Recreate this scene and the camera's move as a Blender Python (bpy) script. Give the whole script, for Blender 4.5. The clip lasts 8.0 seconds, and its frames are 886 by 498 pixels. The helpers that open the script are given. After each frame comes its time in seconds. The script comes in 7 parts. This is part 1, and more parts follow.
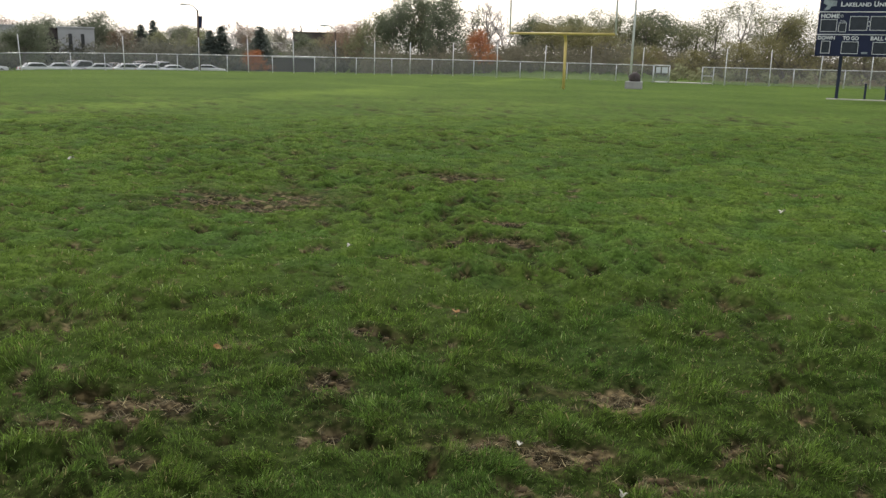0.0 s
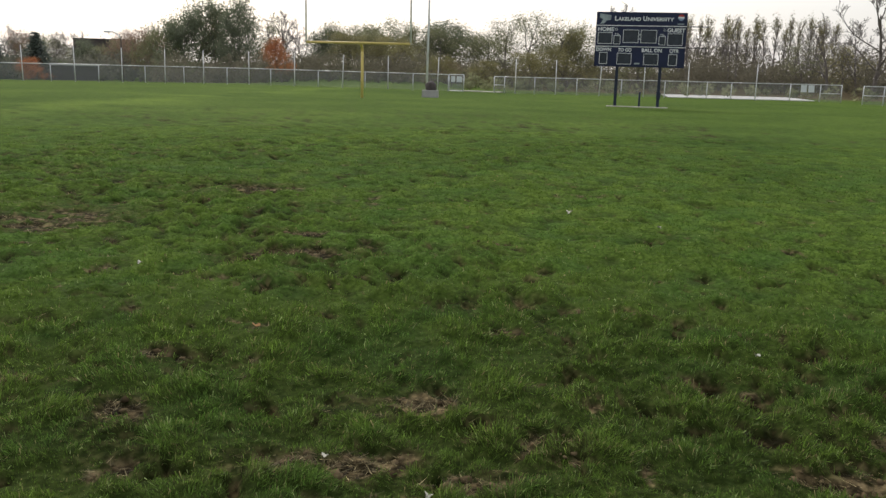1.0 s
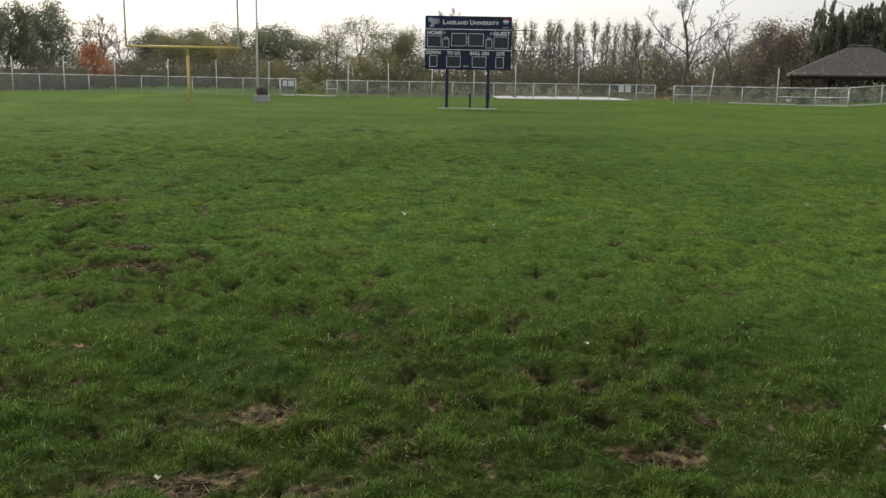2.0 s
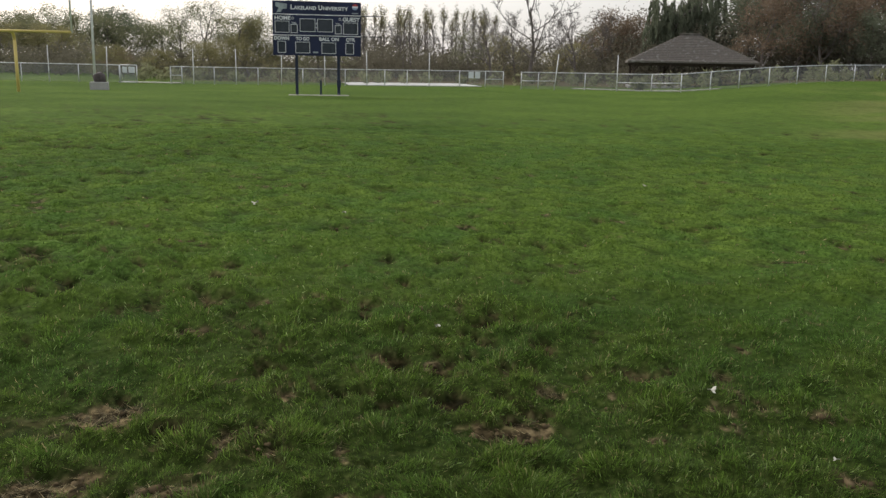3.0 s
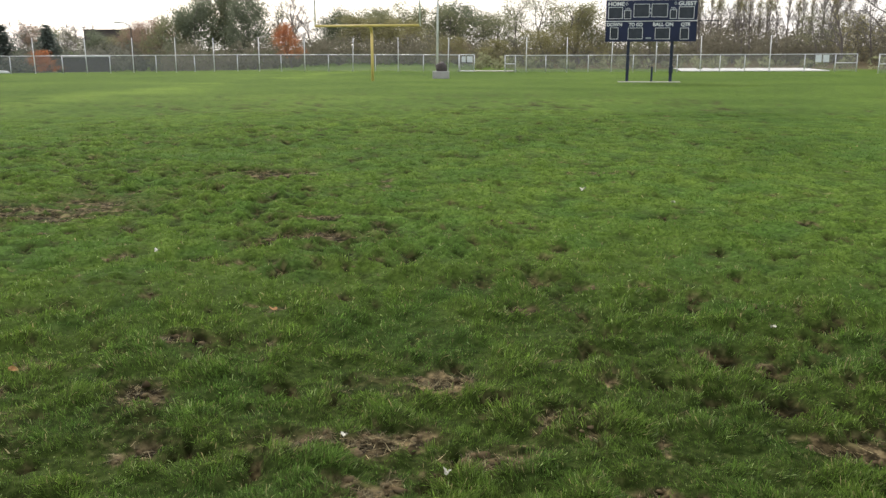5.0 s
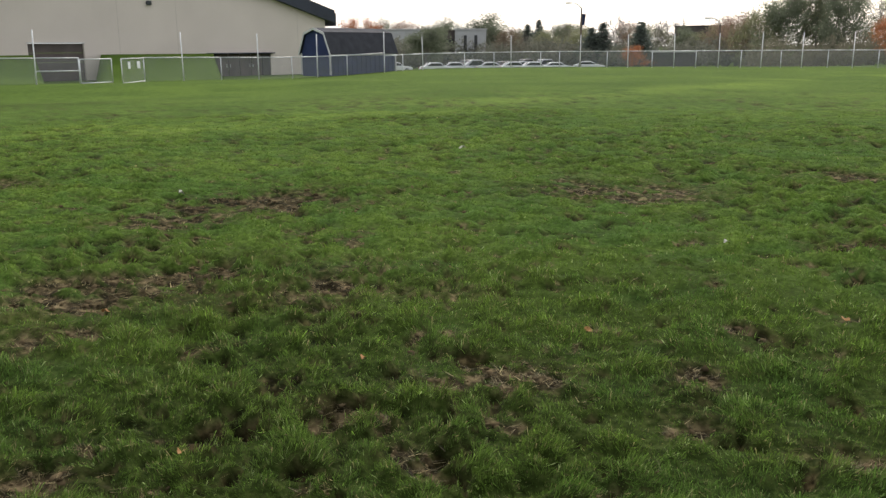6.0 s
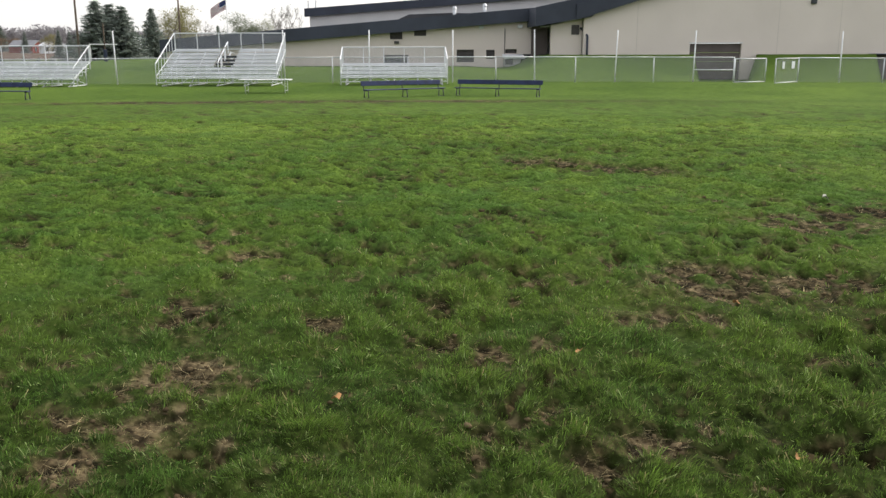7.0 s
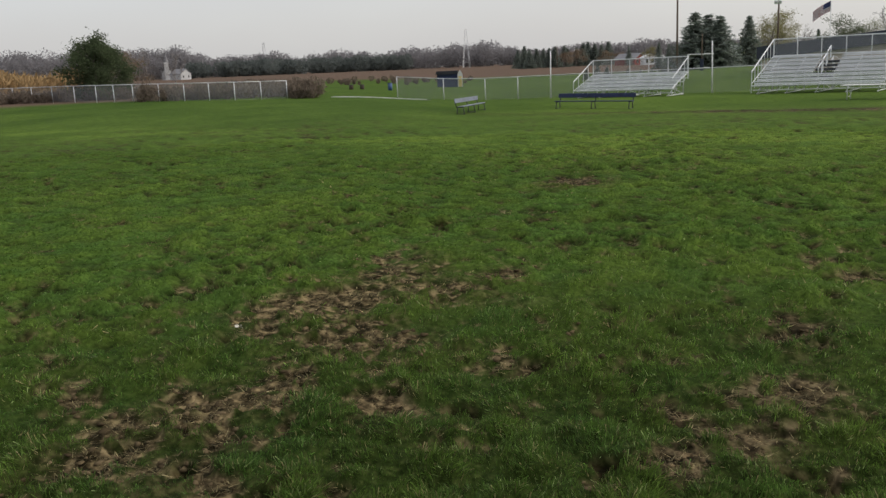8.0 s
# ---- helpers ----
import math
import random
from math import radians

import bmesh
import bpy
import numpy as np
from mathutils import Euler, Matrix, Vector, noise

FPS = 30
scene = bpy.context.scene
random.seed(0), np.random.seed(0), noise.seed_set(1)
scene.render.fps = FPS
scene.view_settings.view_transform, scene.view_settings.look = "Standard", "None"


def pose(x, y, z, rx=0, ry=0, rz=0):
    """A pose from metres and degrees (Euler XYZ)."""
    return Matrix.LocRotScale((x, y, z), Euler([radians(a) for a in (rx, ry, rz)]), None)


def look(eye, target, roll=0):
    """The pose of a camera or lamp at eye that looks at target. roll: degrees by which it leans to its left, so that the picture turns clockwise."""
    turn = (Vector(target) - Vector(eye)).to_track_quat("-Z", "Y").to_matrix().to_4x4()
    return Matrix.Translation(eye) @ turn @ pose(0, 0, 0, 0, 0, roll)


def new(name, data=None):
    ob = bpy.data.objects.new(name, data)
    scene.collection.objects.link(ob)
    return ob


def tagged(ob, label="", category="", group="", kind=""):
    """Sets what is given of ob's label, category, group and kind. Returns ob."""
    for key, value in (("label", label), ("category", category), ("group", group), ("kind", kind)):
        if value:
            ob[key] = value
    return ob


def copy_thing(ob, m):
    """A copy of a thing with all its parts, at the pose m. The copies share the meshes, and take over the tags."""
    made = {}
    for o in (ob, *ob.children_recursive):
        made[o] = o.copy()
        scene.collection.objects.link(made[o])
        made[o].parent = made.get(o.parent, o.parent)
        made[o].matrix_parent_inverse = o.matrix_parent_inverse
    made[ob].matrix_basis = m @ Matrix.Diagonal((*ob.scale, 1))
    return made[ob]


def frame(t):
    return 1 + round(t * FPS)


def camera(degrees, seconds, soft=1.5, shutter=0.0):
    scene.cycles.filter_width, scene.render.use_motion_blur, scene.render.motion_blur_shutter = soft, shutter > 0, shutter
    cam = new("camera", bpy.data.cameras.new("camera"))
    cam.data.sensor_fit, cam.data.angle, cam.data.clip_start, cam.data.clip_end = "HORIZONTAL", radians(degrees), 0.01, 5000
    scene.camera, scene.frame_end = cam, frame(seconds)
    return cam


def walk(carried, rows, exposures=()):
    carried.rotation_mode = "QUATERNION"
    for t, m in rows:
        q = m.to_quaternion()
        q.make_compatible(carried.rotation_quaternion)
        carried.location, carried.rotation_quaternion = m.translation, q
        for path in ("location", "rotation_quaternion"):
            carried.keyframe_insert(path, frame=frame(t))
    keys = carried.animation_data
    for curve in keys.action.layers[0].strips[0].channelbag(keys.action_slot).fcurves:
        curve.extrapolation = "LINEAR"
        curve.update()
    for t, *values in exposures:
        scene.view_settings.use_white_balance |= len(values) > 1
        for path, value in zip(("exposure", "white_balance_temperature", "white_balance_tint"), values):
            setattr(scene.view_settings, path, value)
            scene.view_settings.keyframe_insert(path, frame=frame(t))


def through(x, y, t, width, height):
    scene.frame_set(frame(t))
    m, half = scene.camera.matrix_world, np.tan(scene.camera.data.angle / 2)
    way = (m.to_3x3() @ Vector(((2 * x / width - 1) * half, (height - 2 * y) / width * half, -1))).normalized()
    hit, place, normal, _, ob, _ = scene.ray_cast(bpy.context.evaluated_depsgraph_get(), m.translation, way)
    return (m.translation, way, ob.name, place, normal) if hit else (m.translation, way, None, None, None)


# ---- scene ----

# ---- camera ----
cam = camera(54.28, 8.0, soft=1.5)
PATH = [
    (0, pose(-0.010, 0.066, 1.669, 77.32, -1.20, 0.00)),
    (0.3, pose(0.013, 0.065, 1.668, 77.65, -1.19, -4.90)),
    (0.5, pose(0.024, 0.065, 1.667, 77.83, -1.23, -7.23)),
    (1, pose(0.035, 0.087, 1.661, 78.20, -1.47, -13.02)),
    (1.5, pose(0.054, 0.089, 1.660, 78.58, -1.20, -18.19)),
    (1.7, pose(0.062, 0.087, 1.660, 78.62, -1.10, -20.55)),
    (3, pose(0.107, 0.043, 1.660, 77.95, -1.03, -33.46)),
    (3.5, pose(0.124, 0.046, 1.654, 77.14, -1.49, -36.93)),
    (4, pose(0.117, 0.045, 1.654, 76.97, -1.37, -36.85)),
    (4.2, pose(0.110, 0.048, 1.654, 77.01, -1.11, -34.25)),
    (4.5, pose(0.089, 0.057, 1.654, 77.41, -0.54, -27.99)),
    (4.7, pose(0.067, 0.060, 1.658, 77.44, -0.28, -21.92)),
    (5.8, pose(-0.031, 0.036, 1.629, 76.87, 0.83, 16.09)),
    (6, pose(-0.058, 0.021, 1.625, 76.88, 0.35, 24.16)),
    (6.5, pose(-0.086, -0.030, 1.625, 76.75, -0.15, 42.26)),
    (7, pose(-0.124, -0.079, 1.602, 77.07, 0.13, 64.69)),
    (7.5, pose(-0.125, -0.175, 1.607, 77.94, 1.49, 83.22)),
    (8, pose(-0.107, -0.316, 1.632, 78.43, 2.51, 101.73)),
]
EXPOSURES = [(0, 0.22), (0.3, 0.05), (0.5, 0.0), (1.0, -0.05), (1.5, -0.05), (3.0, -0.03), (3.5, 0.32), (4.0, 0.85), (4.5, 0.78), (6.0, 0.3), (6.5, 0.42), (7.0, 0.56), (7.5, 0.43), (8.0, -0.2)]
walk(cam, PATH, EXPOSURES)
# ---- light: a bright overcast sky, the sun a soft glow behind cloud ----
SUN_AZ, SUN_EL = -10.0, 38.0
world = bpy.data.worlds.new("overcast_sky")
scene.world = world
world.use_nodes = True
wn, wl = world.node_tree.nodes, world.node_tree.links
wn.clear()
w_out = wn.new("ShaderNodeOutputWorld")
w_sky = wn.new("ShaderNodeTexSky")
w_sky.sky_type, w_sky.sun_disc = "NISHITA", False
w_sky.sun_elevation, w_sky.sun_rotation = radians(SUN_EL), radians(SUN_AZ % 360)
w_sky.air_density, w_sky.dust_density = 1.0, 4.0
w_bg = wn.new("ShaderNodeBackground")
w_bg.inputs["Strength"].default_value = 0.06
w_cloud = wn.new("ShaderNodeBackground")
w_cloud.inputs["Strength"].default_value = 0.84
# cloud cover: soft grey-white layers, a little brighter on the side of the sun
w_co = wn.new("ShaderNodeTexCoord")
w_map = wn.new("ShaderNodeMapping")
w_map.inputs["Scale"].default_value = (1.2, 1.2, 3.5)
w_noise = wn.new("ShaderNodeTexNoise")
w_noise.inputs["Scale"].default_value = 1.6
w_noise.inputs["Detail"].default_value = 4
w_ramp = wn.new("ShaderNodeValToRGB")
w_ramp.color_ramp.elements[0].position, w_ramp.color_ramp.elements[0].color = 0.3, (0.90, 0.88, 0.89, 1)
w_ramp.color_ramp.elements[1].position, w_ramp.color_ramp.elements[1].color = 0.7, (1.0, 0.995, 0.985, 1)
w_dot = wn.new("ShaderNodeVectorMath")
w_dot.operation = "DOT_PRODUCT"
w_dot.inputs[1].default_value = (math.sin(radians(SUN_AZ)) * math.cos(radians(SUN_EL)), math.cos(radians(SUN_AZ)) * math.cos(radians(SUN_EL)), math.sin(radians(SUN_EL)))
w_glow = wn.new("ShaderNodeMapRange")
w_glow.inputs["From Min"].default_value, w_glow.inputs["From Max"].default_value = 0.42, 0.95
w_glow.interpolation_type = "SMOOTHSTEP"
w_glow.inputs["To Min"].default_value, w_glow.inputs["To Max"].default_value = 0.78, 1.28
w_mul = wn.new("ShaderNodeVectorMath")
w_mul.operation = "SCALE"
w_add = wn.new("ShaderNodeAddShader")
wl.new(w_co.outputs["Generated"], w_map.inputs["Vector"])
wl.new(w_map.outputs["Vector"], w_noise.inputs["Vector"])
wl.new(w_noise.outputs["Fac"], w_ramp.inputs["Fac"])
wl.new(w_co.outputs["Generated"], w_dot.inputs[0])
wl.new(w_dot.outputs["Value"], w_glow.inputs["Value"])
wl.new(w_ramp.outputs["Color"], w_mul.inputs[0])
wl.new(w_glow.outputs["Result"], w_mul.inputs["Scale"])
wl.new(w_mul.outputs["Vector"], w_cloud.inputs["Color"])
wl.new(w_sky.outputs["Color"], w_bg.inputs["Color"])
wl.new(w_bg.outputs["Background"], w_add.inputs[0])
wl.new(w_cloud.outputs["Background"], w_add.inputs[1])
wl.new(w_add.outputs["Shader"], w_out.inputs["Surface"])

sun = new("sun", bpy.data.lights.new("sun", "SUN"))
sun.data.energy, sun.data.angle, sun.data.color = 1.5, radians(12), (1.0, 0.96, 0.90)
sun.matrix_world = look((0, 0, 0), (-math.sin(radians(SUN_AZ)) * math.cos(radians(SUN_EL)), -math.cos(radians(SUN_AZ)) * math.cos(radians(SUN_EL)), -math.sin(radians(SUN_EL))))
# ---- materials ----
def material(name, color, rough=0.7, metal=0.0, vary=0.25, scale=3.0, bump=0.2, bump_scale=40.0, spec=0.3, second=None, object_vary=0.0):
    """A surface with colour variation at two scales, grain and relief. second: a stain or wear colour."""
    m = bpy.data.materials.new(name)
    m.use_nodes = True
    n, l = m.node_tree.nodes, m.node_tree.links
    b = n["Principled BSDF"]
    b.inputs["Roughness"].default_value, b.inputs["Metallic"].default_value = rough, metal
    b.inputs["Specular IOR Level"].default_value = spec
    co = n.new("ShaderNodeTexCoord")
    big = n.new("ShaderNodeTexNoise")
    big.inputs["Scale"].default_value, big.inputs["Detail"].default_value = scale, 5
    fine = n.new("ShaderNodeTexNoise")
    fine.inputs["Scale"].default_value, fine.inputs["Detail"].default_value = bump_scale, 3
    l.new(co.outputs["Object"], big.inputs["Vector"])
    l.new(co.outputs["Object"], fine.inputs["Vector"])
    dark = tuple(c * (1 - vary) for c in color)
    lite = tuple(min(1, c * (1 + vary)) for c in color)
    ramp = n.new("ShaderNodeValToRGB")
    ramp.color_ramp.elements[0].position, ramp.color_ramp.elements[0].color = 0.3, (*(second or dark), 1)
    ramp.color_ramp.elements[1].position, ramp.color_ramp.elements[1].color = 0.72, (*lite, 1)
    if second:
        e = ramp.color_ramp.elements.new(0.45)
        e.color = (*color, 1)
    l.new(big.outputs["Fac"], ramp.inputs["Fac"])
    mix = n.new("ShaderNodeMix")
    mix.data_type, mix.blend_type = "RGBA", "OVERLAY"
    mix.inputs["Factor"].default_value = 0.35
    l.new(ramp.outputs["Color"], mix.inputs[6])
    l.new(fine.outputs["Color"], mix.inputs[7])
    out = mix.outputs[2]
    if object_vary:
        info = n.new("ShaderNodeObjectInfo")
        mr = n.new("ShaderNodeMapRange")
        mr.inputs["To Min"].default_value, mr.inputs["To Max"].default_value = 1 - object_vary, 1 + object_vary
        hsv = n.new("ShaderNodeHueSaturation")
        l.new(info.outputs["Random"], mr.inputs["Value"])
        l.new(mr.outputs["Result"], hsv.inputs["Value"])
        l.new(out, hsv.inputs["Color"])
        out = hsv.outputs["Color"]
    # the overlay grain keeps the hue of the paint
    l.new(out, b.inputs["Base Color"])
    fine_bw = n.new("ShaderNodeRGBToBW")
    l.new(fine.outputs["Color"], fine_bw.inputs["Color"])
    l.new(fine_bw.outputs["Val"], mix.inputs[7])
    if bump:
        bp = n.new("ShaderNodeBump")
        bp.inputs["Strength"].default_value, bp.inputs["Distance"].default_value = bump, 0.02
        l.new(fine.outputs["Fac"], bp.inputs["Height"])
        l.new(bp.outputs["Normal"], b.inputs["Normal"])
    return m


GALV = material("galvanised_steel", (0.62, 0.63, 0.64), 0.5, 0.35, 0.12, 2, 0.1)
WHITE_POLE = material("white_painted_pole", (0.70, 0.70, 0.70), 0.6, 0.0, 0.15, 3, 0.1)
YELLOW = material("yellow_goal_paint", (0.60, 0.47, 0.15), 0.5, 0.0, 0.12, 2, 0.05)
NAVY = material("navy_sheet_paint", (0.012, 0.018, 0.055), 0.45, 0.0, 0.2, 1.5, 0.05)
NAVY_POST = material("navy_post_paint", (0.018, 0.026, 0.05), 0.5, 0.0, 0.2, 3, 0.05)
LETTER = material("white_lettering", (0.75, 0.76, 0.78), 0.6, 0.0, 0.05, 3, 0.0)
SCREEN = material("dark_display", (0.035, 0.042, 0.055), 0.25, 0.0, 0.2, 5, 0.0)
LOGO_GREY = material("logo_grey", (0.32, 0.36, 0.38), 0.6, 0.0, 0.25, 4, 0.0)
RED = material("red_paint", (0.45, 0.05, 0.05), 0.5, 0.0, 0.1, 3, 0.0)
ALU = material("weathered_aluminium", (0.66, 0.67, 0.69), 0.4, 0.55, 0.12, 1.2, 0.08)
BENCH_BLUE = material("dark_blue_bench_paint", (0.020, 0.028, 0.075), 0.6, 0.0, 0.3, 4, 0.1, object_vary=0.2)
BENCH_GREY = material("weathered_grey_bench_paint", (0.16, 0.18, 0.22), 0.6, 0.0, 0.25, 4, 0.1)
BENCH_FRAME = material("dark_steel_frame", (0.06, 0.065, 0.07), 0.6, 0.3, 0.2, 4, 0.1)
STUCCO = material("beige_block_wall", (0.66, 0.583, 0.522), 0.9, 0.0, 0.05, 0.25, 0.12, 45)
JOINT = material("grey_beige_sealant", (0.50, 0.445, 0.40), 0.9, 0.0, 0.1, 2, 0.1)
STUCCO_UP = material("pale_metal_siding", (0.60, 0.58, 0.57), 0.75, 0.0, 0.06, 0.3, 0.1, 20)
ROOF_NAVY = material("dark_metal_fascia", (0.042, 0.048, 0.066), 0.55, 0.1, 0.2, 0.4, 0.1, 15)
ROOF_RIB = material("dark_roof_membrane", (0.055, 0.055, 0.062), 0.8, 0.0, 0.2, 0.6, 0.2, 20)
DOOR_BROWN = material("dark_brown_overhead_door", (0.115, 0.092, 0.085), 0.6, 0.0, 0.2, 1.0, 0.1)
GLASS_DARK = material("dark_window_glass", (0.02, 0.022, 0.026), 0.12, 0.0, 0.2, 1.0, 0.0, spec=0.6)
LOUVRE = material("grey_brown_louvre", (0.075, 0.068, 0.065), 0.6, 0.0, 0.2, 4, 0.1)
SHED_BLUE = material("blue_shed_siding", (0.022, 0.034, 0.095), 0.65, 0.0, 0.18, 1.5, 0.15, 25)
SHED_ROOF = material("dark_shingle_roof", (0.035, 0.037, 0.045), 0.9, 0.0, 0.25, 2, 0.4, 30)
TRIM = material("pale_trim_board", (0.55, 0.55, 0.54), 0.7, 0.0, 0.1, 3, 0.1)
SHINGLE = material("weathered_wood_shingle", (0.13, 0.115, 0.10), 0.95, 0.0, 0.35, 3, 0.4, 18, second=(0.24, 0.23, 0.21))
WOOD_DARK = material("dark_timber", (0.06, 0.045, 0.035), 0.85, 0.0, 0.25, 4, 0.3)
POLE_WOOD = material("brown_utility_pole", (0.12, 0.09, 0.07), 0.9, 0.0, 0.25, 3, 0.3)
CONCRETE = material("grey_concrete", (0.38, 0.37, 0.35), 0.9, 0.0, 0.15, 2, 0.3)
GRAVEL = material("pale_gravel", (0.42, 0.40, 0.36), 0.95, 0.0, 0.2, 3, 0.5, 30)
ROCK = material("dark_boulder", (0.085, 0.070, 0.068), 0.9, 0.0, 0.35, 6, 0.6, 14)
ASPHALT = material("asphalt", (0.055, 0.055, 0.058), 0.95, 0.0, 0.2, 0.6, 0.3, 30)
BARK = material("grey_brown_bark", (0.16, 0.14, 0.125), 0.95, 0.0, 0.3, 6, 0.5, 30)
TWIG = material("bare_twigs", (0.21, 0.19, 0.175), 0.95, 0.0, 0.3, 2, 0.0, object_vary=0.2)
SIGN = material("white_sign_sheet", (0.66, 0.68, 0.70), 0.5, 0.0, 0.06, 3, 0.0)
SIGN_BLUE = material("pale_blue_ink", (0.25, 0.33, 0.48), 0.6, 0.0, 0.1, 3, 0.0)
BRICK_DARK = material("dark_brown_brickwork", (0.085, 0.070, 0.068), 0.9, 0.0, 0.15, 1.5, 0.3, 20)
PALE_WALL = material("pale_precast_wall", (0.44, 0.44, 0.44), 0.85, 0.0, 0.1, 0.5, 0.1)
BARN_RED = material("red_barn_board", (0.20, 0.045, 0.035), 0.85, 0.0, 0.2, 1, 0.1)
WHITE_WALL = material("white_clapboard", (0.70, 0.71, 0.72), 0.8, 0.0, 0.06, 1, 0.1)
GREY_ROOF = material("grey_shingle", (0.22, 0.22, 0.23), 0.9, 0.0, 0.15, 1, 0.2)
TYRE = material("tyre_rubber", (0.02, 0.02, 0.02), 0.9, 0.0, 0.1, 5, 0.1)
CHROME = material("bright_metal", (0.6, 0.6, 0.62), 0.3, 0.9, 0.1, 5, 0.0)


def translucent_leaf(name, color, vary=0.16, through=0.5):
    """Leaf or grass: diffuse with light passing through, tinted piece by piece."""
    m = bpy.data.materials.new(name)
    m.use_nodes = True
    n, l = m.node_tree.nodes, m.node_tree.links
    n.clear()
    out = n.new("ShaderNodeOutputMaterial")
    geo = n.new("ShaderNodeNewGeometry")
    info = n.new("ShaderNodeObjectInfo")
    ramp = n.new("ShaderNodeValToRGB")
    ramp.color_ramp.elements[0].color = (*[c * (1 - vary) for c in color], 1)
    ramp.color_ramp.elements[1].color = (*[c * (1 + vary) for c in color], 1)
    l.new(geo.outputs["Random Per Island"], ramp.inputs["Fac"])
    mr = n.new("ShaderNodeMapRange")
    mr.inputs["To Min"].default_value, mr.inputs["To Max"].default_value = 0.88, 1.14
    hsv = n.new("ShaderNodeHueSaturation")
    l.new(info.outputs["Random"], mr.inputs["Value"])
    l.new(mr.outputs["Result"], hsv.inputs["Value"])
    l.new(ramp.outputs["Color"], hsv.inputs["Color"])
    d, t, mix = n.new("ShaderNodeBsdfDiffuse"), n.new("ShaderNodeBsdfTranslucent"), n.new("ShaderNodeMixShader")
    mix.inputs["Fac"].default_value = through
    l.new(hsv.outputs["Color"], d.inputs["Color"])
    l.new(hsv.outputs["Color"], t.inputs["Color"])
    l.new(d.outputs["BSDF"], mix.inputs[1])
    l.new(t.outputs["BSDF"], mix.inputs[2])
    l.new(mix.outputs["Shader"], out.inputs["Surface"])
    return m


# dark and olive leaves are lifted: haze in the air is put into their tones
LEAF_DARK = translucent_leaf("dark_green_leaf", (0.172, 0.192, 0.132))
LEAF_OLIVE = translucent_leaf("olive_green_leaf", (0.225, 0.232, 0.135))
LEAF_YELLOW = translucent_leaf("yellowing_leaf", (0.255, 0.238, 0.120))
LEAF_ORANGE = translucent_leaf("orange_autumn_leaf", (0.42, 0.18, 0.09))
LEAF_BROWN = translucent_leaf("brown_autumn_leaf", (0.205, 0.155, 0.110))
LEAF_BUSH = translucent_leaf("deep_green_bush_leaf", (0.085, 0.110, 0.058))
LEAF_HEDGE = translucent_leaf("grey_green_hedge_leaf", (0.180, 0.180, 0.145))
LEAF_RUSSET = translucent_leaf("pale_russet_leaf", (0.27, 0.185, 0.14))
# needles paled to grey-green, distance haze put into the colour
NEEDLE_HAZED = translucent_leaf("hazed_spruce_needles", (0.185, 0.215, 0.185), 0.16, 0.45)
BRUSH = translucent_leaf("dry_brush", (0.165, 0.152, 0.112), 0.15, 0.45)
SCRUB = translucent_leaf("brown_scrub_twigs", (0.185, 0.150, 0.118), 0.2, 0.45)
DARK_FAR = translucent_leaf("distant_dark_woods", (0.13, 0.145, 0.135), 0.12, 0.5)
CORN = translucent_leaf("dry_corn", (0.34, 0.235, 0.12), 0.3, 0.3)
# pale grey: haze over the far ridge is put into the leaf colour
WOODS_HAZED = translucent_leaf("hazed_distant_woods", (0.245, 0.235, 0.240), 0.06, 0.5)


def wire_mesh(name, open_share):
    """Chain-link netting, far too fine to resolve at its distance: mostly open, the wire galvanised."""
    m = bpy.data.materials.new(name)
    m.use_nodes = True
    n, l = m.node_tree.nodes, m.node_tree.links
    b = n["Principled BSDF"]
    b.inputs["Base Color"].default_value = (0.36, 0.37, 0.38, 1)
    b.inputs["Roughness"].default_value, b.inputs["Metallic"].default_value = 0.6, 0.2
    tr = n.new("ShaderNodeBsdfTransparent")
    co, nz = n.new("ShaderNodeTexCoord"), n.new("ShaderNodeTexNoise")
    nz.inputs["Scale"].default_value = 1.5
    mr = n.new("ShaderNodeMapRange")
    mr.inputs["To Min"].default_value, mr.inputs["To Max"].default_value = open_share - 0.08, open_share + 0.08
    mix = n.new("ShaderNodeMixShader")
    l.new(co.outputs["Object"], nz.inputs["Vector"])
    l.new(nz.outputs["Fac"], mr.inputs["Value"])
    l.new(mr.outputs["Result"], mix.inputs["Fac"])
    l.new(b.outputs["BSDF"], mix.inputs[1])
    l.new(tr.outputs["BSDF"], mix.inputs[2])
    l.new(mix.outputs["Shader"], n["Material Output"].inputs["Surface"])
    return m


NETTING = wire_mesh("chain_link_netting", 0.74)
# ---- building helpers ----
def thing(name, label, category, m=None, group="", kind=""):
    """An empty at the base of a thing, which carries its parts."""
    e = new(name)
    e.empty_display_size = 0.2
    if m is not None:
        e.matrix_world = m
    return tagged(e, label, category, group, kind)


def mesh_of(name, bm, mat, smooth=False):
    me = bpy.data.meshes.new(name)
    bm.to_mesh(me)
    bm.free()
    me.materials.append(mat)
    if smooth:
        me.polygons.foreach_set("use_smooth", [True] * len(me.polygons))
    return me


def part(name, bm, mat, parent=None, label="", smooth=False, m=None):
    """Links a bmesh (or a ready mesh) as one mesh object under a thing or a part."""
    me = bm if isinstance(bm, bpy.types.Mesh) else mesh_of(name, bm, mat, smooth)
    ob = new(name, me)
    if parent is not None:
        ob.parent = parent
    if m is not None:
        ob.matrix_basis = m
    return tagged(ob, label)


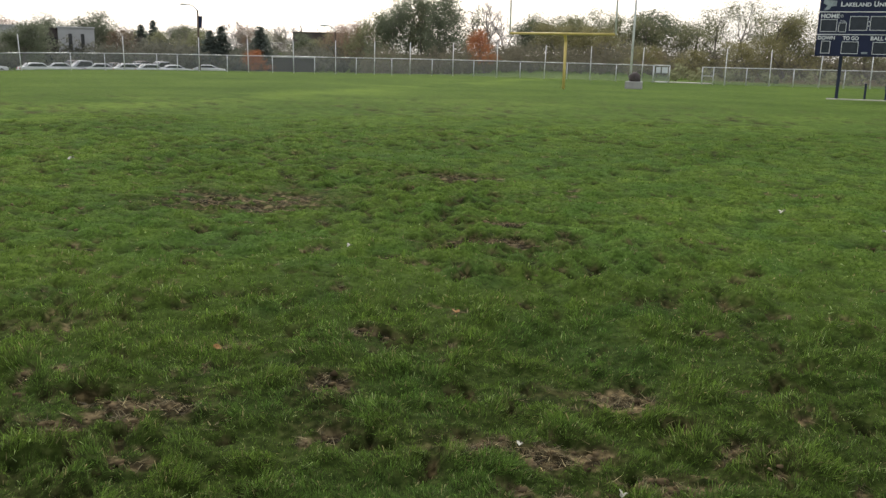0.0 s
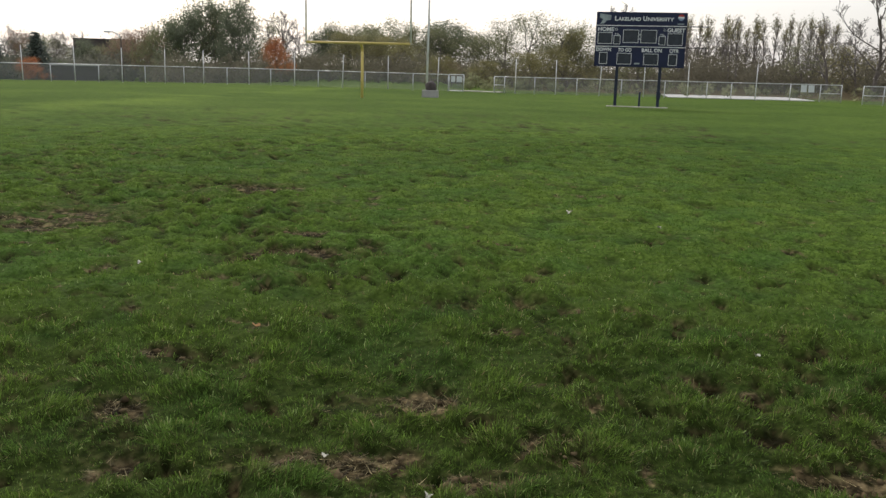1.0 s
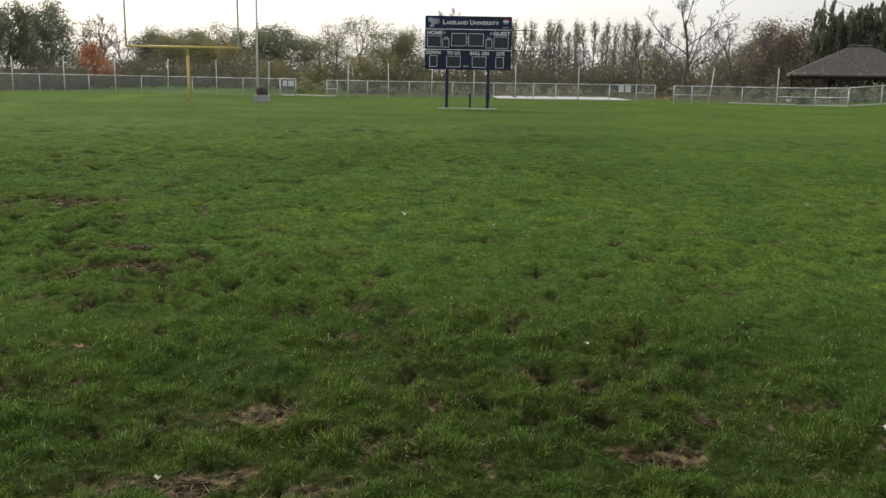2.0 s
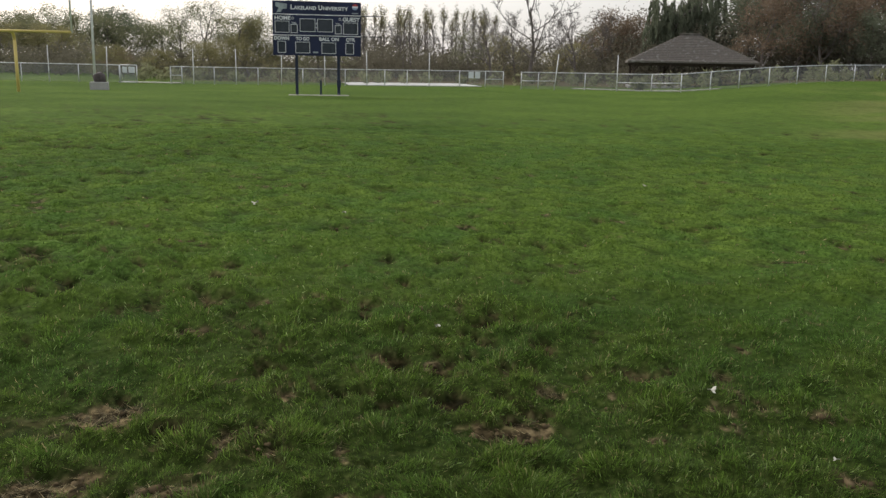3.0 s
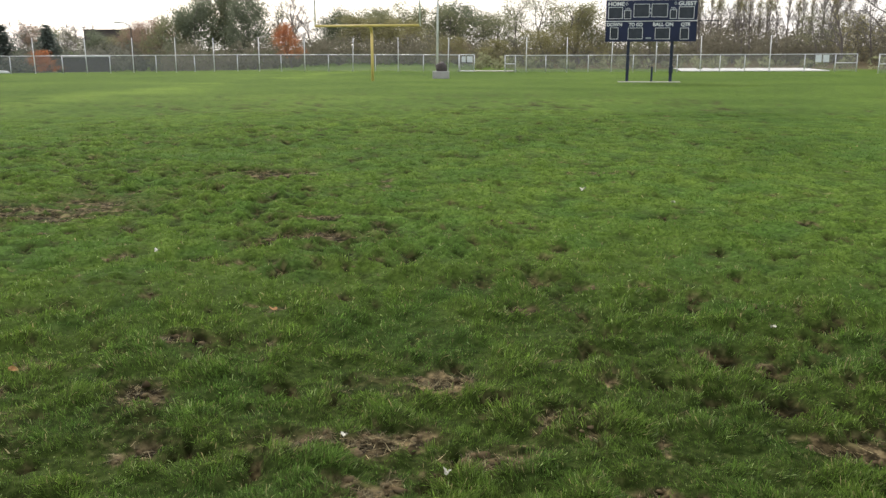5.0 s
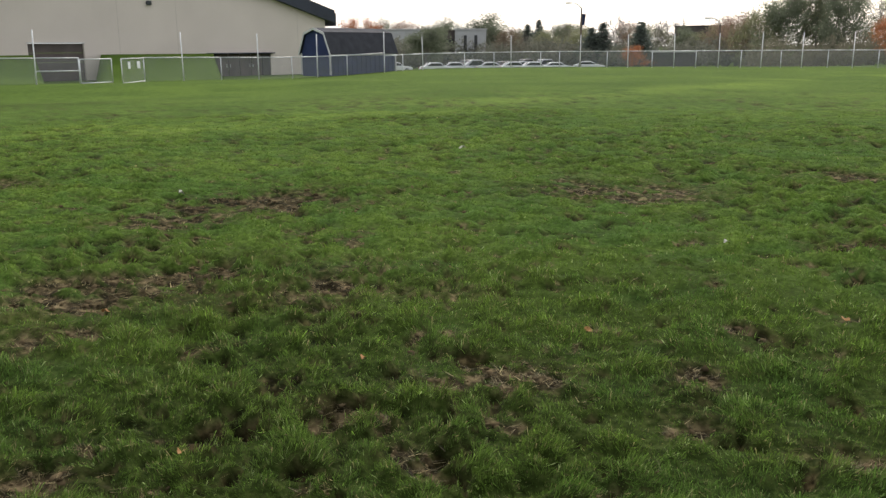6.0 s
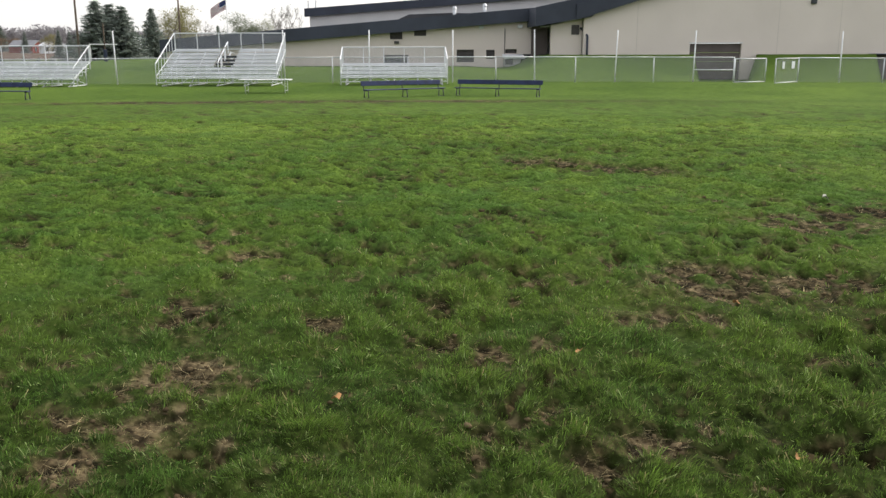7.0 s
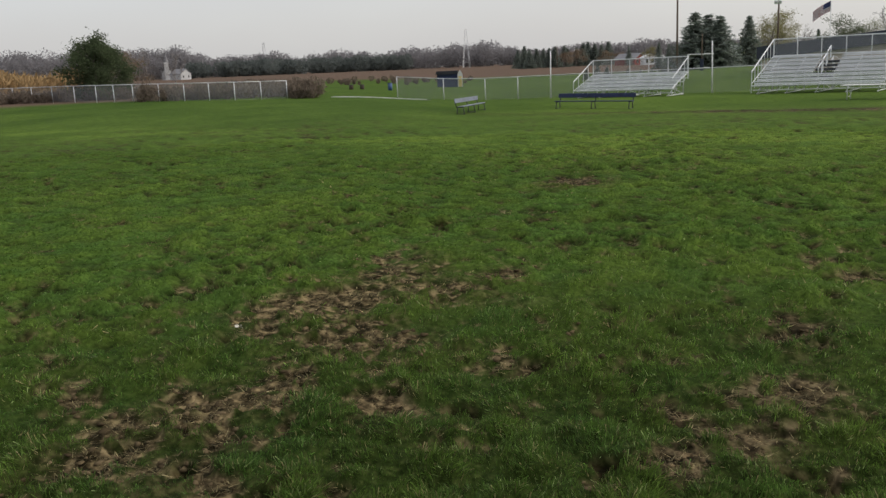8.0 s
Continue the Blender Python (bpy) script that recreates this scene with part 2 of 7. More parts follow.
def box(bm, c, s, rz=0.0, rx=0.0, ry=0.0, bevel=0.0):
    """A box with centre c and full sizes s, turned by degrees, its edges rounded off by bevel."""
    m = pose(*c, rx, ry, rz) @ Matrix.Diagonal((*s, 1))
    r = bmesh.ops.create_cube(bm, size=1, matrix=m)
    if bevel:
        edges = list({e for v in r["verts"] for e in v.link_edges})
        bmesh.ops.bevel(bm, geom=edges, offset=bevel, segments=1, affect="EDGES", clamp_overlap=True)
    return bm


def tube(bm, a, b, r1, r2=None, n=8):
    """A round bar from a to b."""
    a, b = Vector(a), Vector(b)
    d = b - a
    m = Matrix.Translation((a + b) / 2) @ d.to_track_quat("Z", "Y").to_matrix().to_4x4()
    bmesh.ops.create_cone(bm, cap_ends=True, segments=n, radius1=r1, radius2=r1 if r2 is None else r2, depth=d.length, matrix=m)
    return bm


def bm_box(*args, **kw):
    return box(bmesh.new(), *args, **kw)


def bm_tube(*args, **kw):
    return tube(bmesh.new(), *args, **kw)


def prism(bm, outline, y0, y1):
    """A solid from an outline in x and z, from y0 to y1."""
    a = [bm.verts.new((x, y0, z)) for x, z in outline]
    b = [bm.verts.new((x, y1, z)) for x, z in outline]
    bm.faces.new(a)
    bm.faces.new(b[::-1])
    for i in range(len(a)):
        j = (i + 1) % len(a)
        bm.faces.new((a[j], a[i], b[i], b[j]))
    bmesh.ops.recalc_face_normals(bm, faces=bm.faces[:])
    return bm


def soup(name, verts, faces_n, mat, tint=None):
    """A mesh of loose pieces from arrays: verts (pieces, corners, 3) and the corner lists of a piece."""
    k, c, _ = verts.shape
    me = bpy.data.meshes.new(name)
    me.vertices.add(k * c)
    me.vertices.foreach_set("co", verts.reshape(-1).astype(np.float32))
    loops = np.concatenate([np.array(f) for f in faces_n])
    sizes = np.array([len(f) for f in faces_n])
    index = (loops[None] + np.arange(k)[:, None] * c).ravel()
    total = np.tile(sizes, k)
    me.loops.add(len(index))
    me.loops.foreach_set("vertex_index", index.astype(np.int32))
    me.polygons.add(len(total))
    me.polygons.foreach_set("loop_start", np.r_[0, np.cumsum(total)[:-1]].astype(np.int32))
    me.polygons.foreach_set("loop_total", total.astype(np.int32))
    if tint is not None:
        att = me.color_attributes.new("tint", "FLOAT_COLOR", "POINT")
        col = np.ones((k, c, 4), np.float32)
        col[..., :3] = tint[:, None, :]
        att.data.foreach_set("color", col.ravel())
    me.materials.append(mat)
    me.update(calc_edges=True)
    me.validate()
    return me


# smooth value noise on arrays, the same at every build
def lattice(ix, iy, seed):
    h = (ix.astype(np.int64) * 374761393 + iy.astype(np.int64) * 668265263 + seed * 974711) & 0xFFFFFFFF
    h = ((h ^ (h >> 13)) * 1274126177) & 0xFFFFFFFF
    return ((h ^ (h >> 16)) & 0xFFFF) / 65535.0


def vnoise(x, y, seed=0):
    x0, y0 = np.floor(x), np.floor(y)
    fx, fy = x - x0, y - y0
    fx, fy = fx * fx * (3 - 2 * fx), fy * fy * (3 - 2 * fy)
    a, b = lattice(x0, y0, seed), lattice(x0 + 1, y0, seed)
    c, d = lattice(x0, y0 + 1, seed), lattice(x0 + 1, y0 + 1, seed)
    return (a * (1 - fx) + b * fx) * (1 - fy) + (c * (1 - fx) + d * fx) * fy


def fbm(x, y, size, seed=0, octaves=3):
    out, amp, total = 0.0, 1.0, 0.0
    for k in range(octaves):
        # each octave is turned, so that the lattice does not show
        a = 0.7 + 1.3 * k + seed
        c, s = math.cos(a), math.sin(a)
        out = out + amp * vnoise((x * c - y * s) / size * 2**k, (x * s + y * c) / size * 2**k, seed + 17 * k)
        total += amp
        amp *= 0.55
    return out / total


def tussocks(x, y, size, seed):
    """Irregular tufts: for each place the distance from the nearest tuft's middle, that tuft's own chance number, and the way out from its middle."""
    wx, wy = x + 0.5 * size * (vnoise(x / size * 0.7, y / size * 0.7, seed + 5) - 0.5), y + 0.5 * size * (vnoise(x / size * 0.7, y / size * 0.7, seed + 6) - 0.5)
    gx, gy = np.floor(wx / size), np.floor(wy / size)
    best = np.full(x.shape, 9.0)
    own, ox, oy = np.zeros(x.shape), np.zeros(x.shape), np.zeros(x.shape)
    for i in (-1, 0, 1):
        for j in (-1, 0, 1):
            cx, cy = gx + i, gy + j
            dx = wx / size - cx - lattice(cx, cy, seed)
            dy = wy / size - cy - lattice(cx, cy, seed + 1)
            d = np.sqrt(dx * dx + dy * dy)
            near = d < best
            best = np.where(near, d, best)
            own = np.where(near, lattice(cx, cy, seed + 2), own)
            ox, oy = np.where(near, dx, ox), np.where(near, dy, oy)
    return best, own, ox, oy


def smooth(e0, e1, v):
    t = np.clip((v - e0) / (e1 - e0), 0, 1)
    return t * t * (3 - 2 * t)


def polar(az, r):
    """A place on the plan by its bearing in degrees (clockwise from +y) and its distance."""
    return r * math.sin(radians(az)), r * math.cos(radians(az))


# the side line of the field, the fence along it and the hall stand square to this bearing
SIDE = -68.0
NX, NY = polar(SIDE, 1.0)


def along(s, d):
    """A place on the plan by the hall's own axes: s along the side line, d away from the field."""
    return NX * d + NY * s, NY * d - NX * s
# ---- the ground: one sheet out to the horizon ----
# bearing, height of the ground at the fence, distance of the fence
RIM = [(-180, 0.5, 85), (-135, 0.5, 90), (-124, 0.5, 70), (-112, 0.28, 63), (-97, -0.2, 58), (-50, -0.2, 55), (-38, -0.2, 60), (-28, -0.1, 68), (-18, 0.0, 70),
       (0, 0.02, 71), (14, -0.05, 68), (27, -0.05, 67), (40, 0.0, 66), (46, 0.0, 64), (48.5, 0.08, 61.5), (50.5, 0.29, 61.5), (54, 0.66, 64), (57, 0.9, 71), (60, 1.02, 80), (64, 1.15, 90), (80, 1.2, 90), (180, 0.5, 85)]
RIM_AZ, RIM_Z, RIM_R = np.array(RIM).T
SIDE_R, SIDE_Z = (0, 20, 33, 39, 43, 48, 53, 60, 68, 400), (0, -0.06, -0.27, -0.38, -0.35, -0.2, -0.25, -0.38, -0.6, -0.6)
# worn places of the field: x, y, half length, half width, turn
MUD_EAST = [(-2.26, 9.8, 0.9, 0.7, 0), (0.7, 8.76, 0.35, 0.12, 10), (0.47, 7.8, 0.5, 0.22, 0), (1.63, 5.23, 0.17, 0.10, 0), (0.85, 4.07, 0.26, 0.17, -20), (0.47, 3.53, 0.18, 0.10, 0), (0.93, 3.29, 0.2, 0.09, 0), (0.14, 3.57, 0.13, 0.11, 0),
            (0.15, 12.0, 0.7, 0.35, 0), (2.5, 3.02, 0.2, 0.16, 60), (1.57, 2.79, 0.22, 0.09, -20), (2.39, 4.29, 0.09, 0.07, 0), (6.9, 4.5, 0.35, 0.12, -30), (2.96, 3.64, 0.08, 0.05, 0), (3.4, 1.8, 0.09, 0.05, -40), (1.37, 3.44, 0.16, 0.08, 0), (1.71, 3.87, 0.1, 0.06, 0)]
MUD_MID = [(-1.5, 3.9, 0.30, 0.17, 10), (-0.52, 4.19, 0.12, 0.24, 0), (-0.48, 3.68, 0.12, 0.09, 0), (-2.15, 5.16, 0.2, 0.12, 0), (-0.44, 5.1, 0.17, 0.12, 0), (-4.5, 4.5, 0.8, 0.55, 45), (-4.14, 3.4, 0.3, 0.18, 45), (-3.36, 4.85, 0.5, 0.35, 40), (-11.0, 6.8, 0.9, 0.3, 40),
           (-9.9, 7.3, 0.7, 0.4, 40), (-1.88, 3.08, 0.16, 0.11, 20), (-5.75, 7.75, 0.9, 0.6, 30), (-2.74, 2.1, 0.14, 0.1, 0), (-4.2, 1.95, 0.28, 0.18, 20), (-6.0, 6.6, 0.5, 0.35, 30), (-1.45, 2.95, 0.16, 0.1, 0), (-2.15, 4.36, 0.16, 0.1, 0), (-2.66, 1.8, 0.13, 0.09, 0)]
MUD_WEST = [(-7.2, -2.3, 0.55, 0.36, 20), (-6.45, -1.7, 0.5, 0.26, 70), (-6.2, -2.4, 0.5, 0.3, 20), (-4.97, -1.85, 0.45, 0.32, 30), (-4.02, -1.48, 0.26, 0.15, 60), (-4.3, -2.2, 0.42, 0.2, 15), (-3.75, -2.35, 0.4, 0.2, 20), (-5.3, -2.15, 0.5, 0.2, 10), (-3.1, -2.0, 0.3, 0.18, 40), (-4.0, -3.2, 0.3, 0.12, 30), (-7.0, -1.3, 0.35, 0.16, 10), (-5.5, 0.66, 0.34, 0.26, 0), (-3.6, -0.14, 0.2, 0.17, 0), (-4.96, 1.37, 0.16, 0.11, 0), (-4.5, 0.53, 0.26, 0.2, 0), (-3.88, 0.17, 0.24, 0.18, 0), (-9.6, -1.2, 0.22, 0.14, 0),
            (-13, -1.1, 0.7, 0.5, 0), (-3.45, -2.65, 0.34, 0.24, 50), (-4.1, -2.46, 0.24, 0.13, 60), (-5.65, -2.7, 0.6, 0.3, 20), (-3.17, -2.08, 0.2, 0.14, 50), (-4.17, -0.13, 0.14, 0.11, 0), (-7.1, 1.45, 0.2, 0.13, 0), (-32.8, 8.7, 12.0, 1.2, 65)]


def wear(x, y):
    """How bare the ground is, and how thin the turf is round the bare places, both 0 to 1."""
    wx = x + 0.30 * (fbm(x, y, 0.45, 3) - 0.5) + 0.16 * (fbm(x, y, 0.10, 9) - 0.5)
    wy = y + 0.30 * (fbm(x, y, 0.45, 5) - 0.5) + 0.16 * (fbm(x, y, 0.10, 8) - 0.5)
    out = np.full_like(x, -1.0)
    for edge, (cx, cy, a, b, turn) in [(1.40, m) for m in MUD_EAST] + [(1.42, m) for m in MUD_MID] + [(1.38, m) for m in MUD_WEST]:
        c, s = math.cos(radians(turn)), math.sin(radians(turn))
        near = np.flatnonzero((np.abs(wx - cx) < 2.4 * max(a, b)) & (np.abs(wy - cy) < 2.4 * max(a, b)))
        dx, dy = wx[near] - cx, wy[near] - cy
        u, v = (dx * c + dy * s) / a, (-dx * s + dy * c) / b
        out[near] = np.maximum(out[near], edge - np.sqrt(u * u + v * v))
    # the patches are broken up by surviving tufts; small heel marks lie everywhere, thicker on the worn west half
    ru, rv = (-0.95 * x + 0.3 * y) / 2.6, 0.3 * x + 0.95 * y
    broken = 0.48 * fbm(ru, rv, 0.16, 41, 2) + 0.52 * fbm(x, y, 0.07, 43, 2)
    patch = smooth(0.0, 0.5, out) * smooth(0.455, 0.540, broken + 0.20 * (np.clip(out, 0, 1) - 0.45))
    worn = 0.5 * smooth(0.4, 0.75, fbm(x, y, 5.0, 21)) + 0.5 * smooth(3, -5, x)
    heel = smooth(0.69, 0.80, 0.6 * fbm(x, y, 0.24, 31, 2) + 0.4 * fbm(x, y, 0.07, 33, 2) + 0.075 * worn) * 0.95
    thin = smooth(-0.75, 0.35, out) * smooth(0.36, 0.56, fbm(ru, rv, 0.30, 47, 2))
    return np.clip(np.maximum(patch, heel * smooth(25, 12, np.hypot(x, y))), 0, 1), thin


def mud_at(x, y):
    return wear(x, y)[0]


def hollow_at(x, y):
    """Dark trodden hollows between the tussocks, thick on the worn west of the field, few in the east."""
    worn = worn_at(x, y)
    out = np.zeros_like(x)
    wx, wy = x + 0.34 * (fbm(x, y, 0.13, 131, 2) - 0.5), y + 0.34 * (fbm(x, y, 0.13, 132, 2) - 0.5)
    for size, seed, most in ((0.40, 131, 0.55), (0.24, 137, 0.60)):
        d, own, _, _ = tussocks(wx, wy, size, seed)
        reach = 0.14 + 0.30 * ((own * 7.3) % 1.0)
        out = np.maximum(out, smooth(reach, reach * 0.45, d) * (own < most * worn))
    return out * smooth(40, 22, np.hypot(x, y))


# where the bare clay has dried pale: x, y, reach
DRY = [(-5.6, -2.2, 2.2), (-3.4, -2.4, 1.3), (-7.0, -1.8, 1.4), (1.2, 3.3, 1.3), (2.4, 3.1, 0.8)]


def dry_at(x, y):
    return np.max([smooth(1.15, 0.55, np.hypot(x - cx, y - cy) / reach) for cx, cy, reach in DRY], axis=0)


def land(x, y):
    """The height of the land without its small lumps."""
    r = np.hypot(x, y)
    az = np.degrees(np.arctan2(x, y))
    rim_z, rim_r = np.interp(az, RIM_AZ, RIM_Z), np.interp(az, RIM_AZ, RIM_R)
    z = rim_z * smooth(0.35, 1.0, r / rim_r)
    side = smooth(-108, -98, az) * smooth(-24, -36, az)
    z = z * (1 - side) + side * np.interp(r, SIDE_R, SIDE_Z)
    # the yard between the side fence and the hall, with grass banks against the wall
    d, s = NX * x + NY * y, NY * x - NX * y
    yard = smooth(54, 66, d) * smooth(-40, -30, s) * smooth(62, 54, s) * smooth(140, 110, d)
    yard_z = np.interp(s, (-20, 6, 16, 22, 50, 60), (0.42, 0.34, -0.2, -0.75, -0.75, -0.5))
    splay = s * 68.5 / np.clip(d, 50, 200)
    bank = smooth(57, 68.5, d) * (smooth(8.5, 12.5, s) * smooth(24.1, 23.7, splay) + smooth(28.1, 28.5, splay) * smooth(39.0, 38.6, splay))
    z = z * (1 - yard) + yard * yard_z
    z = z + bank * np.clip(1.25 - yard_z, 0, 3) * smooth(56, 60, d) * smooth(120, 100, d)
    # the car park lies lower; the fields to the south-west rise slowly
    park = smooth(-34, -27, az) * smooth(6, -4, az) * smooth(72, 118, r)
    z = z * (1 - park) - 1.72 * park
    west = smooth(-76, -86, az)
    z = z + west * np.clip(r - 62, 0, 3000) * 0.0072
    east = smooth(20, 30, az)
    return z + east * np.clip(r - 80, 0, 120) * 0.008


def worn_at(x, y):
    """How trodden the turf is: the west of the field much, the east little."""
    worn = 0.18 + 0.82 * smooth(4.5, -2.5, x - 0.55 * y)
    return worn * (0.35 + 0.9 * smooth(0.38, 0.62, fbm(x, y, 2.4, 23, 2)))


def tufts_at(x, y):
    """The tussocks: how far up its tuft each place lies, 0 to 1, the tuft's own chance number, and the way out from its middle."""
    d, own, ox, oy = tussocks(x, y, 0.24, 61)
    d2, own2, _, _ = tussocks(x, y, 0.115, 67)
    mound = smooth(0.80, 0.12, d * (0.80 + 0.4 * (1 - own))) * (0.35 + 0.75 * own)
    small = smooth(0.80, 0.20, d2) * (0.3 + 0.8 * own2)
    return np.clip(0.68 * mound + 0.42 * small, 0, 1.1), 0.65 * own + 0.35 * own2, ox, oy


def lumps(x, y, mud, tuft=None, hollow=None):
    """Tussocks and heel marks."""
    r = np.hypot(x, y)
    fade = smooth(44, 16, r)
    mound = (tuft if tuft is not None else tufts_at(x, y))[0]
    h = 0.085 * (fbm(x, y, 0.60, 51, 2) - 0.5) + (0.050 + 0.048 * worn_at(x, y)) * mound - 0.030 - 0.055 * (hollow_at(x, y) if hollow is None else hollow)
    rough = 0.075 * (fbm(x, y, 0.10, 71, 4) - 0.5) - 0.022
    return fade * (h * (1 - 0.75 * mud) + mud * rough)


def sward_tint(x, y, own, fade):
    """The colour of the grass: tuft by tuft, with drier and lusher stretches."""
    lush, deep, cool = np.array((0.125, 0.194, 0.032)), np.array((0.054, 0.102, 0.017)), np.array((0.052, 0.122, 0.026))
    stretch = fbm(x, y, 2.8, 91, 3)
    wide = fbm(x, y, 9.0, 93, 2)
    # a strip of fresher grass runs along the side line
    strip_d = np.exp(-((NX * x + NY * y - 18.5) / 2.2) ** 2) * smooth(0.35, 0.6, fbm(x, y, 1.6, 97, 2))
    k = np.clip(0.34 + 0.7 * (stretch - 0.30) + 0.4 * (wide - 0.5) + 0.52 * (own - 0.5) * fade + 0.55 * strip_d - 0.24 * smooth(-88, -108, np.degrees(np.arctan2(x, y))), 0, 1.25)[:, None]
    tint = deep * (1 - k) + lush * k
    tint = tint + (cool - tint) * (0.40 * smooth(0.42, 0.75, fbm(x, y, 0.5, 95, 2)) * fade)[:, None]
    # dry pale streaks on the foot of the bank
    az, r = np.degrees(np.arctan2(x, y)), np.hypot(x, y)
    dry = 0.7 * smooth(0.48, 0.68, fbm(x * 0.6, y, 2.6, 111, 3)) * smooth(54, 62, az) * smooth(84, 74, az) * smooth(14, 19, r) * smooth(70, 45, r)
    return tint + (np.array((0.20, 0.205, 0.072)) - tint) * dry[:, None]


def ground_z(x, y):
    """The height of the ground at one place."""
    ax, ay = np.array([float(x)]), np.array([float(y)])
    return float((land(ax, ay) + lumps(ax, ay, mud_at(ax, ay)))[0])


def P(az, r, dz=0.0):
    x, y = polar(az, r)
    return Vector((x, y, ground_z(x, y) + dz))


def A(s, d, dz=0.0):
    x, y = along(s, d)
    return Vector((x, y, ground_z(x, y) + dz))


def ground_material():
    m = bpy.data.materials.new("worn_grass_field")
    m.use_nodes = True
    n, l = m.node_tree.nodes, m.node_tree.links
    b = n["Principled BSDF"]
    b.inputs["Roughness"].default_value, b.inputs["Specular IOR Level"].default_value = 1.0, 0.04
    co = n.new("ShaderNodeTexCoord")
    att = n.new("ShaderNodeVertexColor")
    att.layer_name = "cover"
    sep = n.new("ShaderNodeSeparateColor")
    l.new(att.outputs["Color"], sep.inputs["Color"])

    def noise_of(scale, detail=4):
        t = n.new("ShaderNodeTexNoise")
        t.inputs["Scale"].default_value, t.inputs["Detail"].default_value = scale, detail
        l.new(co.outputs["Object"], t.inputs["Vector"])
        return t.outputs["Fac"]

    def ramp_of(fac, *stops):
        r = n.new("ShaderNodeValToRGB")
        e = r.color_ramp.elements
        while len(e) < len(stops):
            e.new(0.5)
        for k, (p, c) in enumerate(stops):
            e[k].position, e[k].color = p, (*c, 1)
        l.new(fac, r.inputs["Fac"])
        return r.outputs["Color"]

    def mixed(fac, a, c, mode="MIX"):
        x = n.new("ShaderNodeMix")
        x.data_type, x.blend_type = "RGBA", mode
        for socket, v in ((x.inputs["Factor"], fac), (x.inputs[6], a), (x.inputs[7], c)):
            if isinstance(v, float):
                socket.default_value = v
            else:
                l.new(v, socket)
        return x.outputs[2]

    # the sward in its own tint, mottled; gaps between the tufts get dead grass, their shade put into its near-black
    tint = n.new("ShaderNodeVertexColor")
    tint.layer_name = "sward"
    mottle = ramp_of(noise_of(3.2, 6), (0.34, (0.80, 0.81, 0.82)), (0.48, (0.99, 0.99, 0.99)), (0.66, (1.14, 1.12, 1.12)))
    grain = ramp_of(noise_of(30, 5), (0.34, (0.62, 0.64, 0.6)), (0.66, (1.35, 1.32, 1.3)))
    sward = mixed(1.0, mixed(1.0, tint.outputs["Color"], mottle, "MULTIPLY"), grain, "MULTIPLY")
    thatch_shade = ramp_of(noise_of(26, 5), (0.36, (0.006, 0.008, 0.002)), (0.53, (0.018, 0.026, 0.006)), (0.70, (0.050, 0.060, 0.018)))
    base = mixed(sep.outputs["Green"], sward, thatch_shade)
    dry = ramp_of(noise_of(1.3, 5), (0.3, (0.088, 0.060, 0.044)), (0.7, (0.145, 0.102, 0.074)))
    base = mixed(sep.outputs["Blue"], base, dry)
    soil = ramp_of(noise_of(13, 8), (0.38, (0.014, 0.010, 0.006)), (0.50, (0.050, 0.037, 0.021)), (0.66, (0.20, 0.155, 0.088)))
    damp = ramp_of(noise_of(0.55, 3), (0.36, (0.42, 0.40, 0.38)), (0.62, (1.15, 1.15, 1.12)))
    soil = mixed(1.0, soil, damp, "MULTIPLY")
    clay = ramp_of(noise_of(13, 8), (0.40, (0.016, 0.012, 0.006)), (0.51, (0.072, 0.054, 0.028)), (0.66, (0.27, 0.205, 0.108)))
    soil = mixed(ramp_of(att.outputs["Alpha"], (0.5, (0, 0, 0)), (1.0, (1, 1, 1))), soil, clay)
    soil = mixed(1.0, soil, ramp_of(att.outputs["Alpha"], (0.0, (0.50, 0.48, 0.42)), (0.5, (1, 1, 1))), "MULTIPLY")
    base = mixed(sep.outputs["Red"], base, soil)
    l.new(base, b.inputs["Base Color"])
    bp = n.new("ShaderNodeBump")
    bp.inputs["Strength"].default_value, bp.inputs["Distance"].default_value = 0.7, 0.06
    l.new(noise_of(14, 6), bp.inputs["Height"])
    l.new(bp.outputs["Normal"], b.inputs["Normal"])
    return m


GROUND = ground_material()


